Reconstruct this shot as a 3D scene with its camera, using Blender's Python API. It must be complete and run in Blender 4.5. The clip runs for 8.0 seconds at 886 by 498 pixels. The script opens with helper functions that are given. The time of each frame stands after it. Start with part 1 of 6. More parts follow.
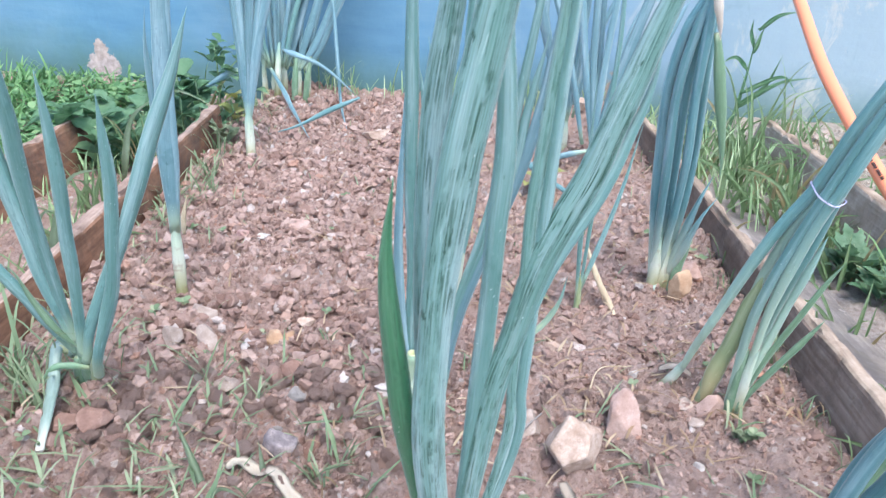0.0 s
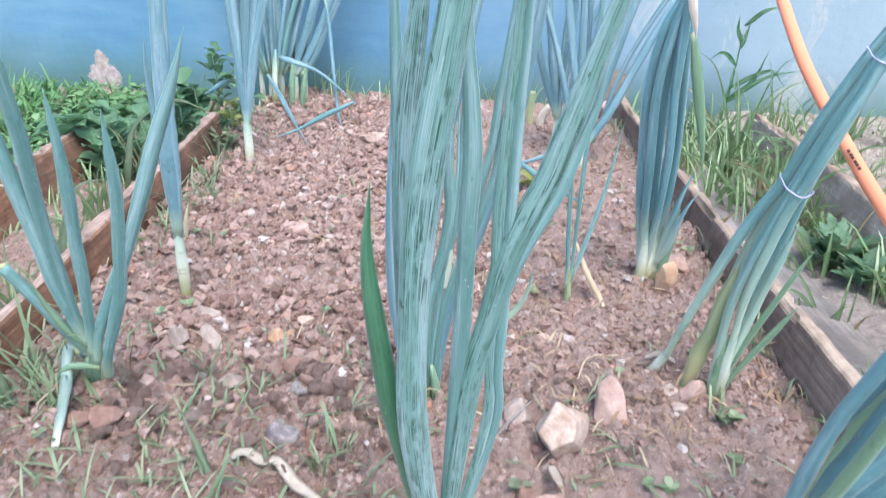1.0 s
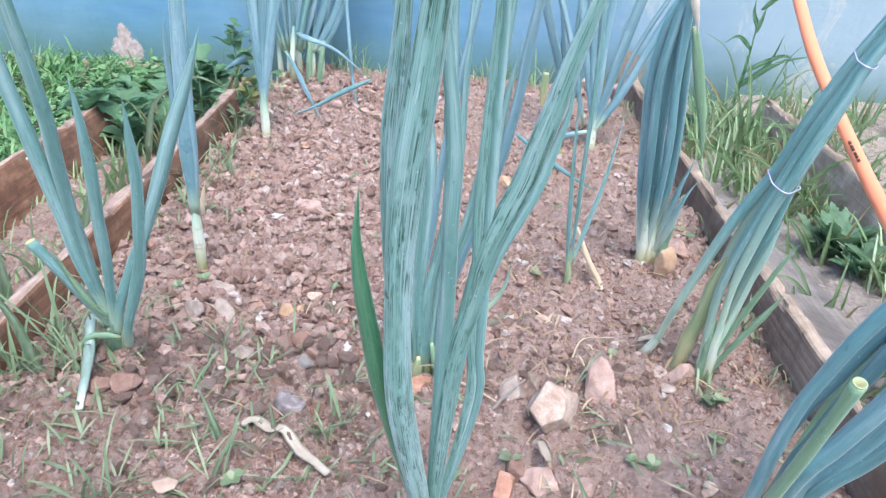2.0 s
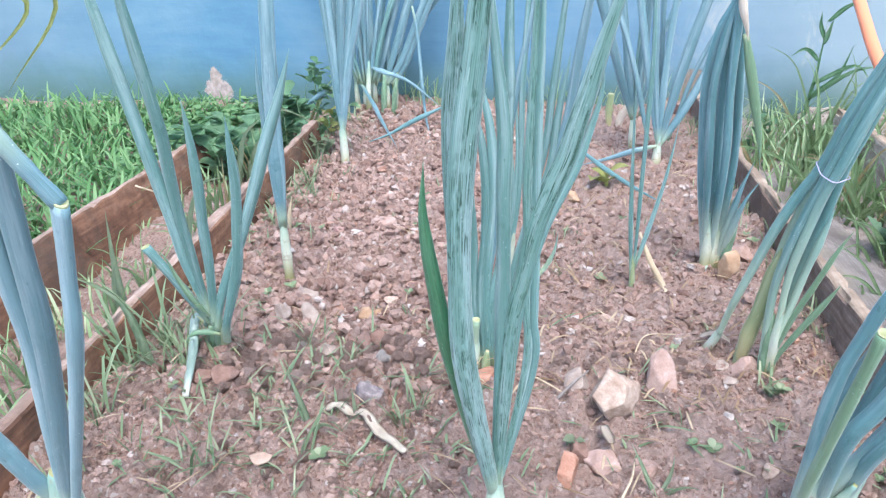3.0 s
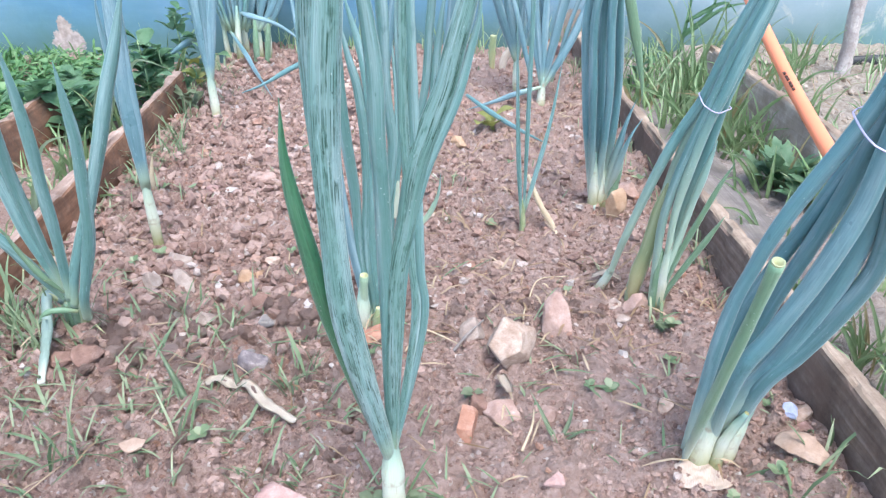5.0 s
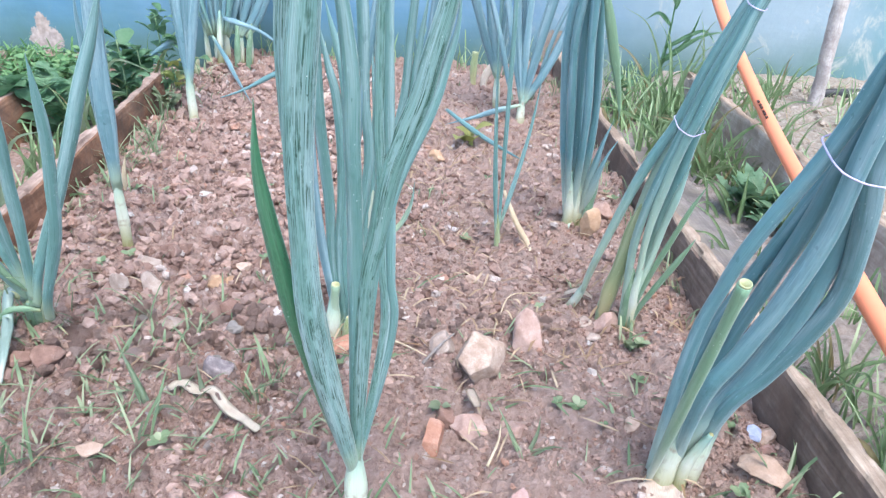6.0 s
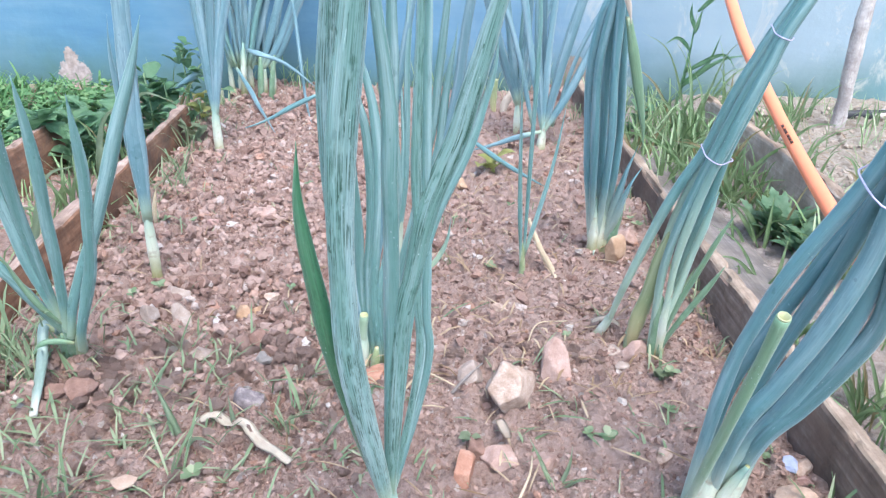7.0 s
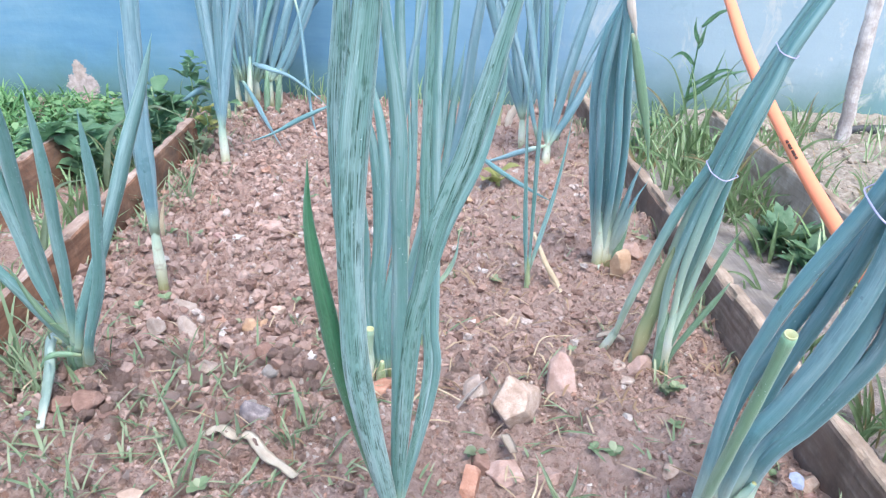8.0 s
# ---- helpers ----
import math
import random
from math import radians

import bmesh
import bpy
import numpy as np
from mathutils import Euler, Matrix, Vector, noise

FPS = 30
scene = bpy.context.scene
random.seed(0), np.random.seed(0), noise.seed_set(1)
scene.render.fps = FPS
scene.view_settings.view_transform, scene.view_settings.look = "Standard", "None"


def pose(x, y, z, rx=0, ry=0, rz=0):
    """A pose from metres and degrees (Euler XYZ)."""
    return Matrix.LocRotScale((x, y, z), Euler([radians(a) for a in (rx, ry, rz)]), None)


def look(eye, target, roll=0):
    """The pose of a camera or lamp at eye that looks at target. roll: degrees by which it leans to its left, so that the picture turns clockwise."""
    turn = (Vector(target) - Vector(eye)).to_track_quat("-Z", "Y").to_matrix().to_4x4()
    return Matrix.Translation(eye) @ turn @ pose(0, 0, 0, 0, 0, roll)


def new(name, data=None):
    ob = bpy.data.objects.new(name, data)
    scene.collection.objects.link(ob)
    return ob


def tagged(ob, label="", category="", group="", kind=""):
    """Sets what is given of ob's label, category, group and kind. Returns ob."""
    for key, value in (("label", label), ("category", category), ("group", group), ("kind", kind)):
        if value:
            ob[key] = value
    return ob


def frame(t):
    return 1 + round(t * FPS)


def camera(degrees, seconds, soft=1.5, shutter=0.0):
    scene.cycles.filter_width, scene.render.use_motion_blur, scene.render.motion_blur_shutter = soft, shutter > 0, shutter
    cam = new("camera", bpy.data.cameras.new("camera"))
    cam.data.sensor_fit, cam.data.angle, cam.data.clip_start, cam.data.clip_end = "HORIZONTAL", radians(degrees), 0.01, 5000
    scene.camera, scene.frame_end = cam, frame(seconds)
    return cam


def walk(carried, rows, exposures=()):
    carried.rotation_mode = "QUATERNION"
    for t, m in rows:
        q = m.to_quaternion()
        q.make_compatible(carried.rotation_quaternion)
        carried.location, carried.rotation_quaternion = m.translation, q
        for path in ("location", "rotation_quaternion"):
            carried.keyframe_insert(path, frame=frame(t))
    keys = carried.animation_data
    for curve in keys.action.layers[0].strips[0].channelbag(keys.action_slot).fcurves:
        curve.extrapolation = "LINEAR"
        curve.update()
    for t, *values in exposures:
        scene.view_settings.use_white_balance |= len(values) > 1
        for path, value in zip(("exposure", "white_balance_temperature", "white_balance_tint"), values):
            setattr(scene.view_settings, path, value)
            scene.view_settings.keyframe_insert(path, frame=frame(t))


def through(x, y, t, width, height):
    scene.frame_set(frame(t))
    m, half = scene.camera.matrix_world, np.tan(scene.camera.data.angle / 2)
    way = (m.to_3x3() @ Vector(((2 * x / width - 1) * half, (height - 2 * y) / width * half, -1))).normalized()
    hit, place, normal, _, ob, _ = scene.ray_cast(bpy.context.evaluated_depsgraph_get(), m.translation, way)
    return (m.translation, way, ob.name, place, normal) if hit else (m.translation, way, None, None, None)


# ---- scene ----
cam = camera(63.6, 8.0, soft=1.25, shutter=0.35)
PATH = [
    (0, (0.0009, 0.0003, 0.5004), (0.0007, 1.7933, -0.3857), 3.03),
    (0.5, (0.0170, -0.0099, 0.5182), (0.0313, 1.8016, -0.3294), 2.60),
    (1, (0.0145, -0.0325, 0.5148), (0.0057, 1.7598, -0.3726), 1.54),
    (1.2, (0.0231, -0.0517, 0.5091), (0.0138, 1.7209, -0.4171), 1.39),
    (2.3, (0.0416, -0.0665, 0.5517), (-0.0652, 1.6854, -0.4072), 2.42),
    (2.5, (0.0505, -0.0957, 0.5304), (-0.1421, 1.6792, -0.3710), 0.84),
    (3, (0.0509, -0.1361, 0.5386), (-0.2213, 1.6436, -0.3326), -2.15),
    (3.5, (0.0709, -0.1365, 0.5274), (-0.1680, 1.6085, -0.4202), -2.00),
    (4, (0.0780, -0.1178, 0.5126), (-0.0892, 1.6203, -0.4626), -1.54),
    (4.2, (0.0772, -0.1071, 0.5103), (0.0427, 1.6339, -0.4736), 0.88),
    (5.3, (0.0535, -0.0914, 0.5136), (0.0778, 1.6429, -0.4821), -1.23),
    (5.5, (0.0561, -0.0919, 0.5115), (0.1113, 1.6416, -0.4845), 0.15),
    (6, (0.0600, -0.0917, 0.5092), (0.1504, 1.6621, -0.4479), 2.10),
    (6.5, (0.0555, -0.0936, 0.5175), (0.1315, 1.6793, -0.4050), 1.23),
    (7, (0.0481, -0.0908, 0.5176), (0.0896, 1.6941, -0.3839), 0.81),
    (7.5, (0.0459, -0.0889, 0.5195), (0.0835, 1.7055, -0.3630), 1.09),
    (8, (0.0450, -0.0925, 0.5217), (0.0769, 1.7073, -0.3500), 0.90),
]
walk(cam, [(t, look(eye, target, roll)) for t, eye, target, roll in PATH], [(0.0, 2.06, 6350, 8), (8.0, 2.08, 6350, 8)])

# ---- light: bright open shade, soft sky with a weak veiled sun ----
world = bpy.data.worlds.new("sky")
scene.world = world
world.use_nodes = True
sky = world.node_tree.nodes.new("ShaderNodeTexSky")
sky.sky_type, sky.sun_disc = "NISHITA", False
sky.sun_elevation, sky.sun_rotation = radians(64), radians(160)
sky.air_density, sky.dust_density = 1.0, 1.5
background = world.node_tree.nodes["Background"]
background.inputs["Strength"].default_value = 0.138
world.node_tree.links.new(sky.outputs["Color"], background.inputs["Color"])
sun = new("sun", bpy.data.lights.new("sun", "SUN"))
sun.data.energy, sun.data.angle, sun.data.color = 0.85, radians(24), (1.0, 0.97, 0.93)
sun.matrix_world = look((0.7, -1.3, 4.5), (0, 0.8, 0))


# ---- materials ----
class Nodes:
    """A small builder for node materials."""

    def __init__(self, name):
        self.mat = bpy.data.materials.new(name)
        self.mat.use_nodes = True
        self.tree = self.mat.node_tree
        self.bsdf = self.tree.nodes["Principled BSDF"]

    def put(self, socket, value):
        if isinstance(value, bpy.types.NodeSocket):
            self.tree.links.new(value, socket)
        elif value is not None:
            socket.default_value = value

    def coords(self, kind="Object", scale=(1, 1, 1)):
        at = self.tree.nodes.new("ShaderNodeTexCoord").outputs[kind]
        if tuple(scale) == (1, 1, 1):
            return at
        mapping = self.tree.nodes.new("ShaderNodeMapping")
        mapping.inputs["Scale"].default_value = scale
        self.tree.links.new(at, mapping.inputs["Vector"])
        return mapping.outputs["Vector"]

    def noise(self, vector, scale, detail=4.0, rough=0.55, distort=0.0):
        n = self.tree.nodes.new("ShaderNodeTexNoise")
        self.put(n.inputs["Vector"], vector)
        n.inputs["Scale"].default_value, n.inputs["Detail"].default_value = scale, detail
        n.inputs["Roughness"].default_value, n.inputs["Distortion"].default_value = rough, distort
        return n.outputs["Fac"]

    def voronoi(self, vector, scale, out="Distance"):
        n = self.tree.nodes.new("ShaderNodeTexVoronoi")
        self.put(n.inputs["Vector"], vector)
        n.inputs["Scale"].default_value = scale
        return n.outputs[out]

    def ramp(self, fac, *stops):
        n = self.tree.nodes.new("ShaderNodeValToRGB")
        self.put(n.inputs["Fac"], fac)
        e = n.color_ramp.elements
        while len(e) < len(stops):
            e.new(0.5)
        for el, (pos, col) in zip(e, stops):
            el.position = pos
            el.color = (*col, 1) if isinstance(col, tuple) else (col, col, col, 1)
        return n.outputs["Color"]

    def mix(self, fac, a, b, blend="MIX"):
        n = self.tree.nodes.new("ShaderNodeMix")
        n.data_type, n.blend_type = "RGBA", blend
        self.put(n.inputs[0], fac)
        for socket, v in ((n.inputs[6], a), (n.inputs[7], b)):
            self.put(socket, (*v, 1) if isinstance(v, tuple) else v)
        return n.outputs[2]

    def math(self, op, a, b=None, c=None):
        n = self.tree.nodes.new("ShaderNodeMath")
        n.operation = op
        for socket, v in zip(n.inputs, (a, b, c)):
            self.put(socket, v)
        return n.outputs[0]

    def split(self, vector):
        n = self.tree.nodes.new("ShaderNodeSeparateXYZ")
        self.put(n.inputs[0], vector)
        return n.outputs

    def island(self):
        return self.tree.nodes.new("ShaderNodeNewGeometry").outputs["Random Per Island"]

    def own(self):
        return self.tree.nodes.new("ShaderNodeObjectInfo").outputs["Random"]

    def finish(self, color, rough=0.7, bump=None, depth=0.002, strength=0.6, spec=0.4, through=0.0, sub=None):
        b = self.bsdf
        self.put(b.inputs["Base Color"], (*color, 1) if isinstance(color, tuple) else color)
        self.put(b.inputs["Roughness"], rough)
        b.inputs["Specular IOR Level"].default_value = spec
        if bump is not None:
            n = self.tree.nodes.new("ShaderNodeBump")
            n.inputs["Strength"].default_value, n.inputs["Distance"].default_value = strength, depth
            self.put(n.inputs["Height"], bump)
            self.tree.links.new(n.outputs["Normal"], b.inputs["Normal"])
        if through:
            t = self.tree.nodes.new("ShaderNodeBsdfTranslucent")
            self.put(t.inputs["Color"], (*color, 1) if isinstance(color, tuple) else color)
            m = self.tree.nodes.new("ShaderNodeMixShader")
            m.inputs[0].default_value = through
            self.tree.links.new(b.outputs[0], m.inputs[1])
            self.tree.links.new(t.outputs[0], m.inputs[2])
            out = self.tree.nodes["Material Output"]
            self.tree.links.new(m.outputs[0], out.inputs["Surface"])
        return self.mat


def onion_skin(name, dark, mid, bloom, foot=(0.44, 0.53, 0.34), reach=0.055, lines=0.15):
    """Waxy tubular leaf: pale bloom with long lines and patches where it is rubbed off, pale towards its foot."""
    n = Nodes(name)
    uv = n.coords("UV")
    own = n.own()
    shifted = n.tree.nodes.new("ShaderNodeVectorMath")
    shifted.operation = "ADD"
    n.put(shifted.inputs[0], uv)
    n.put(shifted.inputs[1], own)

    def drawn(around, along, detail=4, rough=0.6):
        """Noise stretched along the leaf."""
        m = n.tree.nodes.new("ShaderNodeMapping")
        m.inputs["Scale"].default_value = (around, along, 1.0)
        n.put(m.inputs["Vector"], shifted.outputs[0])
        return n.noise(m.outputs["Vector"], 1.0, detail, rough)

    streak = drawn(5.0, 6.0, 4, 0.6)
    base = n.ramp(streak, (0.30, tuple(0.35 * d + 0.65 * m for d, m in zip(dark, mid))), (0.48, mid), (0.68, bloom))
    base = n.mix(n.math("MULTIPLY", own, 0.4), base, mid)
    shade = n.ramp(own, (0.0, 0.82), (1.0, 1.10))
    base = n.mix(1.0, base, shade, "MULTIPLY")
    # faint veins everywhere, sharp broken lines where the bloom has gone
    rubbed = n.ramp(drawn(2.6, 9.0, 4, 0.65), (0.40 - 0.06 * lines, 0.0), (0.56 - 0.06 * lines, 1.0))
    veins = n.ramp(drawn(24.0, 7.0, 4, 0.62), (0.440, 0.0), (0.485, 1.0), (0.510, 1.0), (0.550, 0.0))
    broken = n.ramp(drawn(12.0, 70.0, 3, 0.6), (0.40, 0.0), (0.54, 1.0))
    fine = n.ramp(drawn(70.0, 9.0, 2, 0.5), (0.42, 1.0), (0.52, 0.0))
    base = n.mix(n.math("MULTIPLY", fine, 0.10 + 0.18 * lines), base, dark)
    sharp = n.math("MULTIPLY", n.math("MULTIPLY", veins, broken), n.math("MULTIPLY_ADD", rubbed, 0.62, 0.30))
    base = n.mix(n.math("MULTIPLY", sharp, 0.12 + 0.95 * lines), base, tuple(v * 0.62 for v in dark))
    # wet patches that ring the leaf, small dark spots and pale scuffs
    wet = n.ramp(drawn(1.6, 26.0, 4, 0.7), (0.60, 0.0), (0.66, 1.0))
    base = n.mix(n.math("MULTIPLY", wet, 0.22 + 0.25 * lines), base, tuple(v * 0.85 for v in dark))
    base = n.mix(n.ramp(drawn(9.0, 90.0, 2, 0.5), (0.715, 0.0), (0.735, 0.2 + 0.65 * lines)), base, tuple(v * 0.6 for v in dark))
    base = n.mix(n.ramp(drawn(16.0, 34.0, 4, 0.7), (0.64, 0.0), (0.72, 0.6)), base, tuple(min(0.8, v * 1.35) for v in bloom))
    along = n.split(uv)[1]
    pale = n.tree.nodes.new("ShaderNodeMapRange")
    n.put(pale.inputs["Value"], n.math("ADD", along, n.math("MULTIPLY", streak, 0.02)))
    pale.inputs["From Min"].default_value, pale.inputs["From Max"].default_value = reach, 0.0
    base = n.mix(pale.outputs[0], base, foot)
    # water drops, their bright glints painted as near-white specks
    drop_glints = n.ramp(n.voronoi(n.coords("Object"), 260), (0.07, 1.0), (0.12, 0.0))
    drop_glints = n.math("MULTIPLY", drop_glints, n.ramp(n.noise(n.coords("Object"), 22, 2), (0.56, 0.0), (0.64, 0.8)))
    base = n.mix(drop_glints, base, (0.72, 0.80, 0.80))
    height = n.math("ADD", n.math("MULTIPLY", veins, -0.5 * lines - 0.15), n.math("MULTIPLY", fine, -0.2))
    rough = n.ramp(streak, (0.3, 0.30), (0.7, 0.50))
    n.bsdf.inputs["Sheen Weight"].default_value = 0.22
    n.bsdf.inputs["Sheen Roughness"].default_value = 0.35
    n.bsdf.inputs["Sheen Tint"].default_value = (0.80, 0.92, 0.95, 1)
    n.bsdf.inputs["Coat Weight"].default_value = 0.22
    n.bsdf.inputs["Coat Roughness"].default_value = 0.28
    return n.finish(base, rough, height, 0.0006, 0.4, 0.45)


# dark and bloom tones also carry the leaves' highlights and shade as colour
ONION = onion_skin("onion_leaf", (0.044, 0.148, 0.122), (0.160, 0.308, 0.290), (0.370, 0.505, 0.510), lines=0.32)
WORN = onion_skin("onion_leaf_worn", (0.014, 0.098, 0.060), (0.170, 0.305, 0.280), (0.385, 0.500, 0.510), lines=1.0)
GREEN = onion_skin("onion_leaf_fresh", (0.018, 0.098, 0.045), (0.052, 0.185, 0.090), (0.15, 0.31, 0.19), lines=0.5)
DEEP = onion_skin("onion_leaf_deep", (0.036, 0.132, 0.136), (0.125, 0.264, 0.286), (0.292, 0.429, 0.469), (0.56, 0.61, 0.48), 0.13, lines=0.2)
BLUISH = onion_skin("onion_leaf_bluish", (0.055, 0.150, 0.165), (0.155, 0.272, 0.308), (0.33, 0.440, 0.485), lines=0.22)
YELLOWING = onion_skin("onion_leaf_yellowing", (0.18, 0.25, 0.11), (0.32, 0.38, 0.20), (0.45, 0.48, 0.31), (0.54, 0.43, 0.23), 0.09)
PALE = onion_skin("onion_leaf_pale", (0.08, 0.18, 0.095), (0.165, 0.285, 0.175), (0.26, 0.39, 0.28), (0.60, 0.62, 0.50), 0.13)
TIED = onion_skin("onion_leaf_tied", (0.040, 0.138, 0.128), (0.127, 0.266, 0.262), (0.292, 0.429, 0.429), (0.44, 0.54, 0.40), 0.22, lines=0.2)
STUB = onion_skin("onion_stub", (0.34, 0.36, 0.19), (0.46, 0.47, 0.30), (0.56, 0.56, 0.42), (0.50, 0.44, 0.28), 0.02)
FALLEN = onion_skin("onion_leaf_fallen", (0.052, 0.155, 0.150), (0.135, 0.26, 0.265), (0.25, 0.385, 0.40), (0.25, 0.36, 0.35), 0.002)
NECK = onion_skin("onion_neck_green", (0.09, 0.19, 0.10), (0.18, 0.29, 0.18), (0.32, 0.42, 0.30), (0.34, 0.32, 0.18), 0.02)


def stem_skin():
    """Sheathed neck: yellow-green at the soil, white above it, turning to leaf green at the top."""
    n = Nodes("onion_stem")
    rib = n.noise(n.coords("UV", (22, 3, 1)), 2.0, 4, 0.6)
    along = n.split(n.coords("UV"))[1]
    tone = n.ramp(n.math("ADD", along, n.math("MULTIPLY", rib, 0.12)), (0.32, (0.30, 0.29, 0.13)), (0.46, (0.52, 0.52, 0.36)), (0.60, (0.62, 0.64, 0.53)), (0.78, (0.50, 0.58, 0.45)), (1.0, (0.22, 0.36, 0.31)))
    tone = n.mix(n.ramp(rib, (0.55, 0.0), (0.70, 0.45)), tone, (0.40, 0.36, 0.24))
    tone = n.mix(n.ramp(n.noise(n.coords("Object"), 70, 4), (0.58, 0.0), (0.72, 0.6)), tone, (0.30, 0.20, 0.13))
    return n.finish(tone, 0.5, rib, 0.0012, 0.6)


STEM = stem_skin()


def dry_skin(name, a, b):
    n = Nodes(name)
    rib = n.noise(n.coords("UV", (26, 5, 1)), 2.0, 5, 0.65)
    blot = n.noise(n.coords("Object"), 55, 4)
    tone = n.mix(n.ramp(blot, (0.45, 0.0), (0.7, 0.8)), n.ramp(rib, (0.3, b), (0.65, a)), b)
    return n.finish(tone, 0.7, rib, 0.0008, 0.6, through=0.12)


STRAW = dry_skin("straw", (0.70, 0.59, 0.43), (0.48, 0.36, 0.23))
RIM = dry_skin("cut_rim", (0.52, 0.56, 0.36), (0.40, 0.40, 0.20))
CREAM = dry_skin("cream_dry_leaf", (0.84, 0.77, 0.67), (0.62, 0.51, 0.40))
PAPERY = dry_skin("tan_papery_skin", (0.60, 0.49, 0.41), (0.44, 0.335, 0.265))
SKIN = dry_skin("dry_onion_skin", (0.74, 0.655, 0.565), (0.56, 0.455, 0.36))


def soil_material():
    n = Nodes("garden_soil")
    at = n.coords("Object")
    x, y, z = n.split(at)
    broad = n.noise(at, 4.5, 4, 0.6)
    crumb = n.noise(at, 120, 7, 0.75)
    grain = n.noise(at, 520, 3, 0.7)
    pick = n.split(n.voronoi(at, 190, "Color"))
    tone = n.ramp(crumb, (0.36, (0.135, 0.083, 0.068)), (0.48, (0.358, 0.237, 0.196)), (0.62, (0.515, 0.368, 0.317)))
    damp = n.ramp(n.noise(at, 13, 5, 0.65), (0.46, 0.0), (0.66, 0.5))
    tone = n.mix(damp, tone, (0.27, 0.172, 0.140))
    tone = n.mix(n.ramp(broad, (0.40, 0.0), (0.62, 0.5)), tone, (0.415, 0.290, 0.248))
    tone = n.mix(n.ramp(pick[0], (0.84, 0.0), (0.86, 0.5)), tone, (0.47, 0.345, 0.295))
    tone = n.mix(n.ramp(pick[0], (0.04, 0.5), (0.06, 0.0)), tone, (0.36, 0.175, 0.11))
    tone = n.mix(n.ramp(pick[1], (0.955, 0.0), (0.965, 0.7)), tone, (0.58, 0.51, 0.46))
    tone = n.mix(n.ramp(grain, (0.60, 0.0), (0.74, 0.45)), tone, (0.50, 0.38, 0.33))
    tone = n.mix(n.ramp(grain, (0.30, 0.5), (0.40, 0.0)), tone, (0.15, 0.092, 0.076))
    # a smooth dried crust over the less stony half
    crust = n.tree.nodes.new("ShaderNodeMapRange")
    n.put(crust.inputs["Value"], n.math("ADD", x, n.math("MULTIPLY", broad, 0.35)))
    crust.inputs["From Min"].default_value, crust.inputs["From Max"].default_value = 0.14, 0.34
    tone = n.mix(n.math("MULTIPLY", crust.outputs[0], 0.45), tone, (0.455, 0.330, 0.285))
    # grey, trodden earth between the two beds
    trodden = n.ramp(n.noise(at, 70, 6, 0.72), (0.3, (0.20, 0.16, 0.14)), (0.5, (0.40, 0.335, 0.30)), (0.7, (0.54, 0.465, 0.425)))
    gap = n.tree.nodes.new("ShaderNodeMapRange")
    n.put(gap.inputs["Value"], x)
    gap.inputs["From Min"].default_value, gap.inputs["From Max"].default_value = 0.43, 0.45
    tone = n.mix(gap.outputs[0], tone, trodden)
    # pale sand beyond the neighbouring board
    sandy = n.ramp(n.noise(at, 60, 5, 0.7), (0.3, (0.26, 0.205, 0.165)), (0.7, (0.55, 0.475, 0.40)))
    edge = n.tree.nodes.new("ShaderNodeMapRange")
    n.put(edge.inputs["Value"], x)
    edge.inputs["From Min"].default_value, edge.inputs["From Max"].default_value = 0.73, 0.78
    tone = n.mix(edge.outputs[0], tone, sandy)
    # the open garden beyond the beds is plain brown earth
    away = n.math("MAXIMUM", n.math("ABSOLUTE", x), n.math("MULTIPLY", y, -1.0))
    plot = n.tree.nodes.new("ShaderNodeMapRange")
    n.put(plot.inputs["Value"], n.math("ADD", away, broad))
    plot.inputs["From Min"].default_value, plot.inputs["From Max"].default_value = 2.0, 2.8
    earth = n.ramp(n.noise(at, 1.3, 8, 0.7), (0.35, (0.15, 0.105, 0.075)), (0.52, (0.24, 0.18, 0.13)), (0.66, (0.17, 0.19, 0.09)))
    tone = n.mix(plot.outputs[0], tone, earth)
    height = n.math("ADD", n.math("MULTIPLY", crumb, 1.0), n.math("MULTIPLY", grain, 0.3))
    return n.finish(tone, 0.86, height, 0.009, 1.0, 0.3)


SOIL = soil_material()


def clod_material(name, single=False):
    n = Nodes(name)
    at = n.coords("Object")
    fine = 0.035 if single else 1.0
    tone = n.ramp(n.own() if single else n.island(), (0.0, (0.195, 0.115, 0.092) if not single else (0.33, 0.217, 0.180)), (0.35, (0.335, 0.220, 0.182)), (0.70, (0.420, 0.290, 0.244)), (0.90, (0.485, 0.350, 0.301)), (0.925, (0.43, 0.235, 0.165)), (0.955, (0.50, 0.39, 0.345)), (1.0, (0.60, 0.53, 0.49)))
    tone = n.mix(n.ramp(n.noise(at, 150 * fine, 6, 0.75), (0.42, 0.0), (0.68, 0.15 if single else 0.5)), tone, (0.235, 0.147, 0.118))
    tone = n.mix(n.ramp(n.noise(at, 420 * fine, 3, 0.7), (0.58, 0.0), (0.70, 0.4)), tone, (0.50, 0.385, 0.335))
    return n.finish(tone, 0.88, n.noise(at, 260 * fine, 6, 0.75), 0.12 if single else 0.004, 0.8, 0.25)


CLOD = clod_material("clods_and_grit")
LUMP = clod_material("single_clod", True)


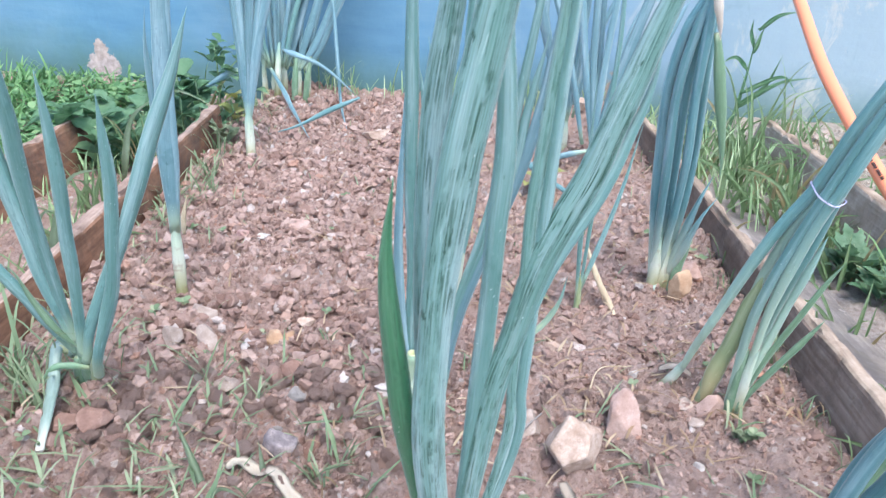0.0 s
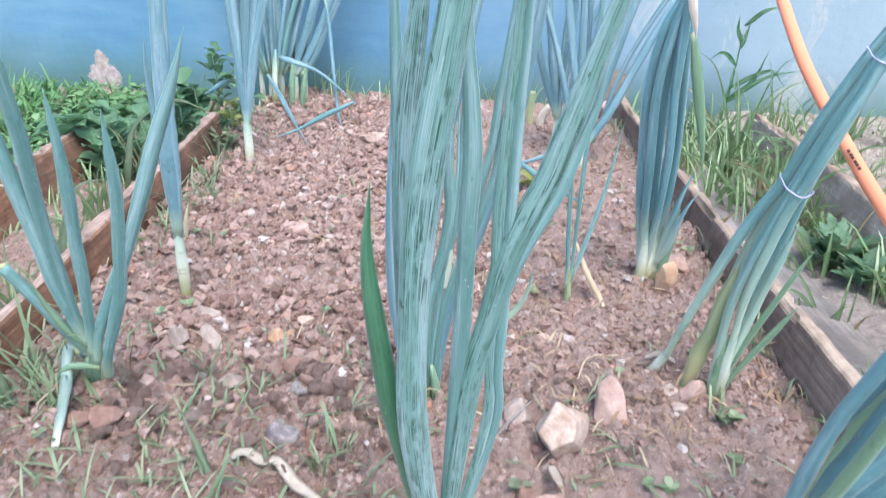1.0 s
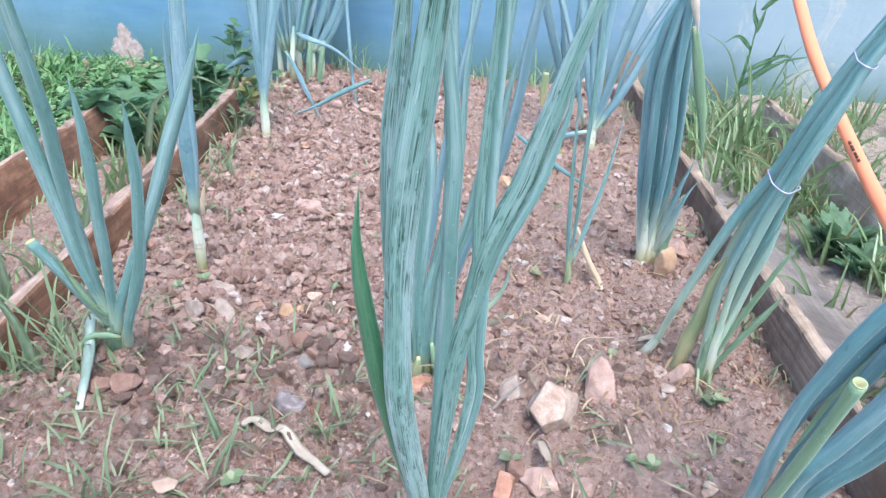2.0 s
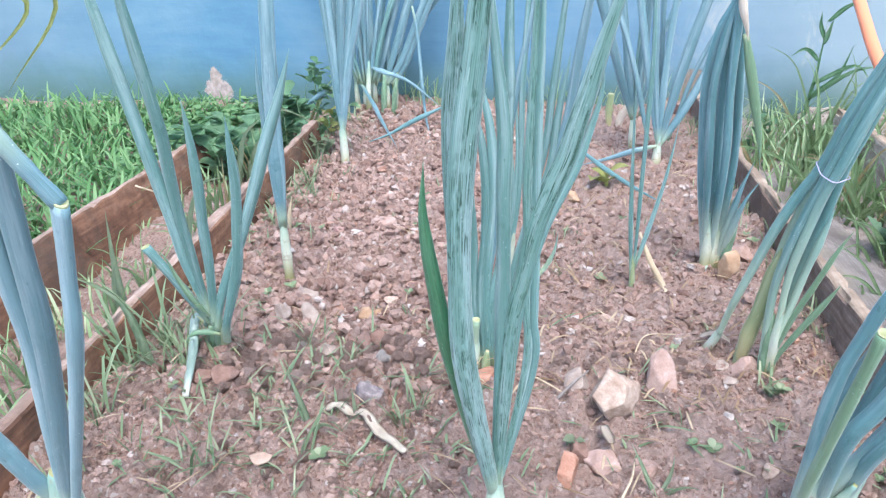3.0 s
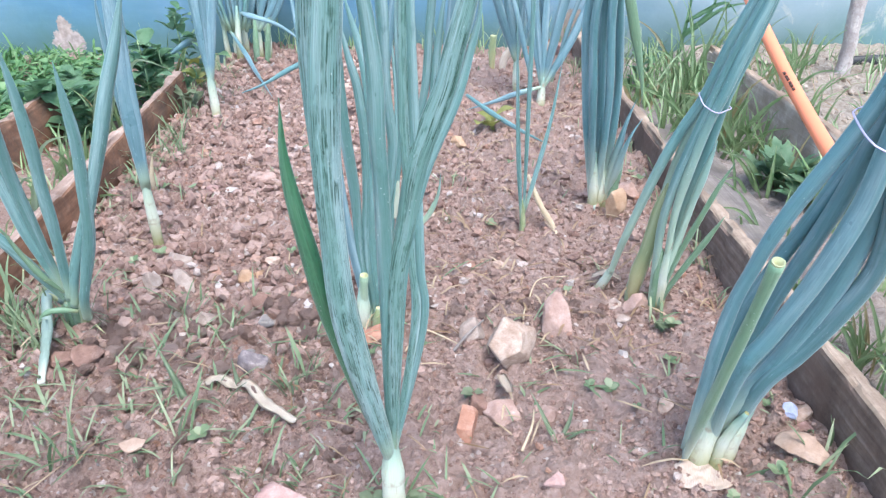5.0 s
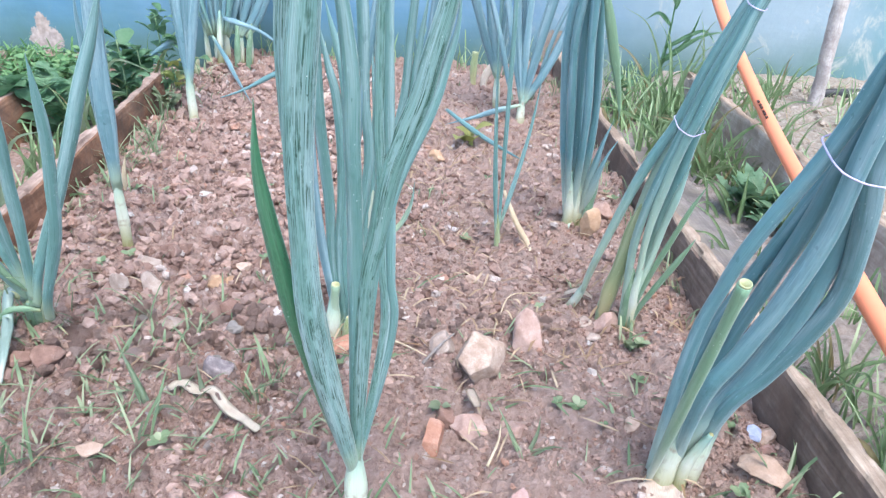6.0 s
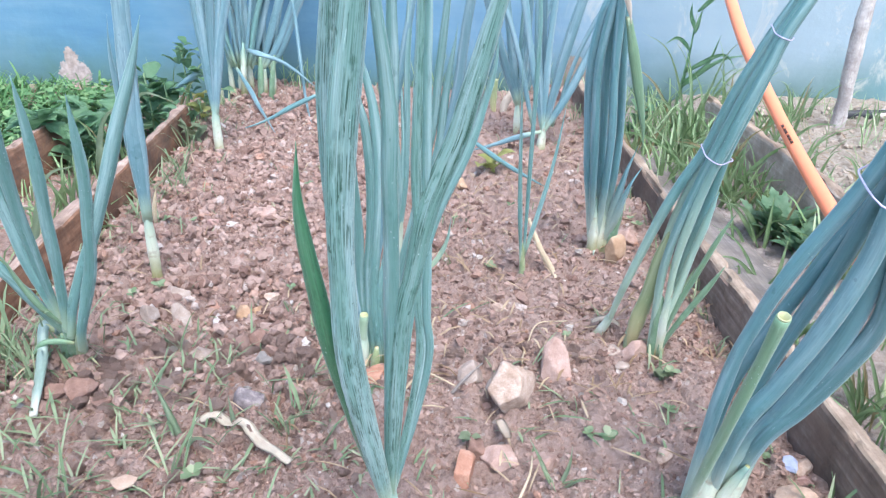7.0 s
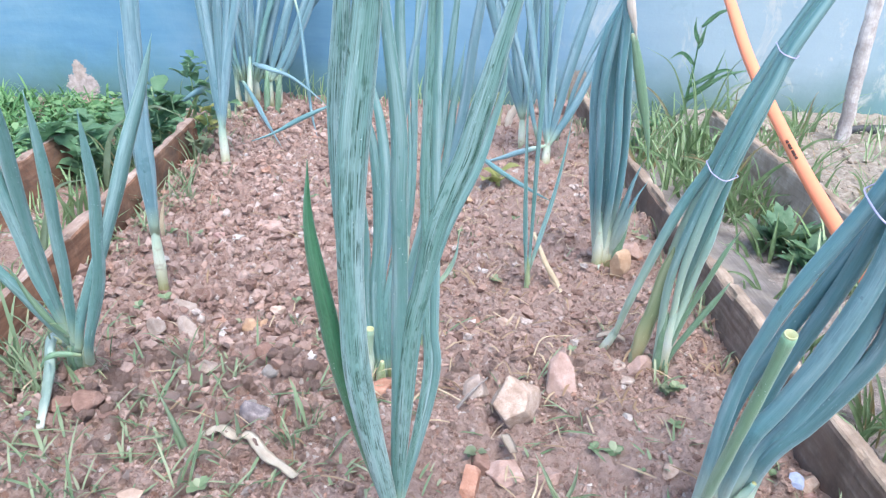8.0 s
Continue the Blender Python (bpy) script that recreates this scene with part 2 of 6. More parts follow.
def stone_material(name, a, b, c):
    n = Nodes(name)
    at = n.coords("Object")
    tone = n.ramp(n.noise(at, 55, 7, 0.72, 0.15), (0.32, a), (0.5, b), (0.68, c))
    tone = n.mix(n.ramp(n.noise(at, 230, 3, 0.7), (0.56, 0.0), (0.7, 0.5)), tone, a)
    return n.finish(tone, 0.8, n.noise(at, 150, 6, 0.7), 0.003, 0.7, 0.3)


BUFF = stone_material("buff_stone", (0.31, 0.205, 0.15), (0.48, 0.35, 0.28), (0.62, 0.50, 0.42))
PINK = stone_material("pink_stone", (0.30, 0.17, 0.15), (0.42, 0.27, 0.24), (0.52, 0.38, 0.34))
GREY = stone_material("grey_stone", (0.25, 0.185, 0.155), (0.38, 0.295, 0.25), (0.51, 0.42, 0.365))
SLATE = stone_material("dark_stone", (0.085, 0.070, 0.075), (0.22, 0.18, 0.18), (0.46, 0.39, 0.37))
OCHRE = stone_material("ochre_stone", (0.34, 0.20, 0.115), (0.46, 0.30, 0.195), (0.56, 0.41, 0.29))
CLAY = stone_material("clay_clod", (0.155, 0.085, 0.064), (0.24, 0.142, 0.112), (0.33, 0.215, 0.178))
TAN = stone_material("tan_stone", (0.31, 0.205, 0.15), (0.40, 0.28, 0.215), (0.48, 0.355, 0.285))
BRICK = stone_material("red_brick", (0.28, 0.13, 0.085), (0.40, 0.20, 0.135), (0.47, 0.28, 0.205))
WHITE = stone_material("white_stone", (0.36, 0.30, 0.27), (0.50, 0.44, 0.40), (0.62, 0.57, 0.54))
LILAC = stone_material("bluish_chip", (0.26, 0.29, 0.42), (0.35, 0.39, 0.54), (0.44, 0.48, 0.62))


def wood_material(name, a, b, c, soil=(0.20, 0.13, 0.10), stretch=(60, 2.2, 60)):
    n = Nodes(name)
    grain = n.noise(n.coords("Object", stretch), 1.5, 6, 0.65, 0.6)
    at = n.coords("Object")
    stain = n.noise(at, 11, 6, 0.7)
    speck = n.noise(at, 75, 4, 0.7)
    tone = n.ramp(grain, (0.28, a), (0.5, b), (0.72, c))
    tone = n.mix(n.ramp(stain, (0.40, 0.0), (0.60, 0.85)), tone, tuple(v * 0.72 for v in a))
    tone = n.mix(n.ramp(n.noise(at, 5.5, 7, 0.72, 0.8), (0.50, 0.0), (0.66, 0.65)), tone, soil)
    tone = n.mix(n.ramp(speck, (0.60, 0.0), (0.72, 0.6)), tone, soil)
    return n.finish(tone, 0.82, n.math("ADD", grain, n.math("MULTIPLY", speck, 0.5)), 0.003, 0.7, 0.25)


RUSTWOOD = wood_material("red_brown_board", (0.120, 0.062, 0.042), (0.265, 0.132, 0.080), (0.39, 0.225, 0.150), (0.105, 0.085, 0.070), (45, 5, 45))
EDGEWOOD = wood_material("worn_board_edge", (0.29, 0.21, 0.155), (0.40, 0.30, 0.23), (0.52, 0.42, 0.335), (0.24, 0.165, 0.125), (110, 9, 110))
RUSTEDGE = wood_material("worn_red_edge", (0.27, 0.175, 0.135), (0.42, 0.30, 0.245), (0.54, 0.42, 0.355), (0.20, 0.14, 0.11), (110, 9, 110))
# dark wet wood, with the shade of the inner face mixed into the colour
OLDWOOD = wood_material("weathered_shaded_board", (0.135, 0.092, 0.075), (0.24, 0.175, 0.145), (0.36, 0.285, 0.245))
GREYWOOD = wood_material("grey_plank", (0.20, 0.168, 0.150), (0.28, 0.242, 0.222), (0.37, 0.325, 0.30), (0.25, 0.215, 0.165), (150, 5, 150))
NEARGREY = wood_material("grey_brown_board", (0.36, 0.285, 0.235), (0.50, 0.415, 0.355), (0.62, 0.535, 0.475), (0.22, 0.16, 0.12), (110, 3, 110))
POSTWOOD = wood_material("bleached_post", (0.44, 0.37, 0.34), (0.70, 0.64, 0.60), (0.82, 0.78, 0.75), (0.20, 0.15, 0.16), (170, 170, 9))


def wall_material():
    """Limewashed blue wall: worn and painted paler to one side for the sun's flare, green with algae low down, with
    patches off.
    """
    n = Nodes("blue_painted_wall")
    at = n.coords("Object")
    x, y, z = n.split(at)
    cloud = n.noise(at, 1.7, 5, 0.55, 0.4)
    brush = n.noise(n.coords("Object", (3.0, 1, 14.0)), 1.6, 5, 0.6)
    # washed-out side: the sun's flare put into the paint colour
    flare_fade = n.tree.nodes.new("ShaderNodeMapRange")
    n.put(flare_fade.inputs["Value"], n.math("ADD", x, n.math("MULTIPLY", cloud, 1.1)))
    flare_fade.inputs["From Min"].default_value, flare_fade.inputs["From Max"].default_value = 0.55, 1.55
    tone = n.ramp(n.math("ADD", n.math("MULTIPLY", cloud, 0.7), n.math("MULTIPLY", brush, 0.3)), (0.30, (0.065, 0.165, 0.275)), (0.48, (0.115, 0.24, 0.345)), (0.70, (0.21, 0.33, 0.41)))
    tone = n.mix(n.math("MULTIPLY", flare_fade.outputs[0], 0.8), tone, (0.315, 0.375, 0.405))
    far = n.tree.nodes.new("ShaderNodeMapRange")
    n.put(far.inputs["Value"], n.math("ADD", x, n.math("MULTIPLY", cloud, 0.8)))
    far.inputs["From Min"].default_value, far.inputs["From Max"].default_value = -0.7, -1.4
    tone = n.mix(n.math("MULTIPLY", far.outputs[0], 0.7), tone, (0.17, 0.235, 0.285))
    # algae and splashed earth along the foot
    low = n.tree.nodes.new("ShaderNodeMapRange")
    n.put(low.inputs["Value"], n.math("ADD", z, n.math("MULTIPLY", n.noise(at, 7, 5, 0.6), -0.14)))
    low.inputs["From Min"].default_value, low.inputs["From Max"].default_value = 0.075, -0.055
    tone = n.mix(n.math("MULTIPLY", low.outputs[0], 0.8), tone, (0.09, 0.17, 0.14))
    # flaked places, down to the pale plaster
    for cx, cz, rx, rz, col in ((-0.985, 0.020, 0.050, 0.050, (0.52, 0.42, 0.38)), (-0.992, 0.070, 0.024, 0.040, (0.50, 0.39, 0.34)), (0.46, 0.06, 0.06, 0.05, (0.30, 0.24, 0.20))):
        dx = n.math("DIVIDE", n.math("SUBTRACT", x, cx), rx)
        dz = n.math("DIVIDE", n.math("SUBTRACT", z, cz), rz)
        r = n.math("SQRT", n.math("ADD", n.math("MULTIPLY", dx, dx), n.math("MULTIPLY", dz, dz)))
        r = n.math("ADD", r, n.math("MULTIPLY", n.math("SUBTRACT", n.noise(at, 16, 6, 0.75), 0.5), 2.0))
        bare = n.ramp(n.noise(at, 70, 4), (0.35, tuple(v * 0.62 for v in col)), (0.65, col))
        tone = n.mix(n.ramp(r, (0.80, 1.0), (0.90, 0.0)), tone, bare)
    beyond = n.tree.nodes.new("ShaderNodeMapRange")
    n.put(beyond.inputs["Value"], n.math("ADD", n.math("SUBTRACT", x, n.math("MULTIPLY", z, 0.35)), n.math("MULTIPLY", n.noise(at, 5, 4, 0.6), 0.25)))
    beyond.inputs["From Min"].default_value, beyond.inputs["From Max"].default_value = 1.30, 1.42
    tone = n.mix(n.math("MULTIPLY", beyond.outputs[0], 0.75), tone, (0.15, 0.27, 0.29))
    # blistered, dirty places on the worn side that carries the flare
    worn = n.math("MULTIPLY", flare_fade.outputs[0], n.ramp(n.noise(n.coords("Object", (5, 1, 3)), 1.8, 7, 0.72, 0.6), (0.55, 0.0), (0.66, 0.75)))
    tone = n.mix(worn, tone, (0.50, 0.47, 0.42))
    smear = n.ramp(n.noise(n.coords("Object", (9, 1, 5)), 1.3, 6, 0.7, 0.8), (0.60, 0.0), (0.72, 0.35))
    tone = n.mix(smear, tone, (0.17, 0.26, 0.27))
    scar = n.ramp(n.noise(n.coords("Object", (16, 1, 7)), 1.7, 5, 0.7, 1.0), (0.70, 0.0), (0.76, 0.7))
    tone = n.mix(scar, tone, (0.10, 0.24, 0.36))
    height = n.math("ADD", n.math("MULTIPLY", n.noise(at, 26, 6, 0.6), 1.0), n.math("MULTIPLY", brush, 0.8))
    return n.finish(tone, 0.62, height, 0.006, 0.32, 0.35)


WALL = wall_material()


def foliage(name, a, b, c):
    n = Nodes(name)
    tone = n.ramp(n.island(), (0.0, a), (0.5, b), (1.0, c))
    tone = n.mix(n.ramp(n.noise(n.coords("Object"), 60, 3), (0.4, 0.0), (0.7, 0.3)), tone, a)
    return n.finish(tone, 0.5, None, spec=0.4, through=0.3)


def leafage(name, a, b):
    n = Nodes(name)
    at = n.coords("Object")
    tone = n.mix(n.ramp(n.noise(at, 45, 4), (0.35, 0.0), (0.7, 1.0)), a, b)
    tone = n.mix(n.math("MULTIPLY", n.own(), 0.5), tone, b)
    return n.finish(tone, 0.5, n.noise(at, 120, 3), 0.002, 0.4, 0.4, through=0.25)


GRASS = foliage("grass", (0.16, 0.26, 0.11), (0.29, 0.41, 0.20), (0.46, 0.52, 0.33))
TURF = foliage("lawn_grass", (0.07, 0.175, 0.055), (0.14, 0.29, 0.105), (0.25, 0.40, 0.18))
CLOVER = foliage("ground_cover", (0.075, 0.175, 0.07), (0.15, 0.29, 0.12), (0.27, 0.41, 0.20))
WEED = foliage("seedling_grass", (0.14, 0.205, 0.105), (0.22, 0.295, 0.165), (0.36, 0.39, 0.25))
LITTER = foliage("dry_litter", (0.22, 0.14, 0.08), (0.40, 0.28, 0.17), (0.58, 0.46, 0.32))
BLADE = leafage("tall_grass_blade", (0.22, 0.35, 0.16), (0.44, 0.54, 0.33))
BROAD = leafage("broad_weed_leaf", (0.13, 0.29, 0.15), (0.29, 0.45, 0.28))
SPROUT = leafage("seedling_leaf", (0.22, 0.28, 0.17), (0.36, 0.41, 0.27))
PALEBLADE = leafage("pale_grass_blade", (0.30, 0.39, 0.25), (0.46, 0.53, 0.38))
PALEWEED = leafage("yellow_green_leaf", (0.36, 0.40, 0.13), (0.56, 0.55, 0.24))


def plain(name, color, rough, amount=0.12, scale=60, spec=0.5):
    n = Nodes(name)
    at = n.coords("Object")
    dirt = n.noise(at, scale, 4, 0.65)
    tone = n.mix(n.ramp(dirt, (0.4, 0.0), (0.75, amount * 3)), color, tuple(v * 0.6 for v in color))
    return n.finish(tone, rough, dirt, 0.0006, 0.4, spec)


ORANGE = plain("orange_plastic", (0.88, 0.275, 0.14), 0.40, 0.05, 25)
PRINT = plain("dark_print", (0.08, 0.03, 0.02), 0.6)
RUBBER = plain("pale_violet_rubber", (0.50, 0.45, 0.66), 0.5)
BLACK = plain("black_plastic", (0.03, 0.03, 0.035), 0.5)
BROKEN = onion_skin("onion_leaf_broken", (0.12, 0.18, 0.15), (0.205, 0.275, 0.240), (0.31, 0.38, 0.34), (0.66, 0.63, 0.54), 0.04, lines=0.05)


# ---- building helpers ----
rng = random.Random(7)


def part(name, bm, material, parent=None, label="", smooth=True):
    """Link a bmesh as one mesh object, under a thing when one is given."""
    me = bpy.data.meshes.new(name)
    bm.to_mesh(me)
    bm.free()
    if smooth:
        me.shade_smooth()
    me.materials.append(material)
    ob = new(name, me)
    if parent is not None:
        ob.parent = parent
        ob.matrix_parent_inverse = parent.matrix_world.inverted()
    return tagged(ob, label)


def thing(name, at, label, category, group="", kind=""):
    ob = new(name)
    ob.empty_display_size = 0.03
    ob.location = at
    ob.matrix_world = Matrix.Translation(at)
    return tagged(ob, label, category, group, kind)


def curve_points(points, steps):
    """A smooth run through the given points, with the share of the length at each."""
    pts = [Vector(p) for p in points]
    pts = [2 * pts[0] - pts[1]] + pts + [2 * pts[-1] - pts[-2]]
    out = []
    for i in range(1, len(pts) - 2):
        a, b, c, d = pts[i - 1 : i + 3]
        for s in range(steps):
            t = s / steps
            out.append(0.5 * (2 * b + (c - a) * t + (2 * a - 5 * b + 4 * c - d) * t * t + (3 * b - a - 3 * c + d) * t**3))
    out.append(pts[-2])
    run = [0.0]
    for p, q in zip(out, out[1:]):
        run.append(run[-1] + (q - p).length)
    return out, run


def tube(points, radius, sides=10, steps=6, flat=1.0, profile=None, facing=(0, -1, 0), ridge=0.0, hollow=False, seed=0, cap=True, share=False):
    """A tube along points: radius (or profile(share) * radius), flattened across the facing direction."""
    line, run = curve_points(points, steps)
    total = run[-1]
    r2 = random.Random(seed)
    phase = [r2.uniform(0, 6.28) for _ in range(4)]
    bm = bmesh.new()
    uv = bm.loops.layers.uv.new("UVMap")
    rings = []

    def ring(i, scale, back=0.0):
        d = (line[min(i + 1, len(line) - 1)] - line[max(i - 1, 0)]).normalized()
        f = Vector(facing)
        side = d.cross(f)
        side = side.normalized() if side.length > 1e-4 else Vector((1, 0, 0))
        fore = side.cross(d).normalized()
        s = run[i] / total
        r = radius * (profile(s) if profile else 1.0) * scale
        wob = 1 + 0.05 * math.sin(9 * s + phase[0]) + 0.04 * math.sin(23 * s + phase[1])
        vs = []
        for j in range(sides):
            a = 2 * math.pi * j / sides
            rr = r * wob * (1 + ridge * math.cos(3 * a + phase[2] + 2 * s) + 0.5 * ridge * math.cos(5 * a + phase[3]))
            vs.append(bm.verts.new(line[i] - d * back + side * (math.cos(a) * rr) + fore * (math.sin(a) * rr * flat)))
        return vs

    for i in range(len(line)):
        rings.append((ring(i, 1.0), run[i]))
    if hollow:
        rings.append((ring(len(line) - 1, 0.80, -0.0004), run[-1]))
        rings.append((ring(len(line) - 1, 0.74, 0.02), run[-1] - 0.002))
    for (a, va), (b, vb) in zip(rings, rings[1:]):
        for j in range(sides):
            k = (j + 1) % sides
            face = bm.faces.new((a[j], a[k], b[k], b[j]))
            for loop, u, v in zip(face.loops, (j, j + 1, j + 1, j), (va, va, vb, vb)):
                loop[uv].uv = (u / sides, v / total if share else v)
    if cap:
        bm.faces.new(list(reversed(rings[0][0])))
        bm.faces.new(rings[-1][0])
    return bm


LEAF_NUMBER = [0]


def onion_leaf(plant, width, points, material=None, tip="point", flat=None, label=""):
    """One hollow leaf: narrow at its neck, widest low down, drawn out to a point or cut off."""
    LEAF_NUMBER[0] += 1
    seed = LEAF_NUMBER[0]
    if tip == "cut":
        shape = lambda s: 0.72 + 0.28 * min(1.0, s / 0.35)
    elif tip == "even":
        shape = lambda s: (0.80 + 0.20 * min(1.0, s / 0.3)) * (1.0 if s < 0.75 else max(0.04, 1 - ((s - 0.75) / 0.25) ** 1.6))
    elif tip == "tall":
        shape = lambda s: (0.62 + 0.38 * min(1.0, s / 0.22)) * (1.0 if s < 0.68 else max(0.035, 1 - ((s - 0.68) / 0.32) ** 1.6))
    else:
        shape = lambda s: (0.55 + 0.45 * min(1.0, s / 0.25)) * (1.0 if s < 0.35 else max(0.03, 1 - ((s - 0.35) / 0.65) ** 1.3))
    r = random.Random(seed)
    facing = (r.uniform(-0.5, 0.5), -1, r.uniform(0.0, 0.4))
    bm = tube(points, width / 2, 12, 7, flat or (1.0 if material in (DEEP, PALE, TIED) else 0.66), shape, facing, 0.022, tip == "cut", seed)
    leaf = part("leaf", bm, material or ONION, plant, label)
    if tip == "cut" and width > 0.009:
        a, b = Vector(points[-2]), Vector(points[-1])
        d = (b - a).normalized()
        rim = tube([b - d * 0.0015, b + d * 0.0004, b + d * 0.0016], width * 0.46, 14, 2, flat or (1.0 if material in (DEEP, PALE, TIED) else 0.66), None, facing, 0.0, True, seed, cap=False)
        part("cut_rim", rim, RIM, leaf, "pale dried rim of the cut")
    return leaf


def onion_stem(plant, radius, points, label="", material=None):
    bulge = lambda s: 1.0 - 0.06 * s if s < 0.5 else 0.97 - 0.60 * ((s - 0.5) / 0.5) ** 1.6
    LEAF_NUMBER[0] += 1
    return part("stem", tube(points, radius, 14, 5, 0.95, bulge, (0, -1, 0), 0.045, False, LEAF_NUMBER[0], share=True), material or STEM, plant, label)


def fan_leaves(plant, at, count, width, height, spread, seed):
    """More upright leaves from one neck, fanned out sideways."""
    r = random.Random(seed)
    for k in range(count):
        lean = spread * (2 * (k + r.random()) / count - 1)
        h = height * r.uniform(0.75, 1.1)
        deep = r.uniform(-0.04, 0.05)
        foot = Vector(at) + Vector((lean * 0.12, r.uniform(-0.008, 0.008), 0))
        mid = foot + Vector((lean * 0.35, deep * 0.4, h * 0.45))
        end = foot + Vector((lean * 1.1 + r.uniform(-0.03, 0.03), deep, h))
        onion_leaf(plant, width * r.uniform(0.8, 1.1), [foot, mid, end], BLUISH if r.random() < 0.7 else ONION, tip="tall")


def rubber_band(plant, at, axis, reach=0.05):
    """A thin elastic band drawn tight round the plant's leaves where they pass a plane."""
    at, axis = Vector(at), Vector(axis).normalized()
    side = axis.cross(Vector((0, -1, 0))).normalized()
    fore = side.cross(axis).normalized()
    flat = []
    for ob in plant.children:
        if not ob.name.startswith("leaf"):
            continue
        for v in ob.data.vertices:
            d = v.co - at
            if abs(d.dot(axis)) < 0.013 and d.length < reach:
                flat.append((d.dot(side), d.dot(fore)))
    ring = []
    for j in range(49):
        a = 2 * math.pi * j / 48
        far = max(x * math.cos(a) + y * math.sin(a) for x, y in flat) + 0.0008
        ring.append((a, far))
    cx = (ring[0][1] - ring[24][1]) / 2
    cy = (ring[12][1] - ring[36][1]) / 2
    line = []
    for a, _ in ring:
        # distance from the centre to the hull along this direction
        r = min((f - cx * math.cos(b) - cy * math.sin(b)) / max(0.05, math.cos(a - b)) for b, f in ring if math.cos(a - b) > 0.05)
        line.append(at + side * (cx + r * math.cos(a)) + fore * (cy + r * math.sin(a)) + axis * (0.0012 * math.sin(2 * a)))
    return part("rubber_band", tube(line, 0.0006, 6, 1), RUBBER, plant, "pale violet rubber band")


def grid_mesh(name, xs, ys, zs, material):
    """A sheet over the rulings xs and ys with heights zs."""
    nx, ny = len(xs), len(ys)
    gx, gy = np.meshgrid(xs, ys)
    co = np.stack([gx, gy, zs], -1).reshape(-1, 3).astype(np.float32)
    i = np.arange(nx * ny).reshape(ny, nx)
    quads = np.stack([i[:-1, :-1], i[:-1, 1:], i[1:, 1:], i[1:, :-1]], -1).reshape(-1, 4)
    me = bpy.data.meshes.new(name)
    me.vertices.add(len(co))
    me.vertices.foreach_set("co", co.ravel())
    me.loops.add(quads.size)
    me.loops.foreach_set("vertex_index", quads.ravel().astype(np.int32))
    me.polygons.add(len(quads))
    me.polygons.foreach_set("loop_start", np.arange(0, quads.size, 4, dtype=np.int32))
    me.update(calc_edges=True)
    me.validate()
    me.shade_smooth()
    me.materials.append(material)
    return new(name, me)


# ---- the ground: one sheet, raked clods inside the bed ----
LATTICES = {}


def lattice(shape, seed):
    if seed not in LATTICES:
        LATTICES[seed] = np.random.RandomState(seed).rand(*shape)
    return LATTICES[seed]


def value_noise(x, y, cell, seed):
    """Smooth noise from 0 to 1 with features of about one cell."""
    t = lattice((257, 257), seed)
    u, v = x / cell, y / cell
    i, j = np.floor(u).astype(int), np.floor(v).astype(int)
    a, b = u - i, v - j
    a, b = a * a * (3 - 2 * a), b * b * (3 - 2 * b)
    i0, i1, j0, j1 = i % 257, (i + 1) % 257, j % 257, (j + 1) % 257
    return (t[i0, j0] * (1 - a) + t[i1, j0] * a) * (1 - b) + (t[i0, j1] * (1 - a) + t[i1, j1] * a) * b


def clods(x, y, cell, seed):
    """Rounded lumps, one in each cell, of uneven size: the height from 0 to 1."""
    px, py, size = lattice((257, 257), seed), lattice((257, 257), seed + 1), lattice((257, 257), seed + 2)
    u, v = x / cell, y / cell
    i, j = np.floor(u).astype(int), np.floor(v).astype(int)
    best = np.zeros_like(x)
    for di in (-1, 0, 1):
        for dj in (-1, 0, 1):
            a, b = (i + di) % 257, (j + dj) % 257
            dx = u - (i + di + px[a, b])
            dy = v - (j + dj + py[a, b])
            r = 0.25 + 0.55 * size[a, b] ** 1.5
            h = np.sqrt(np.clip(1 - (dx * dx + dy * dy) / (r * r), 0, 1)) * r
            best = np.maximum(best, h)
    return best


def smooth_step(v, a, b):
    t = np.clip((v - a) / (b - a), 0, 1)
    return t * t * (3 - 2 * t)


def ground_height(x, y):
    wx = x + 0.02 * (value_noise(x, y, 0.05, 5) - 0.5)
    wy = y + 0.02 * (value_noise(x, y, 0.05, 6) - 0.5)
    broad = 0.016 * (value_noise(x, y, 0.22, 11) - 0.5) + 0.014 * (value_noise(x, y, 0.07, 12) - 0.5) + 0.009 * (value_noise(x, y, 0.03, 14) - 0.5)
    rough = 0.62 + 0.45 * smooth_step(value_noise(x, y, 0.30, 13) + 0.25 * smooth_step(-x, -0.05, 0.15), 0.35, 0.7)
    lumps = 0.018 * clods(wx, wy, 0.036, 21) + 0.016 * clods(wx, wy, 0.019, 31) + 0.010 * clods(wx, wy, 0.010, 41)
    fine = 0.007 * value_noise(x, y, 0.009, 15) + 0.004 * value_noise(x, y, 0.0055, 16)
    inside = smooth_step(x, -0.49, -0.47) * (1 - smooth_step(x, 0.43, 0.445))
    bed = broad + 0.85 * rough * lumps + fine - 0.013 + 0.018 * smooth_step(np.abs(x + 0.02), 0.30, 0.44) - 0.05 * smooth_step(-y, -0.05, 0.3)
    out = -0.045 + 0.03 * (value_noise(x, y, 0.4, 17) - 0.5) + 0.008 * lumps / 0.01 * 0.4 + fine
    out = out + 0.02 * smooth_step(-x, 0.79, 0.84) + 0.035 * smooth_step(x, 0.72, 0.76)
    return bed * inside + out * (1 - inside)


def ruling(*runs):
    """Rulings from (start, end, step) runs, growing outward at the far ends."""
    vals = []
    for a, b, step in runs:
        vals.extend(np.arange(a, b - 1e-9, step))
    vals.append(runs[-1][1])
    return np.array(vals)


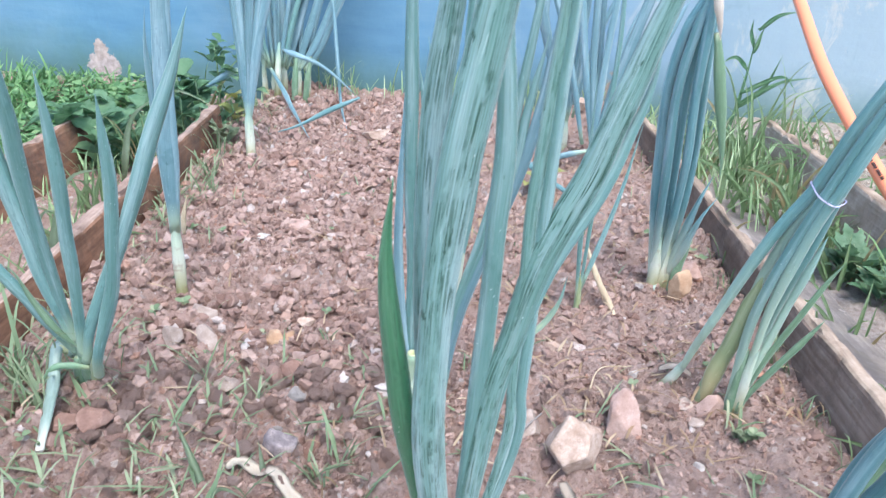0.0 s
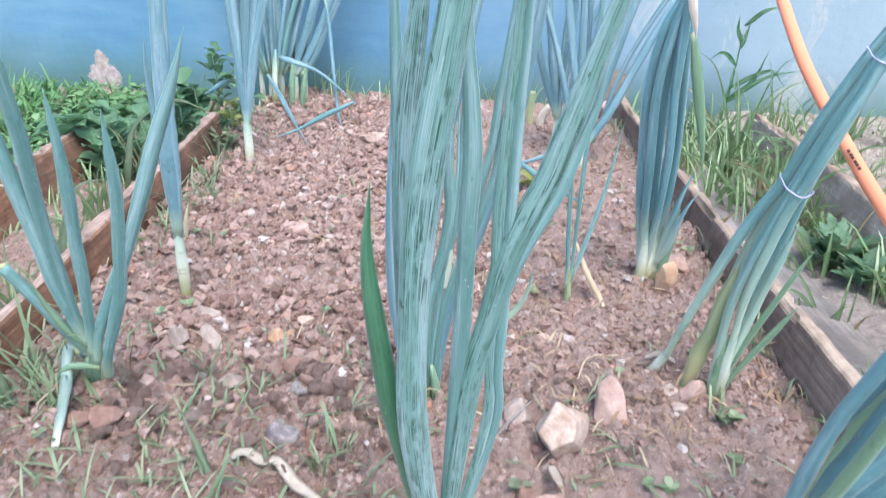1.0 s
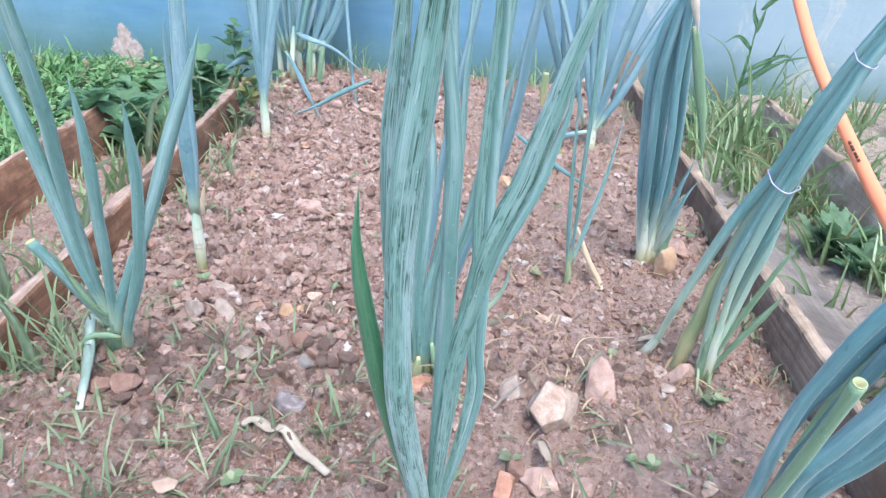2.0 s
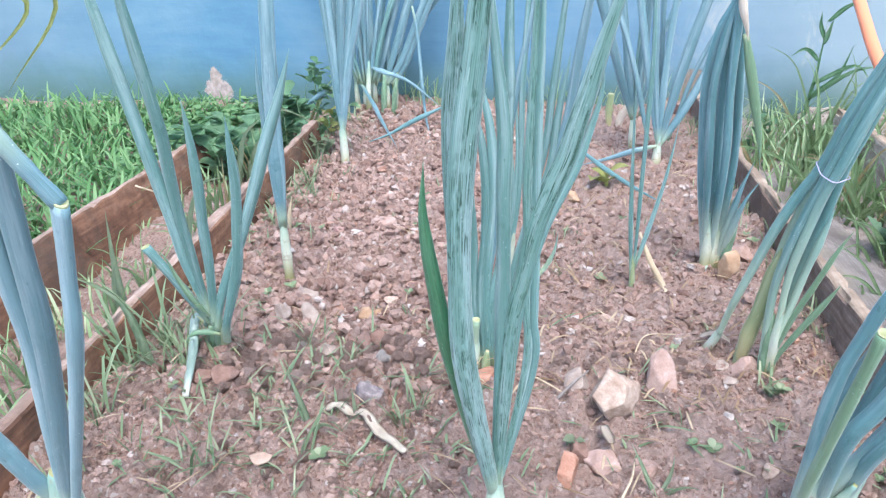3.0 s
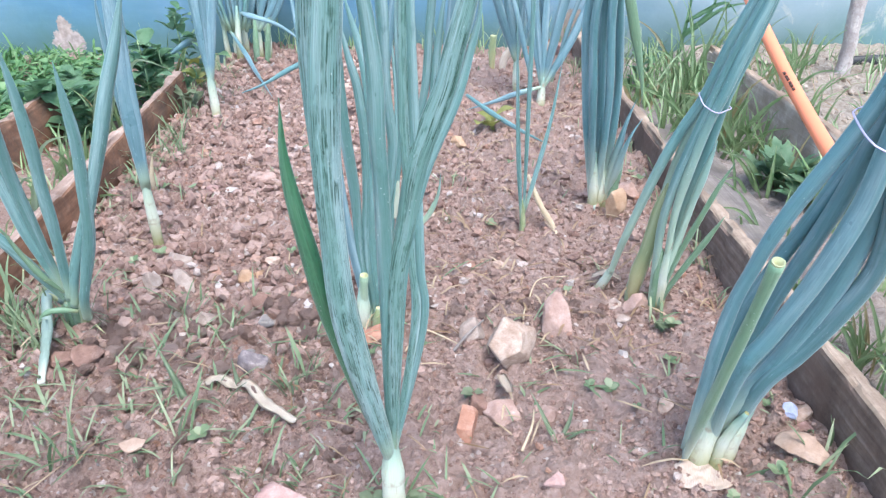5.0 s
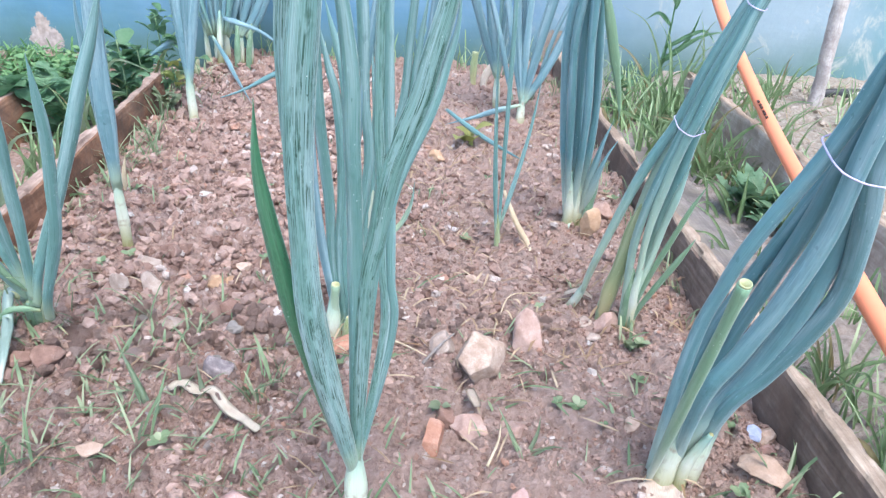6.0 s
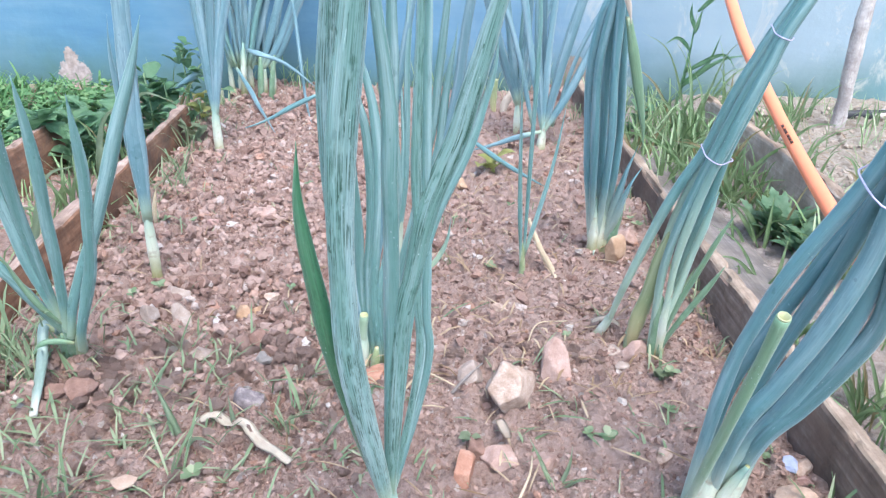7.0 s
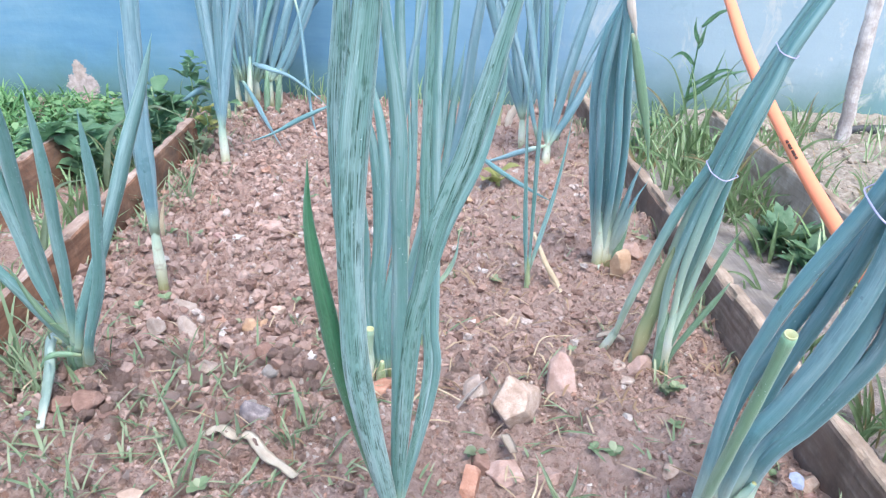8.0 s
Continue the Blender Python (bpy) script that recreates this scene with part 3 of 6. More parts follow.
gxs = np.concatenate([[-60, -30, -12, -6, -4, -3, -2.4], ruling((-2.0, -0.76, 0.02), (-0.76, -0.49, 0.008), (-0.49, 0.445, 0.0027), (0.445, 0.80, 0.008), (0.80, 2.0, 0.015)), [2.4, 3, 4, 6, 12, 30, 60]])
gys = np.concatenate([[-60, -30, -12, -6, -3, -1.6], ruling((-1.0, 0.16, 0.03), (0.16, 0.95, 0.0026), (0.95, 1.40, 0.0042), (1.40, 2.05, 0.007)), [2.5, 3, 6, 12, 30, 60]])
GX, GY = np.meshgrid(gxs, gys)
ground = grid_mesh("ground", gxs, gys, ground_height(GX, GY), SOIL)
tagged(ground, "reddish brown crumbly garden soil in a raked bed", "soil", kind="structure")


def lie(x, y):
    """The ground's height at a place."""
    return float(ground_height(np.array([[x]]), np.array([[y]]))[0, 0])


# ---- the wall behind the bed ----
def wall_y(x):
    return 1.955 - 0.07 * x


def slab(bm, lo, hi):
    v = [bm.verts.new((x, y, z)) for x in (lo[0], hi[0]) for y in (lo[1], hi[1]) for z in (lo[2], hi[2])]
    for f in ((0, 1, 3, 2), (4, 6, 7, 5), (0, 4, 5, 1), (2, 3, 7, 6), (0, 2, 6, 4), (1, 5, 7, 3)):
        bm.faces.new([v[i] for i in f])
    return v


bm = bmesh.new()
slab(bm, (-5, 0, -0.3), (5, 0.15, 2.4))
bmesh.ops.bevel(bm, geom=bm.edges[:], offset=0.008, segments=2, affect="EDGES")
wall = part("wall_back", bm, WALL, None, smooth=False)
wall.matrix_world = Matrix.Translation((0, 1.955, 0)) @ Matrix.Rotation(-math.atan(0.07), 4, "Z")
tagged(wall, "light blue limewashed wall, worn and stained near the ground", "wall", kind="structure")


# ---- boards round the beds ----
def board(at, size, lean, turn, material, label, seed, name="bed_board"):
    """A sawn plank on edge: size (thick, long, high), slightly bowed, with worn and chipped upper corners."""
    r = random.Random(seed)
    thick, long, high = size
    bow = [r.uniform(0, 6) for _ in range(4)]
    t, c = thick / 2, min(0.0035, thick * 0.18)
    # the outline once round, from the foot of one side over the top: across, up, how much it wears
    outline = [(-t, 0.0, 0), (-t, high * 0.35, 0), (-t, high * 0.7, 0), (-t, high - 2 * c, 0.5), (-t + 0.3 * c, high - 0.7 * c, 1), (-t + c, high, 0.9), (-t * 0.3, high, 0.3), (t * 0.3, high, 0.3), (t - c, high, 0.9), (t - 0.3 * c, high - 0.7 * c, 1), (t, high - 2 * c, 0.5), (t, high * 0.7, 0), (t, high * 0.35, 0), (t, 0.0, 0)]
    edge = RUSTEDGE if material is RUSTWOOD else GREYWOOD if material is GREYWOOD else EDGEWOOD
    bm = bmesh.new()
    rows = []
    steps = int(long / 0.011)
    for k in range(steps + 1):
        y = long * k / steps
        row = []
        for x, z, wear in outline:
            side = 1.0 if x > 0 else -1.0
            chip = max(0.0, noise.noise(Vector((y * 11, side * 3.7, seed * 5.3))) - 0.12) + 0.5 * max(0.0, noise.noise(Vector((y * 37, side * 9.1, seed * 2.9))) - 0.15)
            dx = 0.004 * math.sin(2.1 * y + bow[0]) + 0.0016 * noise.noise(Vector((y * 30, z * 40, seed + 3.1)))
            dz = 0.0
            if z > high * 0.5:
                dz = 0.003 * math.sin(3 * y + bow[2]) + 0.0018 * noise.noise(Vector((y * 24, x * 60, seed)))
            row.append(bm.verts.new((x + dx - side * wear * 0.016 * chip, y, z + dz - wear * 0.022 * chip)))
        rows.append(row)
    last = len(outline) - 1
    for a, b in zip(rows, rows[1:]):
        for k in range(last + 1):
            n = (k + 1) % (last + 1)
            f = bm.faces.new((a[k], b[k], b[n], a[n]))
            # top faces take the worn edge; the weathered board's sides carry painted shade
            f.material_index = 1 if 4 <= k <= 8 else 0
    bm.faces.new(rows[0])
    bm.faces.new(list(reversed(rows[-1])))
    bmesh.ops.recalc_face_normals(bm, faces=bm.faces[:])
    ob = part(name, bm, material, None, smooth=False)
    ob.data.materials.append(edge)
    ob.matrix_world = pose(*at, 0, lean, turn)
    return tagged(ob, label, "board", "boards edging the beds")


board((0.437, -0.75, -0.09), (0.021, 2.52, 0.172), 0, 0, OLDWOOD, "weathered brown wooden board edging the soil bed", 1)
board((-0.484, -0.75, -0.10), (0.024, 2.22, 0.182), -3, 0, RUSTWOOD, "red-brown wooden board holding the soil bed", 2)
board((-0.795, -0.60, -0.06), (0.022, 2.00, 0.125), -14, -2.0, RUSTWOOD, "red-brown wooden board leaning outward beside the grass", 3)
board((0.742, -0.70, -0.09), (0.022, 2.35, 0.165), 4, 0.5, NEARGREY, "grey-brown wooden board of the neighbouring bed", 4)
board((0.606, 0.66, -0.03), (0.016, 0.86, 0.15), -76, 0.5, GREYWOOD, "wide grey plank lying between the two beds", 5, "loose_plank")


# ---- onion plants ----
def onion(at, label):
    return thing("spring_onion_plant", at, label, "onion plant", "spring onions in the bed")

centre = onion((0.017, 0.335, 0), "spring onion with broad blue-green streaked leaves and white stem")
onion_stem(centre, 0.0105, [(0.016, 0.337, -0.03), (0.016, 0.337, 0.02), (0.017, 0.334, 0.065), (0.017, 0.333, 0.10)])
onion_leaf(centre, 0.0172, [(0.017, 0.334, 0.068), (0, 0.286, 0.232), (-0.001, 0.268, 0.318), (0.004, 0.252, 0.399), (0.016, 0.236, 0.481), (0.033, 0.213, 0.597)], WORN, tip="tall")
onion_leaf(centre, 0.0114, [(0.017, 0.334, 0.068), (-0.002, 0.314, 0.239), (-0.007, 0.292, 0.35), (-0.005, 0.278, 0.422), (0.001, 0.267, 0.477), (0.01, 0.247, 0.575)], WORN, tip="tall")
onion_leaf(centre, 0.0125, [(0.017, 0.334, 0.068), (-0.01, 0.297, 0.223), (-0.019, 0.282, 0.302), (-0.023, 0.27, 0.36), (-0.02, 0.262, 0.401)], GREEN, tip="tall")
onion_leaf(centre, 0.0102, [(0.017, 0.334, 0.068), (0.023, 0.318, 0.233), (0.025, 0.308, 0.324), (0.025, 0.304, 0.363), (0.026, 0.301, 0.399), (0.024, 0.298, 0.431), (0.021, 0.295, 0.46), (0.014, 0.287, 0.54)], tip="tall")
onion_leaf(centre, 0.0072, [(0.017, 0.334, 0.068), (0.042, 0.32, 0.213), (0.042, 0.313, 0.281), (0.042, 0.308, 0.329), (0.041, 0.304, 0.371), (0.042, 0.301, 0.399), (0.043, 0.298, 0.431), (0.044, 0.295, 0.461), (0.046, 0.286, 0.545)], WORN, tip="tall")
onion_leaf(centre, 0.0134, [(0.017, 0.334, 0.068), (0.029, 0.316, 0.243), (0.039, 0.311, 0.299), (0.047, 0.307, 0.341), (0.057, 0.304, 0.371), (0.065, 0.302, 0.392), (0.071, 0.299, 0.416), (0.077, 0.297, 0.438), (0.083, 0.295, 0.461), (0.105, 0.287, 0.538)], WORN, tip="tall")
onion_leaf(centre, 0.0074, [(0.017, 0.334, 0.068), (0.034, 0.316, 0.248), (0.043, 0.31, 0.303), (0.053, 0.307, 0.341), (0.071, 0.302, 0.384), (0.079, 0.3, 0.411), (0.084, 0.298, 0.432), (0.085, 0.295, 0.456)], tip="even")
onion_leaf(centre, 0.0064, [(0.017, 0.334, 0.068), (0.047, 0.32, 0.213), (0.047, 0.314, 0.263), (0.047, 0.31, 0.308), (0.047, 0.306, 0.352), (0.047, 0.302, 0.392), (0.047, 0.298, 0.431), (0.048, 0.295, 0.461), (0.049, 0.286, 0.545)], tip="tall")
onion_leaf(centre, 0.0034, [(0.046, 0.311, 0.295), (0.049, 0.311, 0.301), (0.055, 0.31, 0.31), (0.06, 0.308, 0.323), (0.062, 0.307, 0.338)], label="short bent side leaf")

behind = onion((-0.018, 0.63, 0), "dense spring onion clump with many upright blue-green leaves")
onion_stem(behind, 0.0062, [(-0.012, 0.632, -0.03), (-0.014, 0.631, 0.02), (-0.016, 0.63, 0.06)])
onion_stem(behind, 0.006, [(0.0, 0.63, -0.03), (-0.004, 0.63, 0.02), (-0.012, 0.629, 0.06)], material=YELLOWING)
onion_leaf(behind, 0.0105, [(-0.026, 0.618, -0.02), (-0.029, 0.612, 0.03), (-0.025, 0.606, 0.080)], PALE, "cut", label="cut-off yellow-green hollow leaf")
onion_stem(behind, 0.0095, [(-0.029, 0.616, -0.03), (-0.031, 0.613, 0.015), (-0.028, 0.609, 0.066)], material=STEM, label="swollen pale sheath")
onion_stem(behind, 0.0055, [(0.010, 0.622, -0.03), (0.008, 0.620, 0.01), (0.002, 0.617, 0.05)], material=NECK)
onion_stem(behind, 0.0065, [(-0.013, 0.612, -0.03), (-0.014, 0.610, 0.01), (-0.012, 0.608, 0.035)], material=YELLOWING)
onion_leaf(behind, 0.0114, [(-0.02, 0.63, -0.008), (-0.028, 0.615, 0.098), (-0.027, 0.603, 0.183), (-0.03, 0.592, 0.252), (-0.031, 0.585, 0.302), (-0.031, 0.579, 0.342), (-0.032, 0.567, 0.42), (-0.032, 0.547, 0.555)], tip="tall")
onion_leaf(behind, 0.0128, [(-0.024, 0.63, -0.008), (-0.032, 0.619, 0.073), (-0.039, 0.609, 0.138), (-0.041, 0.598, 0.211), (-0.039, 0.586, 0.29), (-0.036, 0.575, 0.369)], BLUISH)
onion_leaf(behind, 0.0118, [(-0.016, 0.63, -0.008), (-0.019, 0.614, 0.106), (-0.013, 0.603, 0.183), (-0.01, 0.592, 0.252), (-0.013, 0.584, 0.305), (-0.019, 0.579, 0.337), (-0.025, 0.574, 0.375)], tip="even")
onion_leaf(behind, 0.0115, [(-0.01, 0.63, -0.008), (-0.013, 0.614, 0.106), (-0.006, 0.6, 0.198), (-0.002, 0.588, 0.277), (-0.005, 0.581, 0.328), (-0.01, 0.577, 0.356), (-0.015, 0.573, 0.38), (-0.019, 0.57, 0.402)], tip="even")
onion_leaf(behind, 0.0114, [(-0.006, 0.63, -0.008), (-0.002, 0.612, 0.122), (0.016, 0.595, 0.232), (0.014, 0.585, 0.302), (0.015, 0.574, 0.37), (0.015, 0.567, 0.421), (0.019, 0.547, 0.556)], tip="tall")
onion_leaf(behind, 0.0069, [(-0.002, 0.63, -0.008), (0.007, 0.612, 0.122), (0.023, 0.595, 0.232), (0.027, 0.585, 0.302), (0.028, 0.574, 0.37), (0.031, 0.567, 0.421), (0.039, 0.546, 0.557)], tip="tall")
onion_leaf(behind, 0.0098, [(-0.004, 0.63, -0.008), (-0.006, 0.614, 0.106), (0.017, 0.598, 0.212), (0.023, 0.588, 0.278), (0.023, 0.581, 0.326), (0.022, 0.575, 0.365), (0.025, 0.57, 0.401)])
onion_leaf(behind, 0.0085, [(0.002, 0.63, -0.008), (0.014, 0.612, 0.122), (0.034, 0.598, 0.212), (0.045, 0.589, 0.272), (0.053, 0.583, 0.314), (0.057, 0.576, 0.36), (0.061, 0.57, 0.397), (0.076, 0.548, 0.55)], tip="tall")
onion_leaf(behind, 0.0098, [(0.006, 0.63, -0.008), (0.017, 0.612, 0.122), (0.041, 0.597, 0.219), (0.058, 0.587, 0.284), (0.063, 0.58, 0.335), (0.068, 0.574, 0.371), (0.072, 0.571, 0.394), (0.074, 0.568, 0.411)], tip="even")
onion_leaf(behind, 0.0107, [(0.006, 0.63, -0.008), (0.02, 0.612, 0.122), (0.049, 0.595, 0.232), (0.066, 0.585, 0.297), (0.076, 0.577, 0.354), (0.08, 0.571, 0.392), (0.085, 0.565, 0.431), (0.105, 0.546, 0.558)], BLUISH, tip="tall")
onion_leaf(behind, 0.0077, [(-0.014, 0.63, -0.008), (-0.022, 0.619, 0.073), (-0.003, 0.603, 0.183), (0.008, 0.587, 0.284), (0.022, 0.575, 0.365), (0.032, 0.567, 0.421), (0.057, 0.548, 0.55)], BLUISH, tip="tall")
onion_leaf(behind, 0.0072, [(0.014, 0.607, 0.154), (0.016, 0.605, 0.169), (0.019, 0.6, 0.198), (0.017, 0.596, 0.224)], PALE, label="young yellow leaf between the green ones")

spread = onion((-0.376, 0.612, 0), "spring onion with splayed blue-green leaves and one broken leaf")
onion_leaf(spread, 0.0125, [(-0.367, 0.508, 0.016), (-0.374, 0.538, 0.028), (-0.383, 0.574, 0.042), (-0.390, 0.606, 0.066), (-0.376, 0.610, 0.055)], BROKEN, "cut", label="broken leaf bleached white at its end")
onion_stem(spread, 0.0115, [(-0.374, 0.634, -0.03), (-0.366, 0.618, 0.022), (-0.359, 0.602, 0.058), (-0.358, 0.591, 0.095)], material=NECK)
onion_stem(spread, 0.0080, [(-0.366, 0.630, -0.03), (-0.358, 0.612, 0.018), (-0.350, 0.600, 0.046), (-0.341, 0.588, 0.070)], material=YELLOWING)
onion_stem(spread, 0.0075, [(-0.384, 0.626, -0.03), (-0.376, 0.612, 0.02), (-0.367, 0.598, 0.06)], material=NECK)
onion_leaf(spread, 0.0148, [(-0.361, 0.590, 0.080), (-0.363, 0.579, 0.123), (-0.365, 0.568, 0.166), (-0.363, 0.556, 0.214), (-0.362, 0.544, 0.264), (-0.361, 0.532, 0.312), (-0.360, 0.518, 0.366), (-0.358, 0.495, 0.450), (-0.356, 0.470, 0.560)], tip="tall")
onion_leaf(spread, 0.0138, [(-0.359, 0.589, 0.085), (-0.357, 0.576, 0.135), (-0.354, 0.562, 0.192), (-0.350, 0.549, 0.244), (-0.343, 0.535, 0.300), (-0.337, 0.524, 0.345), (-0.331, 0.495, 0.460), (-0.324, 0.470, 0.560)], tip="tall")
onion_leaf(spread, 0.0126, [(-0.358, 0.593, 0.067), (-0.347, 0.581, 0.115), (-0.336, 0.568, 0.167), (-0.328, 0.556, 0.218), (-0.317, 0.542, 0.270), (-0.309, 0.529, 0.324), (-0.304, 0.517, 0.373)], tip="even")
onion_leaf(spread, 0.0143, [(-0.358, 0.596, 0.058), (-0.341, 0.584, 0.102), (-0.318, 0.573, 0.148), (-0.287, 0.559, 0.204), (-0.254, 0.542, 0.271), (-0.229, 0.529, 0.325), (-0.207, 0.518, 0.368), (-0.193, 0.510, 0.398), (-0.182, 0.504, 0.424)], tip="even")
onion_leaf(spread, 0.0125, [(-0.350, 0.600, 0.036), (-0.337, 0.584, 0.073), (-0.316, 0.573, 0.124), (-0.298, 0.563, 0.170), (-0.284, 0.550, 0.227), (-0.273, 0.539, 0.278), (-0.268, 0.530, 0.319), (-0.264, 0.522, 0.356)], tip="even")
onion_leaf(spread, 0.0126, [(-0.368, 0.606, 0.055), (-0.386, 0.576, 0.134), (-0.408, 0.563, 0.187)], tip="cut")
onion_leaf(spread, 0.0082, [(-0.354, 0.594, 0.050), (-0.372, 0.588, 0.056), (-0.387, 0.584, 0.054), (-0.405, 0.586, 0.030)], NECK, label="short bent green leaf")
onion_leaf(spread, 0.0080, [(-0.358, 0.590, 0.078), (-0.370, 0.579, 0.105), (-0.382, 0.572, 0.141), (-0.388, 0.565, 0.173), (-0.398, 0.563, 0.185)], NECK)
onion_leaf(spread, 0.0060, [(-0.372, 0.624, 0.012), (-0.384, 0.610, 0.030), (-0.398, 0.602, 0.022), (-0.410, 0.598, 0.010)], NECK, label="short curled leaf at the foot")
onion_leaf(spread, 0.0055, [(-0.362, 0.622, 0.010), (-0.348, 0.606, 0.024), (-0.334, 0.600, 0.012)], YELLOWING, label="short yellowed leaf at the foot")
onion_leaf(spread, 0.0055, [(-0.370, 0.622, 0.012), (-0.366, 0.600, 0.024), (-0.360, 0.584, 0.010)], NECK)

slim = onion((-0.346, 0.828, 0), "slim spring onion with a tall white stem")
onion_stem(slim, 0.0078, [(-0.348, 0.830, -0.03), (-0.345, 0.826, 0.03), (-0.342, 0.82, 0.09), (-0.339, 0.817, 0.132)])
onion_leaf(slim, 0.0075, [(-0.329, 0.815, 0.10), (-0.325, 0.81, 0.125), (-0.316, 0.806, 0.157)], STRAW, label="dry brown sheath tip")
onion_leaf(slim, 0.0217, [(-0.341, 0.819, 0.1), (-0.332, 0.808, 0.223), (-0.321, 0.797, 0.328), (-0.311, 0.789, 0.412), (-0.296, 0.777, 0.53)], BLUISH, tip="tall")
onion_leaf(slim, 0.0156, [(-0.341, 0.819, 0.1), (-0.34, 0.806, 0.238), (-0.339, 0.797, 0.328), (-0.332, 0.792, 0.379)], BLUISH)
onion_leaf(slim, 0.0139, [(-0.341, 0.819, 0.1), (-0.328, 0.809, 0.207), (-0.318, 0.797, 0.335), (-0.306, 0.789, 0.412), (-0.292, 0.779, 0.51)], BLUISH, tip="tall")

far_slim = onion((-0.394, 1.36, 0), "slim spring onion with a cluster of upright leaves")
onion_stem(far_slim, 0.010, [(-0.394, 1.36, -0.03), (-0.393, 1.358, 0.06), (-0.391, 1.354, 0.118)])
fan_leaves(far_slim, (-0.391, 1.356, 0.10), 2, 0.012, 0.42, 0.015, 51)
onion_leaf(far_slim, 0.0158, [(-0.392, 1.356, 0.085), (-0.39, 1.348, 0.232), (-0.392, 1.343, 0.345), (-0.394, 1.335, 0.494)], BLUISH, tip="tall")
onion_leaf(far_slim, 0.0169, [(-0.392, 1.356, 0.085), (-0.379, 1.348, 0.232), (-0.368, 1.343, 0.345), (-0.354, 1.335, 0.494)], BLUISH, tip="tall")
onion_leaf(far_slim, 0.0169, [(-0.392, 1.356, 0.085), (-0.363, 1.348, 0.232), (-0.332, 1.343, 0.345), (-0.291, 1.336, 0.49)], BLUISH, tip="tall")
onion_leaf(far_slim, 0.0145, [(-0.392, 1.356, 0.085), (-0.37, 1.348, 0.232), (-0.349, 1.343, 0.345), (-0.321, 1.335, 0.492)], BLUISH, tip="tall")
onion_leaf(far_slim, 0.0146, [(-0.392, 1.356, 0.085), (-0.397, 1.348, 0.232), (-0.403, 1.343, 0.344), (-0.41, 1.335, 0.494)], BLUISH, tip="tall")

clump = onion((-0.44, 1.86, 0), "large spring onion clump at the wall with fallen leaves")
onion_stem(clump, 0.0078, [(-0.487, 1.86, -0.02), (-0.489, 1.86, 0.1)], material=STEM)
onion_stem(clump, 0.0078, [(-0.462, 1.86, -0.02), (-0.464, 1.86, 0.08)], material=STEM)
onion_stem(clump, 0.0085, [(-0.436, 1.86, -0.02), (-0.437, 1.86, 0.13)], material=STEM)
onion_stem(clump, 0.0078, [(-0.402, 1.86, -0.02), (-0.395, 1.86, 0.09)], material=STEM)
onion_stem(clump, 0.009, [(-0.382, 1.86, -0.02), (-0.37, 1.86, 0.1)], material=STEM)
onion_leaf(clump, 0.019, [(-0.505, 1.80, -0.02), (-0.506, 1.80, 0.02), (-0.507, 1.80, 0.034)], STUB, "cut", label="pale cut stub")
onion_leaf(clump, 0.017, [(-0.47, 1.79, -0.02), (-0.469, 1.79, 0.02), (-0.467, 1.79, 0.036)], STUB, "cut", label="pale cut stub")
onion_stem(clump, 0.0085, [(-0.405, 1.82, -0.02), (-0.400, 1.82, 0.05), (-0.395, 1.825, 0.12)], material=NECK)
onion_stem(clump, 0.008, [(-0.378, 1.82, -0.02), (-0.370, 1.82, 0.05), (-0.358, 1.825, 0.12)], material=NECK)
onion_stem(clump, 0.0085, [(-0.448, 1.82, -0.02), (-0.444, 1.82, 0.06), (-0.438, 1.83, 0.15)])
fan_leaves(clump, (-0.45, 1.83, 0.09), 9, 0.0125, 0.46, 0.22, 52)
fan_leaves(clump, (-0.40, 1.87, 0.085), 8, 0.0125, 0.44, 0.26, 53)
onion_leaf(clump, 0.0195, [(-0.487, 1.86, 0.078), (-0.49, 1.86, 0.159), (-0.494, 1.86, 0.281), (-0.498, 1.86, 0.431)], BLUISH, tip="tall")
onion_leaf(clump, 0.0195, [(-0.464, 1.86, 0.078), (-0.466, 1.86, 0.16), (-0.472, 1.86, 0.282), (-0.479, 1.86, 0.432)], BLUISH, tip="tall")
onion_leaf(clump, 0.0226, [(-0.44, 1.86, 0.078), (-0.437, 1.86, 0.16), (-0.435, 1.86, 0.282), (-0.432, 1.86, 0.432)], BLUISH, tip="tall")
onion_leaf(clump, 0.0226, [(-0.432, 1.86, 0.078), (-0.403, 1.86, 0.16), (-0.365, 1.86, 0.283), (-0.321, 1.86, 0.426)], BLUISH, tip="tall")
onion_leaf(clump, 0.0209, [(-0.404, 1.86, 0.078), (-0.373, 1.86, 0.161), (-0.33, 1.86, 0.284), (-0.28, 1.86, 0.425)], BLUISH, tip="tall")
onion_leaf(clump, 0.0209, [(-0.398, 1.86, 0.078), (-0.351, 1.86, 0.146), (-0.289, 1.86, 0.284), (-0.227, 1.86, 0.421)], BLUISH, tip="tall")
onion_leaf(clump, 0.0193, [(-0.382, 1.86, 0.078), (-0.342, 1.86, 0.131), (-0.295, 1.86, 0.235), (-0.233, 1.86, 0.371)], BLUISH, tip="tall")
onion_leaf(clump, 0.0194, [(-0.447, 1.86, 0.078), (-0.421, 1.86, 0.16), (-0.399, 1.86, 0.283), (-0.372, 1.86, 0.43)], BLUISH, tip="tall")
onion_leaf(clump, 0.0195, [(-0.472, 1.86, 0.078), (-0.506, 1.86, 0.174), (-0.516, 1.86, 0.281), (-0.529, 1.86, 0.431)], BLUISH, tip="tall")
onion_leaf(clump, 0.0145, [(-0.437, 1.85, 0.128), (-0.369, 1.695, 0.15), (-0.303, 1.704, 0.121), (-0.225, 1.725, 0.049)], BLUISH)
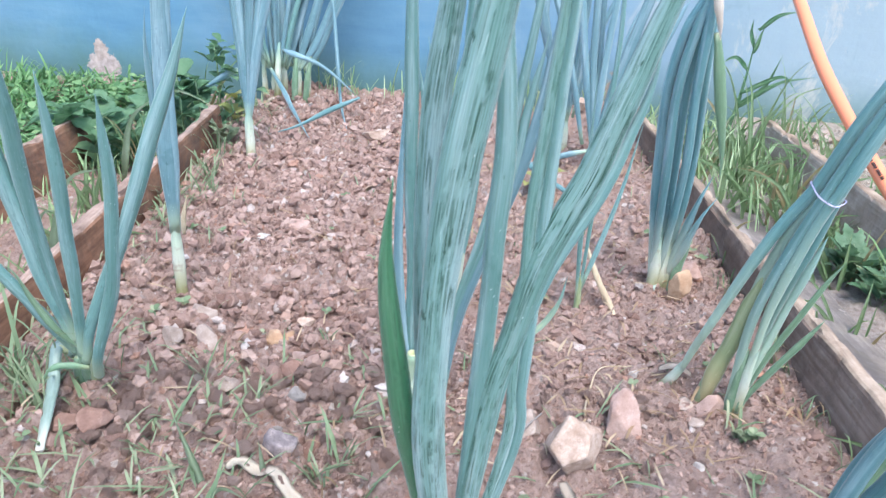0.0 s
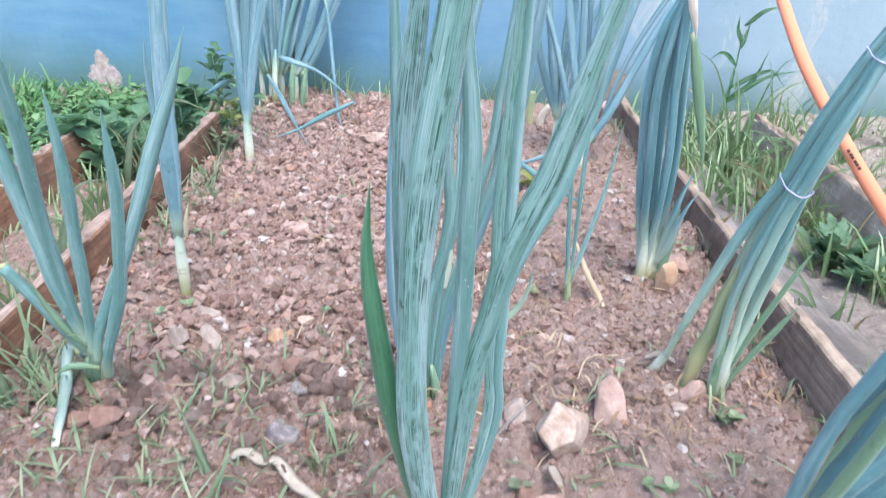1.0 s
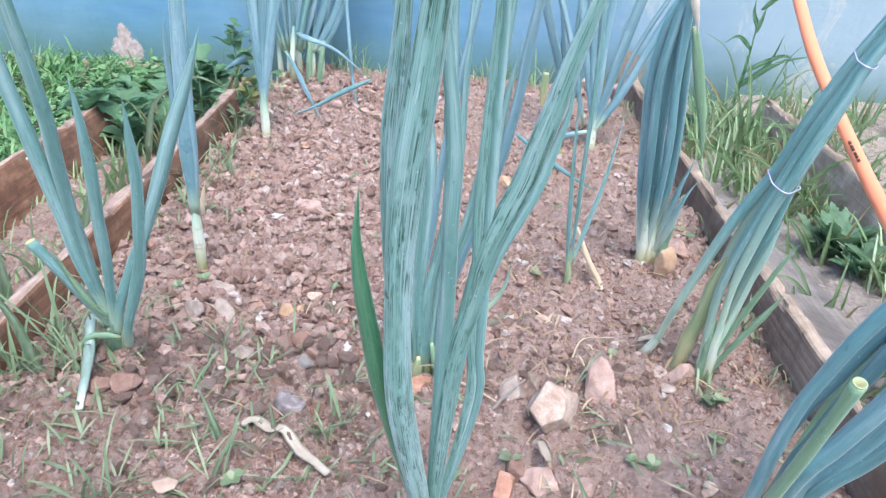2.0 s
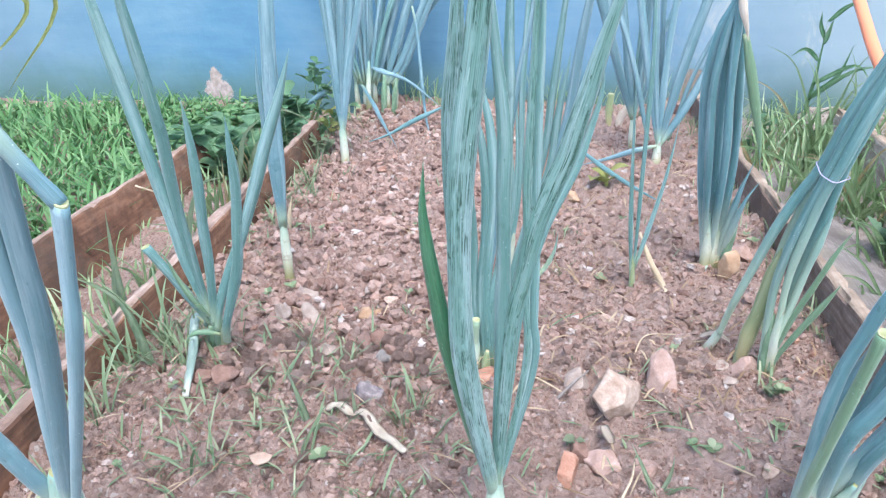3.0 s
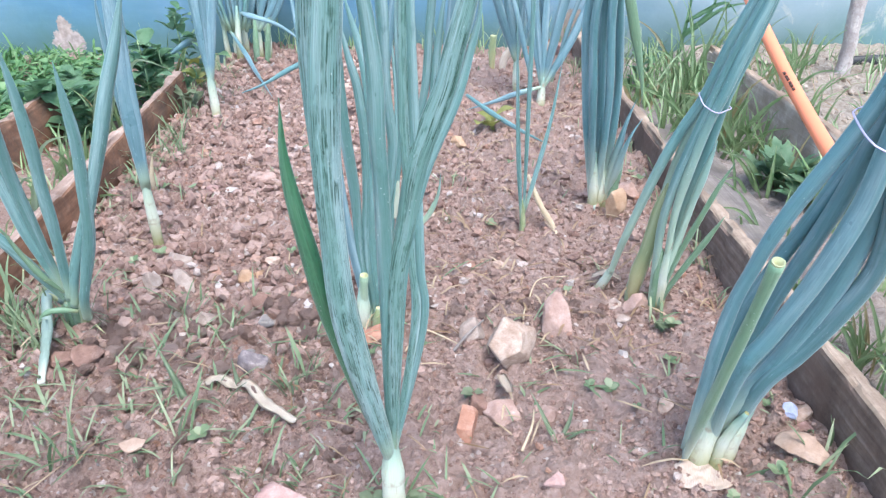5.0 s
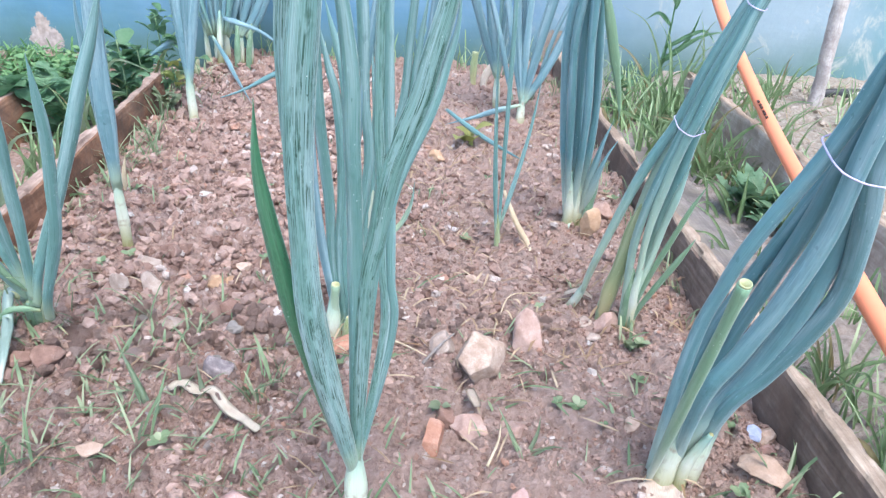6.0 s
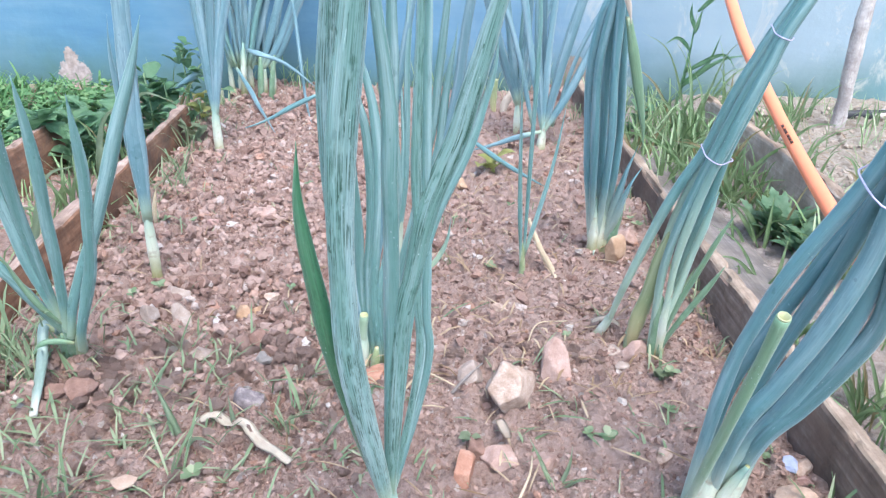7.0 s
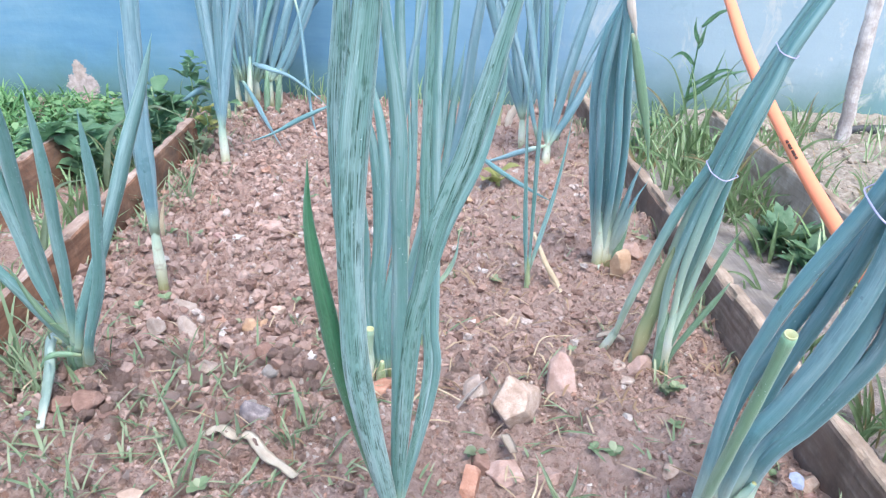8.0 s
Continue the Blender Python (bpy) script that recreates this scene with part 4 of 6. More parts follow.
onion_leaf(clump, 0.0130, [(-0.47, 1.84, 0.09), (-0.409, 1.738, 0.047), (-0.374, 1.66, 0.030), (-0.296, 1.476, 0.014)], BLUISH)
onion_leaf(clump, 0.0125, [(-0.224, 1.735, 0.045), (-0.288, 1.658, 0.03), (-0.338, 1.557, 0.022), (-0.392, 1.499, 0.016)], FALLEN)
onion_leaf(clump, 0.0189, [(-0.515, 1.74, 0.099), (-0.568, 1.746, 0.072), (-0.619, 1.752, 0.039)], BLUISH)
onion_leaf(clump, 0.0105, [(-0.312, 1.848, 0.292), (-0.298, 1.828, 0.225), (-0.283, 1.786, 0.088), (-0.273, 1.763, 0.011), (-0.228, 1.561, 0.008)], BLUISH)

far_pair = onion((0.256, 1.53, 0), "spring onion with forked pale neck and upright leaves")
onion_stem(far_pair, 0.0085, [(0.256, 1.53, -0.03), (0.254, 1.53, 0.05), (0.252, 1.53, 0.09)])
fan_leaves(far_pair, (0.253, 1.53, 0.08), 3, 0.012, 0.45, 0.16, 54)
onion_leaf(far_pair, 0.0210, [(0.254, 1.53, 0.07), (0.208, 1.53, 0.203), (0.168, 1.53, 0.329), (0.123, 1.53, 0.472)], BLUISH, tip="tall")
onion_leaf(far_pair, 0.0184, [(0.254, 1.53, 0.07), (0.228, 1.53, 0.228), (0.213, 1.53, 0.33), (0.192, 1.53, 0.478)], BLUISH, tip="tall")
onion_leaf(far_pair, 0.0171, [(0.254, 1.53, 0.07), (0.266, 1.53, 0.229), (0.269, 1.53, 0.331), (0.273, 1.53, 0.481)], BLUISH, tip="tall")
onion_leaf(far_pair, 0.0157, [(0.254, 1.53, 0.07), (0.192, 1.53, 0.264), (0.183, 1.53, 0.33), (0.162, 1.53, 0.478)], BLUISH, tip="tall")

far_right = onion((0.298, 1.43, 0), "spring onion with spreading leaves and two fallen ones")
onion_stem(far_right, 0.0095, [(0.297, 1.43, -0.03), (0.299, 1.43, 0.03), (0.302, 1.43, 0.065)])
fan_leaves(far_right, (0.301, 1.435, 0.05), 3, 0.012, 0.47, 0.2, 55)
onion_leaf(far_right, 0.0162, [(0.3, 1.43, 0.04), (0.278, 1.43, 0.212), (0.269, 1.43, 0.343), (0.257, 1.43, 0.492)], BLUISH, tip="tall")
onion_leaf(far_right, 0.0150, [(0.3, 1.43, 0.04), (0.3, 1.43, 0.212), (0.307, 1.43, 0.343), (0.314, 1.43, 0.493)], BLUISH, tip="tall")
onion_leaf(far_right, 0.0200, [(0.3, 1.43, 0.04), (0.336, 1.43, 0.213), (0.368, 1.43, 0.344), (0.403, 1.43, 0.49)], BLUISH, tip="tall")
onion_leaf(far_right, 0.0177, [(0.3, 1.43, 0.04), (0.35, 1.43, 0.128), (0.386, 1.43, 0.213), (0.445, 1.43, 0.351)], BLUISH, tip="tall")
onion_leaf(far_right, 0.0149, [(0.3, 1.43, 0.04), (0.265, 1.43, 0.2), (0.238, 1.43, 0.342), (0.209, 1.43, 0.49)], BLUISH, tip="tall")
onion_leaf(far_right, 0.0117, [(0.3, 1.43, 0.04), (0.364, 1.5, 0.301), (0.433, 1.5, 0.336)], BLUISH)
onion_leaf(far_right, 0.0120, [(0.295, 1.423, 0.043), (0.244, 1.419, 0.031), (0.195, 1.415, 0.016), (0.131, 1.376, 0.012)], BLUISH)
onion_leaf(far_right, 0.0115, [(0.13, 1.327, 0.06), (0.176, 1.273, 0.04), (0.227, 1.212, 0.025), (0.278, 1.143, 0.018)], FALLEN)

thin = onion((0.19, 0.858, 0), "thin young onion with a bent straw-coloured leaf")
onion_stem(thin, 0.0045, [(0.19, 0.858, -0.03), (0.19, 0.858, 0.01), (0.189, 0.856, 0.05)], material=YELLOWING)
onion_leaf(thin, 0.0072, [(0.188, 0.859, 0.009), (0.177, 0.845, 0.149), (0.167, 0.826, 0.342)])
onion_leaf(thin, 0.0060, [(0.191, 0.858, 0.016), (0.189, 0.841, 0.193), (0.187, 0.825, 0.349), (0.183, 0.819, 0.415), (0.177, 0.809, 0.514)], tip="tall")
onion_leaf(thin, 0.0072, [(0.191, 0.857, 0.026), (0.219, 0.843, 0.167), (0.231, 0.833, 0.269)])
onion_leaf(thin, 0.0087, [(0.199, 0.888, 0.076), (0.217, 0.868, 0.035), (0.24, 0.849, -0.003), (0.233, 0.776, 0.004)], STRAW)

bunch = onion((0.326, 0.935, 0), "spring onion bunched upright by a rubber band")
onion_stem(bunch, 0.0130, [(0.330, 0.937, -0.03), (0.327, 0.932, 0.03), (0.324, 0.929, 0.065), (0.324, 0.928, 0.095)])
onion_stem(bunch, 0.0085, [(0.308, 0.925, -0.03), (0.309, 0.922, 0.03), (0.306, 0.918, 0.06), (0.303, 0.913, 0.10)])
onion_stem(bunch, 0.0075, [(0.338, 0.922, -0.03), (0.338, 0.918, 0.03), (0.341, 0.912, 0.06), (0.343, 0.905, 0.085)], material=NECK)
onion_stem(bunch, 0.0095, [(0.319, 0.932, -0.03), (0.319, 0.929, 0.03), (0.320, 0.928, 0.06), (0.321, 0.927, 0.085)])
onion_leaf(bunch, 0.011, [(0.289, 0.843, 0.43), (0.294, 0.843, 0.405), (0.301, 0.846, 0.385), (0.307, 0.851, 0.366)], SKIN, label="dry papery flower bud")
onion_leaf(bunch, 0.0132, [(0.307, 0.929, 0.012), (0.284, 0.914, 0.177), (0.272, 0.9, 0.289), (0.278, 0.891, 0.368), (0.296, 0.885, 0.415), (0.337, 0.872, 0.527)], DEEP, tip="tall")
onion_leaf(bunch, 0.0117, [(0.308, 0.929, 0.012), (0.287, 0.888, 0.186), (0.277, 0.875, 0.296), (0.282, 0.865, 0.372), (0.291, 0.86, 0.418), (0.314, 0.846, 0.535)], DEEP, tip="tall")
onion_leaf(bunch, 0.0119, [(0.314, 0.929, 0.012), (0.302, 0.903, 0.181), (0.292, 0.89, 0.292), (0.292, 0.881, 0.369), (0.296, 0.875, 0.416), (0.306, 0.861, 0.535)], DEEP, tip="tall")
onion_leaf(bunch, 0.0117, [(0.316, 0.929, 0.012), (0.308, 0.882, 0.188), (0.298, 0.869, 0.297), (0.294, 0.86, 0.373), (0.292, 0.855, 0.418), (0.289, 0.84, 0.538)], DEEP, tip="tall")
onion_leaf(bunch, 0.0121, [(0.324, 0.929, 0.012), (0.328, 0.914, 0.177), (0.317, 0.9, 0.29), (0.309, 0.891, 0.368), (0.302, 0.885, 0.415), (0.285, 0.871, 0.533)], DEEP, tip="tall")
onion_leaf(bunch, 0.0151, [(0.305, 0.86, 0.373), (0.328, 0.869, 0.297), (0.349, 0.878, 0.223), (0.356, 0.883, 0.18)], NECK)
onion_leaf(bunch, 0.0140, [(0.328, 0.929, 0.012), (0.338, 0.899, 0.134), (0.351, 0.892, 0.189)], DEEP)
onion_leaf(bunch, 0.0127, [(0.330, 0.929, 0.012), (0.343, 0.891, 0.119), (0.36, 0.886, 0.16)], DEEP)
onion_leaf(bunch, 0.0131, [(0.320, 0.929, 0.012), (0.318, 0.943, 0.013), (0.308, 0.905, 0.004)], DEEP)
rubber_band(bunch, (0.298, 0.868, 0.425), (0.1, -0.1, 1))

tied = onion((0.31, 0.655, 0), "leaning spring onions tied into one bundle by rubber bands")
onion_stem(tied, 0.0062, [(0.262, 0.697, -0.02), (0.274, 0.680, 0.018), (0.281, 0.668, 0.050)])
onion_stem(tied, 0.0088, [(0.303, 0.664, -0.03), (0.305, 0.660, 0.020), (0.309, 0.654, 0.062)], material=YELLOWING)
onion_stem(tied, 0.0066, [(0.324, 0.640, -0.03), (0.324, 0.635, 0.021), (0.323, 0.631, 0.056), (0.322, 0.627, 0.093)], material=NECK)
onion_stem(tied, 0.0064, [(0.332, 0.636, -0.03), (0.331, 0.632, 0.020), (0.329, 0.625, 0.068), (0.329, 0.621, 0.118)])
onion_leaf(tied, 0.0112, [(0.278, 0.672, 0.035), (0.281, 0.660, 0.070), (0.284, 0.648, 0.100), (0.294, 0.639, 0.145), (0.307, 0.630, 0.197), (0.322, 0.624, 0.240), (0.338, 0.617, 0.279), (0.351, 0.609, 0.331), (0.363, 0.603, 0.369), (0.376, 0.597, 0.406), (0.400, 0.584, 0.470), (0.432, 0.575, 0.560)], TIED, tip="tall")
onion_leaf(tied, 0.0098, [(0.313, 0.646, 0.100), (0.320, 0.634, 0.175), (0.330, 0.625, 0.230), (0.343, 0.618, 0.278), (0.358, 0.609, 0.331), (0.368, 0.603, 0.370), (0.380, 0.597, 0.405), (0.406, 0.584, 0.472), (0.438, 0.575, 0.560)], TIED, tip="tall")
onion_leaf(tied, 0.0098, [(0.322, 0.640, 0.0), (0.320, 0.633, 0.055), (0.316, 0.622, 0.127), (0.320, 0.612, 0.185), (0.330, 0.604, 0.239), (0.339, 0.597, 0.284), (0.351, 0.589, 0.334), (0.363, 0.582, 0.374), (0.373, 0.577, 0.408), (0.397, 0.564, 0.474), (0.428, 0.552, 0.562)], TIED, tip="tall")
onion_leaf(tied, 0.0106, [(0.328, 0.624, 0.084), (0.326, 0.613, 0.150), (0.331, 0.604, 0.206), (0.339, 0.596, 0.258), (0.346, 0.591, 0.285), (0.357, 0.583, 0.336), (0.366, 0.577, 0.373), (0.375, 0.572, 0.407), (0.402, 0.559, 0.475), (0.436, 0.548, 0.562)], TIED, tip="tall")
onion_leaf(tied, 0.0108, [(0.340, 0.652, 0.0), (0.343, 0.646, 0.098), (0.347, 0.635, 0.159), (0.354, 0.625, 0.214), (0.360, 0.614, 0.276), (0.371, 0.606, 0.326), (0.379, 0.600, 0.367), (0.387, 0.595, 0.401), (0.414, 0.582, 0.470), (0.448, 0.572, 0.560)], TIED, tip="tall")
onion_leaf(tied, 0.0080, [(0.331, 0.624, 0.060), (0.336, 0.620, 0.098), (0.342, 0.614, 0.151), (0.348, 0.608, 0.193), (0.355, 0.604, 0.236)], TIED, tip="even")
onion_leaf(tied, 0.0072, [(0.330, 0.628, 0.010), (0.331, 0.626, 0.039), (0.339, 0.618, 0.088), (0.353, 0.609, 0.141), (0.366, 0.602, 0.187), (0.376, 0.598, 0.214)], NECK, tip="even")
onion_leaf(tied, 0.0074, [(0.331, 0.629, 0.005), (0.334, 0.627, 0.030), (0.349, 0.621, 0.069), (0.367, 0.615, 0.109), (0.381, 0.609, 0.144)], NECK, tip="even")
onion_leaf(tied, 0.0185, [(0.303, 0.658, 0.0), (0.307, 0.651, 0.053), (0.312, 0.642, 0.092), (0.315, 0.636, 0.130), (0.319, 0.630, 0.180)], YELLOWING, tip="tall")
rubber_band(tied, (0.339, 0.609, 0.277), (0.35, -0.15, 1))
rubber_band(tied, (0.376, 0.59, 0.402), (0.38, -0.15, 1))

stout = onion((0.31, 0.405, 0), "stout spring onion bundle with thick leaves and a cut stalk")
onion_stem(stout, 0.0125, [(0.303, 0.400, -0.04), (0.303, 0.396, 0.0), (0.304, 0.391, 0.04), (0.308, 0.384, 0.085)])
onion_stem(stout, 0.0105, [(0.328, 0.400, -0.04), (0.327, 0.397, 0.0), (0.330, 0.392, 0.035), (0.338, 0.388, 0.075)])
onion_stem(stout, 0.0058, [(0.315, 0.385, -0.02), (0.315, 0.382, 0.02), (0.319, 0.377, 0.05), (0.325, 0.371, 0.075)], "torn white sheath between the stems", STEM)
onion_leaf(stout, 0.0121, [(0.296, 0.411, -0.015), (0.284, 0.363, 0.173), (0.286, 0.342, 0.243), (0.293, 0.327, 0.293), (0.313, 0.305, 0.368), (0.32, 0.287, 0.427), (0.331, 0.258, 0.522)], DEEP, flat=0.9, tip="even")
onion_leaf(stout, 0.0123, [(0.301, 0.413, -0.015), (0.311, 0.407, 0.127), (0.321, 0.381, 0.214), (0.334, 0.361, 0.281), (0.346, 0.34, 0.35), (0.347, 0.32, 0.417), (0.349, 0.291, 0.513)], DEEP, flat=0.9, tip="even")
onion_leaf(stout, 0.0092, [(0.291, 0.402, -0.02), (0.273, 0.327, 0.148), (0.2685, 0.294, 0.238), (0.267, 0.279, 0.284)], PALE, tip="cut")
onion_leaf(stout, 0.0106, [(0.308, 0.414, -0.015), (0.347, 0.428, 0.124), (0.355, 0.401, 0.213), (0.366, 0.383, 0.274), (0.367, 0.363, 0.339), (0.364, 0.343, 0.408), (0.36, 0.314, 0.504)], NECK, tip="tall")
onion_leaf(stout, 0.0134, [(0.316, 0.408, -0.015), (0.297, 0.351, 0.131), (0.307, 0.333, 0.189), (0.317, 0.315, 0.25), (0.321, 0.297, 0.312), (0.315, 0.28, 0.366), (0.311, 0.262, 0.427), (0.304, 0.233, 0.523)], DEEP, tip="even")
onion_leaf(stout, 0.0138, [(0.322, 0.412, -0.015), (0.357, 0.432, 0.059), (0.374, 0.409, 0.135), (0.38, 0.386, 0.214), (0.379, 0.366, 0.279), (0.369, 0.349, 0.335), (0.36, 0.327, 0.409), (0.349, 0.299, 0.504)], DEEP, tip="even")
onion_leaf(stout, 0.0155, [(0.327, 0.409, -0.015), (0.329, 0.37, 0.101), (0.346, 0.355, 0.151), (0.359, 0.338, 0.207), (0.363, 0.324, 0.253), (0.349, 0.306, 0.313), (0.333, 0.292, 0.361), (0.325, 0.274, 0.418), (0.311, 0.246, 0.513)], DEEP, flat=0.75, tip="even")
onion_leaf(stout, 0.0124, [(0.318, 0.414, -0.010), (0.321, 0.408, 0.060), (0.322, 0.396, 0.114), (0.324, 0.388, 0.141), (0.326, 0.374, 0.191), (0.332, 0.358, 0.247), (0.336, 0.345, 0.290), (0.337, 0.330, 0.338), (0.337, 0.318, 0.375), (0.334, 0.290, 0.500)], DEEP, tip="even")
onion_leaf(stout, 0.0158, [(0.318, 0.400, 0.010), (0.318, 0.386, 0.063), (0.325, 0.378, 0.094), (0.339, 0.363, 0.147), (0.346, 0.351, 0.191), (0.350, 0.340, 0.233), (0.349, 0.326, 0.285), (0.343, 0.313, 0.330), (0.335, 0.302, 0.369), (0.328, 0.270, 0.500)], DEEP, tip="even")
rubber_band(stout, (0.327, 0.308, 0.360), (0.42, -0.25, 0.9))

edge = onion((-0.372, 0.3, 0), "spring onion at the bed edge with a folded leaf")
onion_stem(edge, 0.0175, [(-0.374, 0.295, -0.03), (-0.366, 0.29, 0.03), (-0.354, 0.278, 0.08), (-0.342, 0.268, 0.125)])
onion_leaf(edge, 0.040, [(-0.376, 0.293, -0.01), (-0.371, 0.289, 0.035), (-0.364, 0.283, 0.070), (-0.360, 0.280, 0.082)], SKIN, "cut", flat=0.9, label="torn papery sheath round the stem")
onion_leaf(edge, 0.013, [(-0.390, 0.277, 0.02), (-0.388, 0.270, 0.055), (-0.392, 0.262, 0.088)], SKIN, label="torn papery shred")
onion_leaf(edge, 0.014, [(-0.366, 0.270, 0.0), (-0.362, 0.264, 0.045), (-0.358, 0.260, 0.085)], YELLOWING, "even", label="yellow-green sheath")
onion_stem(edge, 0.0105, [(-0.350, 0.288, -0.03), (-0.346, 0.28, 0.03), (-0.341, 0.272, 0.07), (-0.335, 0.266, 0.10)])
onion_leaf(edge, 0.0159, [(-0.35, 0.274, 0.075), (-0.286, 0.223, 0.27), (-0.267, 0.203, 0.35), (-0.251, 0.188, 0.41), (-0.226, 0.164, 0.504)], BLUISH, tip="tall")
onion_leaf(edge, 0.0160, [(-0.346, 0.272, 0.075), (-0.272, 0.22, 0.281), (-0.248, 0.199, 0.363), (-0.236, 0.188, 0.41), (-0.224, 0.177, 0.453), (-0.199, 0.153, 0.547)], BLUISH, tip="tall")
onion_leaf(edge, 0.0120, [(-0.34, 0.27, 0.075), (-0.233, 0.197, 0.29), (-0.207, 0.18, 0.36), (-0.19, 0.168, 0.409)], BLUISH, tip="cut")
onion_leaf(edge, 0.0096, [(-0.218, 0.153, 0.467), (-0.206, 0.158, 0.447), (-0.198, 0.163, 0.428), (-0.19, 0.168, 0.409)], BLUISH, tip="cut")
onion_leaf(edge, 0.0165, [(-0.354, 0.276, 0.075), (-0.361, 0.256, 0.137), (-0.365, 0.248, 0.167), (-0.381, 0.224, 0.263)], BLUISH, tip="tall")


# ---- loose stones and shards ----
def hull_points(count, r):
    pts = []
    for _ in range(count):
        v = Vector((r.gauss(0, 1), r.gauss(0, 1), r.gauss(0, 1))).normalized()
        pts.append(v * r.uniform(0.82, 1.0))
    return pts


def stone(x, y, size, material, label, seed, turn=0.0, tilt=0.0, sink=0.25, name="stone", corners=13, cuts=()):
    """A broken stone: a ball cut by flat breaks, with worn edges, size (across, along, high), bedded in the soil."""
    r = random.Random(seed)
    bm = bmesh.new()
    bmesh.ops.create_icosphere(bm, subdivisions=4, radius=1.0)
    breaks = [(p.normalized(), r.uniform(0.44, 0.72)) for p in hull_points(corners, r)]
    for way, rise, depth in cuts:
        a, b = radians(way), radians(rise)
        breaks.append((Vector((math.cos(a) * math.cos(b), math.sin(a) * math.cos(b), math.sin(b))), depth))
    shift = Vector((seed * 3.7, 0, 0))
    rough = 0.5 if cuts else 1.0
    for v in bm.verts:
        co = v.co.copy()
        for axis, depth in breaks:
            over = co.dot(axis) - depth
            if over > 0:
                co -= axis * over
        co *= 1 + 0.06 * rough * noise.noise(co * 3.0 + shift) + 0.04 * noise.noise(co * 8.0 + shift)
        v.co = Vector((co.x * size[0], co.y * size[1], co.z * size[2])) * 0.60
    ob = part(name, bm, material, None)
    high = size[2] / 2
    ob.matrix_world = pose(x, y, lie(x, y) + high * (0.86 - 2 * sink), tilt, 0, turn)
    return tagged(ob, label, "stone", "stones on the soil")


REDDISH = stone_material("reddish_stone", (0.29, 0.18, 0.145), (0.41, 0.275, 0.23), (0.52, 0.38, 0.33))
stone(0.139, 0.542, (0.058, 0.052, 0.062), BUFF, "large angular buff stone lying on the soil", 133, 0, 0, 0.08, corners=0, cuts=((-118, 38, 0.56), (-25, 12, 0.56), (10, 58, 0.66), (165, 25, 0.64), (-75, -25, 0.60), (90, 30, 0.60), (-160, -30, 0.62), (-60, 75, 0.80), (0, -60, 0.6)))
stone(0.098, 0.590, (0.040, 0.036, 0.032), GREY, "rough grey stone beside the buff stone", 6, 10)
stone(0.197, 0.590, (0.042, 0.030, 0.056), REDDISH, "pinkish slab of rock leaning in the soil", 7, 8, -28, 0.12, corners=7, cuts=((-85, 10, 0.40), (-5, 5, 0.62), (180, 12, 0.60), (60, 50, 0.72), (130, 58, 0.76), (90, 0, 0.4), (-40, 60, 0.86)))
stone(-0.148, 0.540, (0.029, 0.028, 0.040), SLATE, "dark blue-grey rounded stone", 8, 0, 0, 0.2, corners=5)
stone(-0.120, 0.556, (0.034, 0.030, 0.024), CLAY, "brown lump half buried in soil", 9, 40, 0, 0.35)
stone(0.335, 0.890, (0.044, 0.026, 0.060), OCHRE, "orange-tan flat stone propped at an onion", 10, 25, 0, 0.15)
stone(0.372, 0.955, (0.052, 0.044, 0.032), REDDISH, "pink-brown stone in the soil", 11, 60)
stone(-0.276, 0.712, (0.033, 0.030, 0.034), GREY, "grey-brown angular stone in the soil", 12, 15, 0, 0.12, corners=8)
stone(-0.312, 0.704, (0.025, 0.022, 0.032), GREY, "small upright grey-buff stone", 13, 70, 0, 0.12, corners=8)
stone(-0.296, 0.765, (0.028, 0.026, 0.032), GREY, "grey stone on the clods", 14, 35, 0, 0.12, corners=8)
stone(-0.320, 0.772, (0.026, 0.024, 0.026), GREY, "small pale grey stone", 15, 5)
stone(-0.372, 0.785, (0.036, 0.024, 0.014), GREY, "flat pale grey stone", 16, 12)
stone(-0.240, 1.066, (0.056, 0.034, 0.030), REDDISH, "reddish flat stone in the soil", 17, 10, 0, 0.35)
stone(-0.160, 1.545, (0.062, 0.040, 0.036), BUFF, "buff stone lying near the wall", 18, 40)
stone(0.302, 0.634, (0.040, 0.032, 0.034), REDDISH, "rounded tan stone at the tied onions", 19, 20, 0, 0.2, corners=20)
stone(0.277, 0.645, (0.026, 0.024, 0.016), GREY, "flat grey stone at the tied onions", 20, 50)
stone(0.283, 0.618, (0.018, 0.016, 0.010), GREY, "small grey pebble on the soil", 21, 0)
stone(0.085, 0.444, (0.023, 0.046, 0.024), BRICK, "orange-red brick shard on the damp soil", 22, -14, 6, 0.16, "brick_shard", 0, ((0, 0, 0.56), (180, 0, 0.56), (90, 5, 0.62), (-90, 10, 0.62), (0, 90, 0.5), (45, 35, 0.72)))
stone(0.124, 0.470, (0.046, 0.046, 0.026), REDDISH, "buff stone with a white streak", 23, 30)
stone(0.098, 0.482, (0.030, 0.028, 0.018), CLAY, "pink-brown stone on the soil", 24, 70)
stone(0.166, 0.460, (0.036, 0.030, 0.024), REDDISH, "tan stone in the soil", 25, 15)
stone(0.402, 0.428, (0.013, 0.019, 0.010), LILAC, "pale blue chip beside the board", 26, 10, 20, 0.1, "blue_chip", 10)
stone(0.417, 0.434, (0.030, 0.020, 0.016), BUFF, "flat tan stone beside the board", 27, 10)
stone(0.414, 0.419, (0.022, 0.014, 0.011), PINK, "small mauve stone beside the board", 28, 0)
stone(0.389, 0.376, (0.044, 0.030, 0.018), TAN, "flat orange-tan stone near the board", 29, -22, 6, 0.2, corners=8)
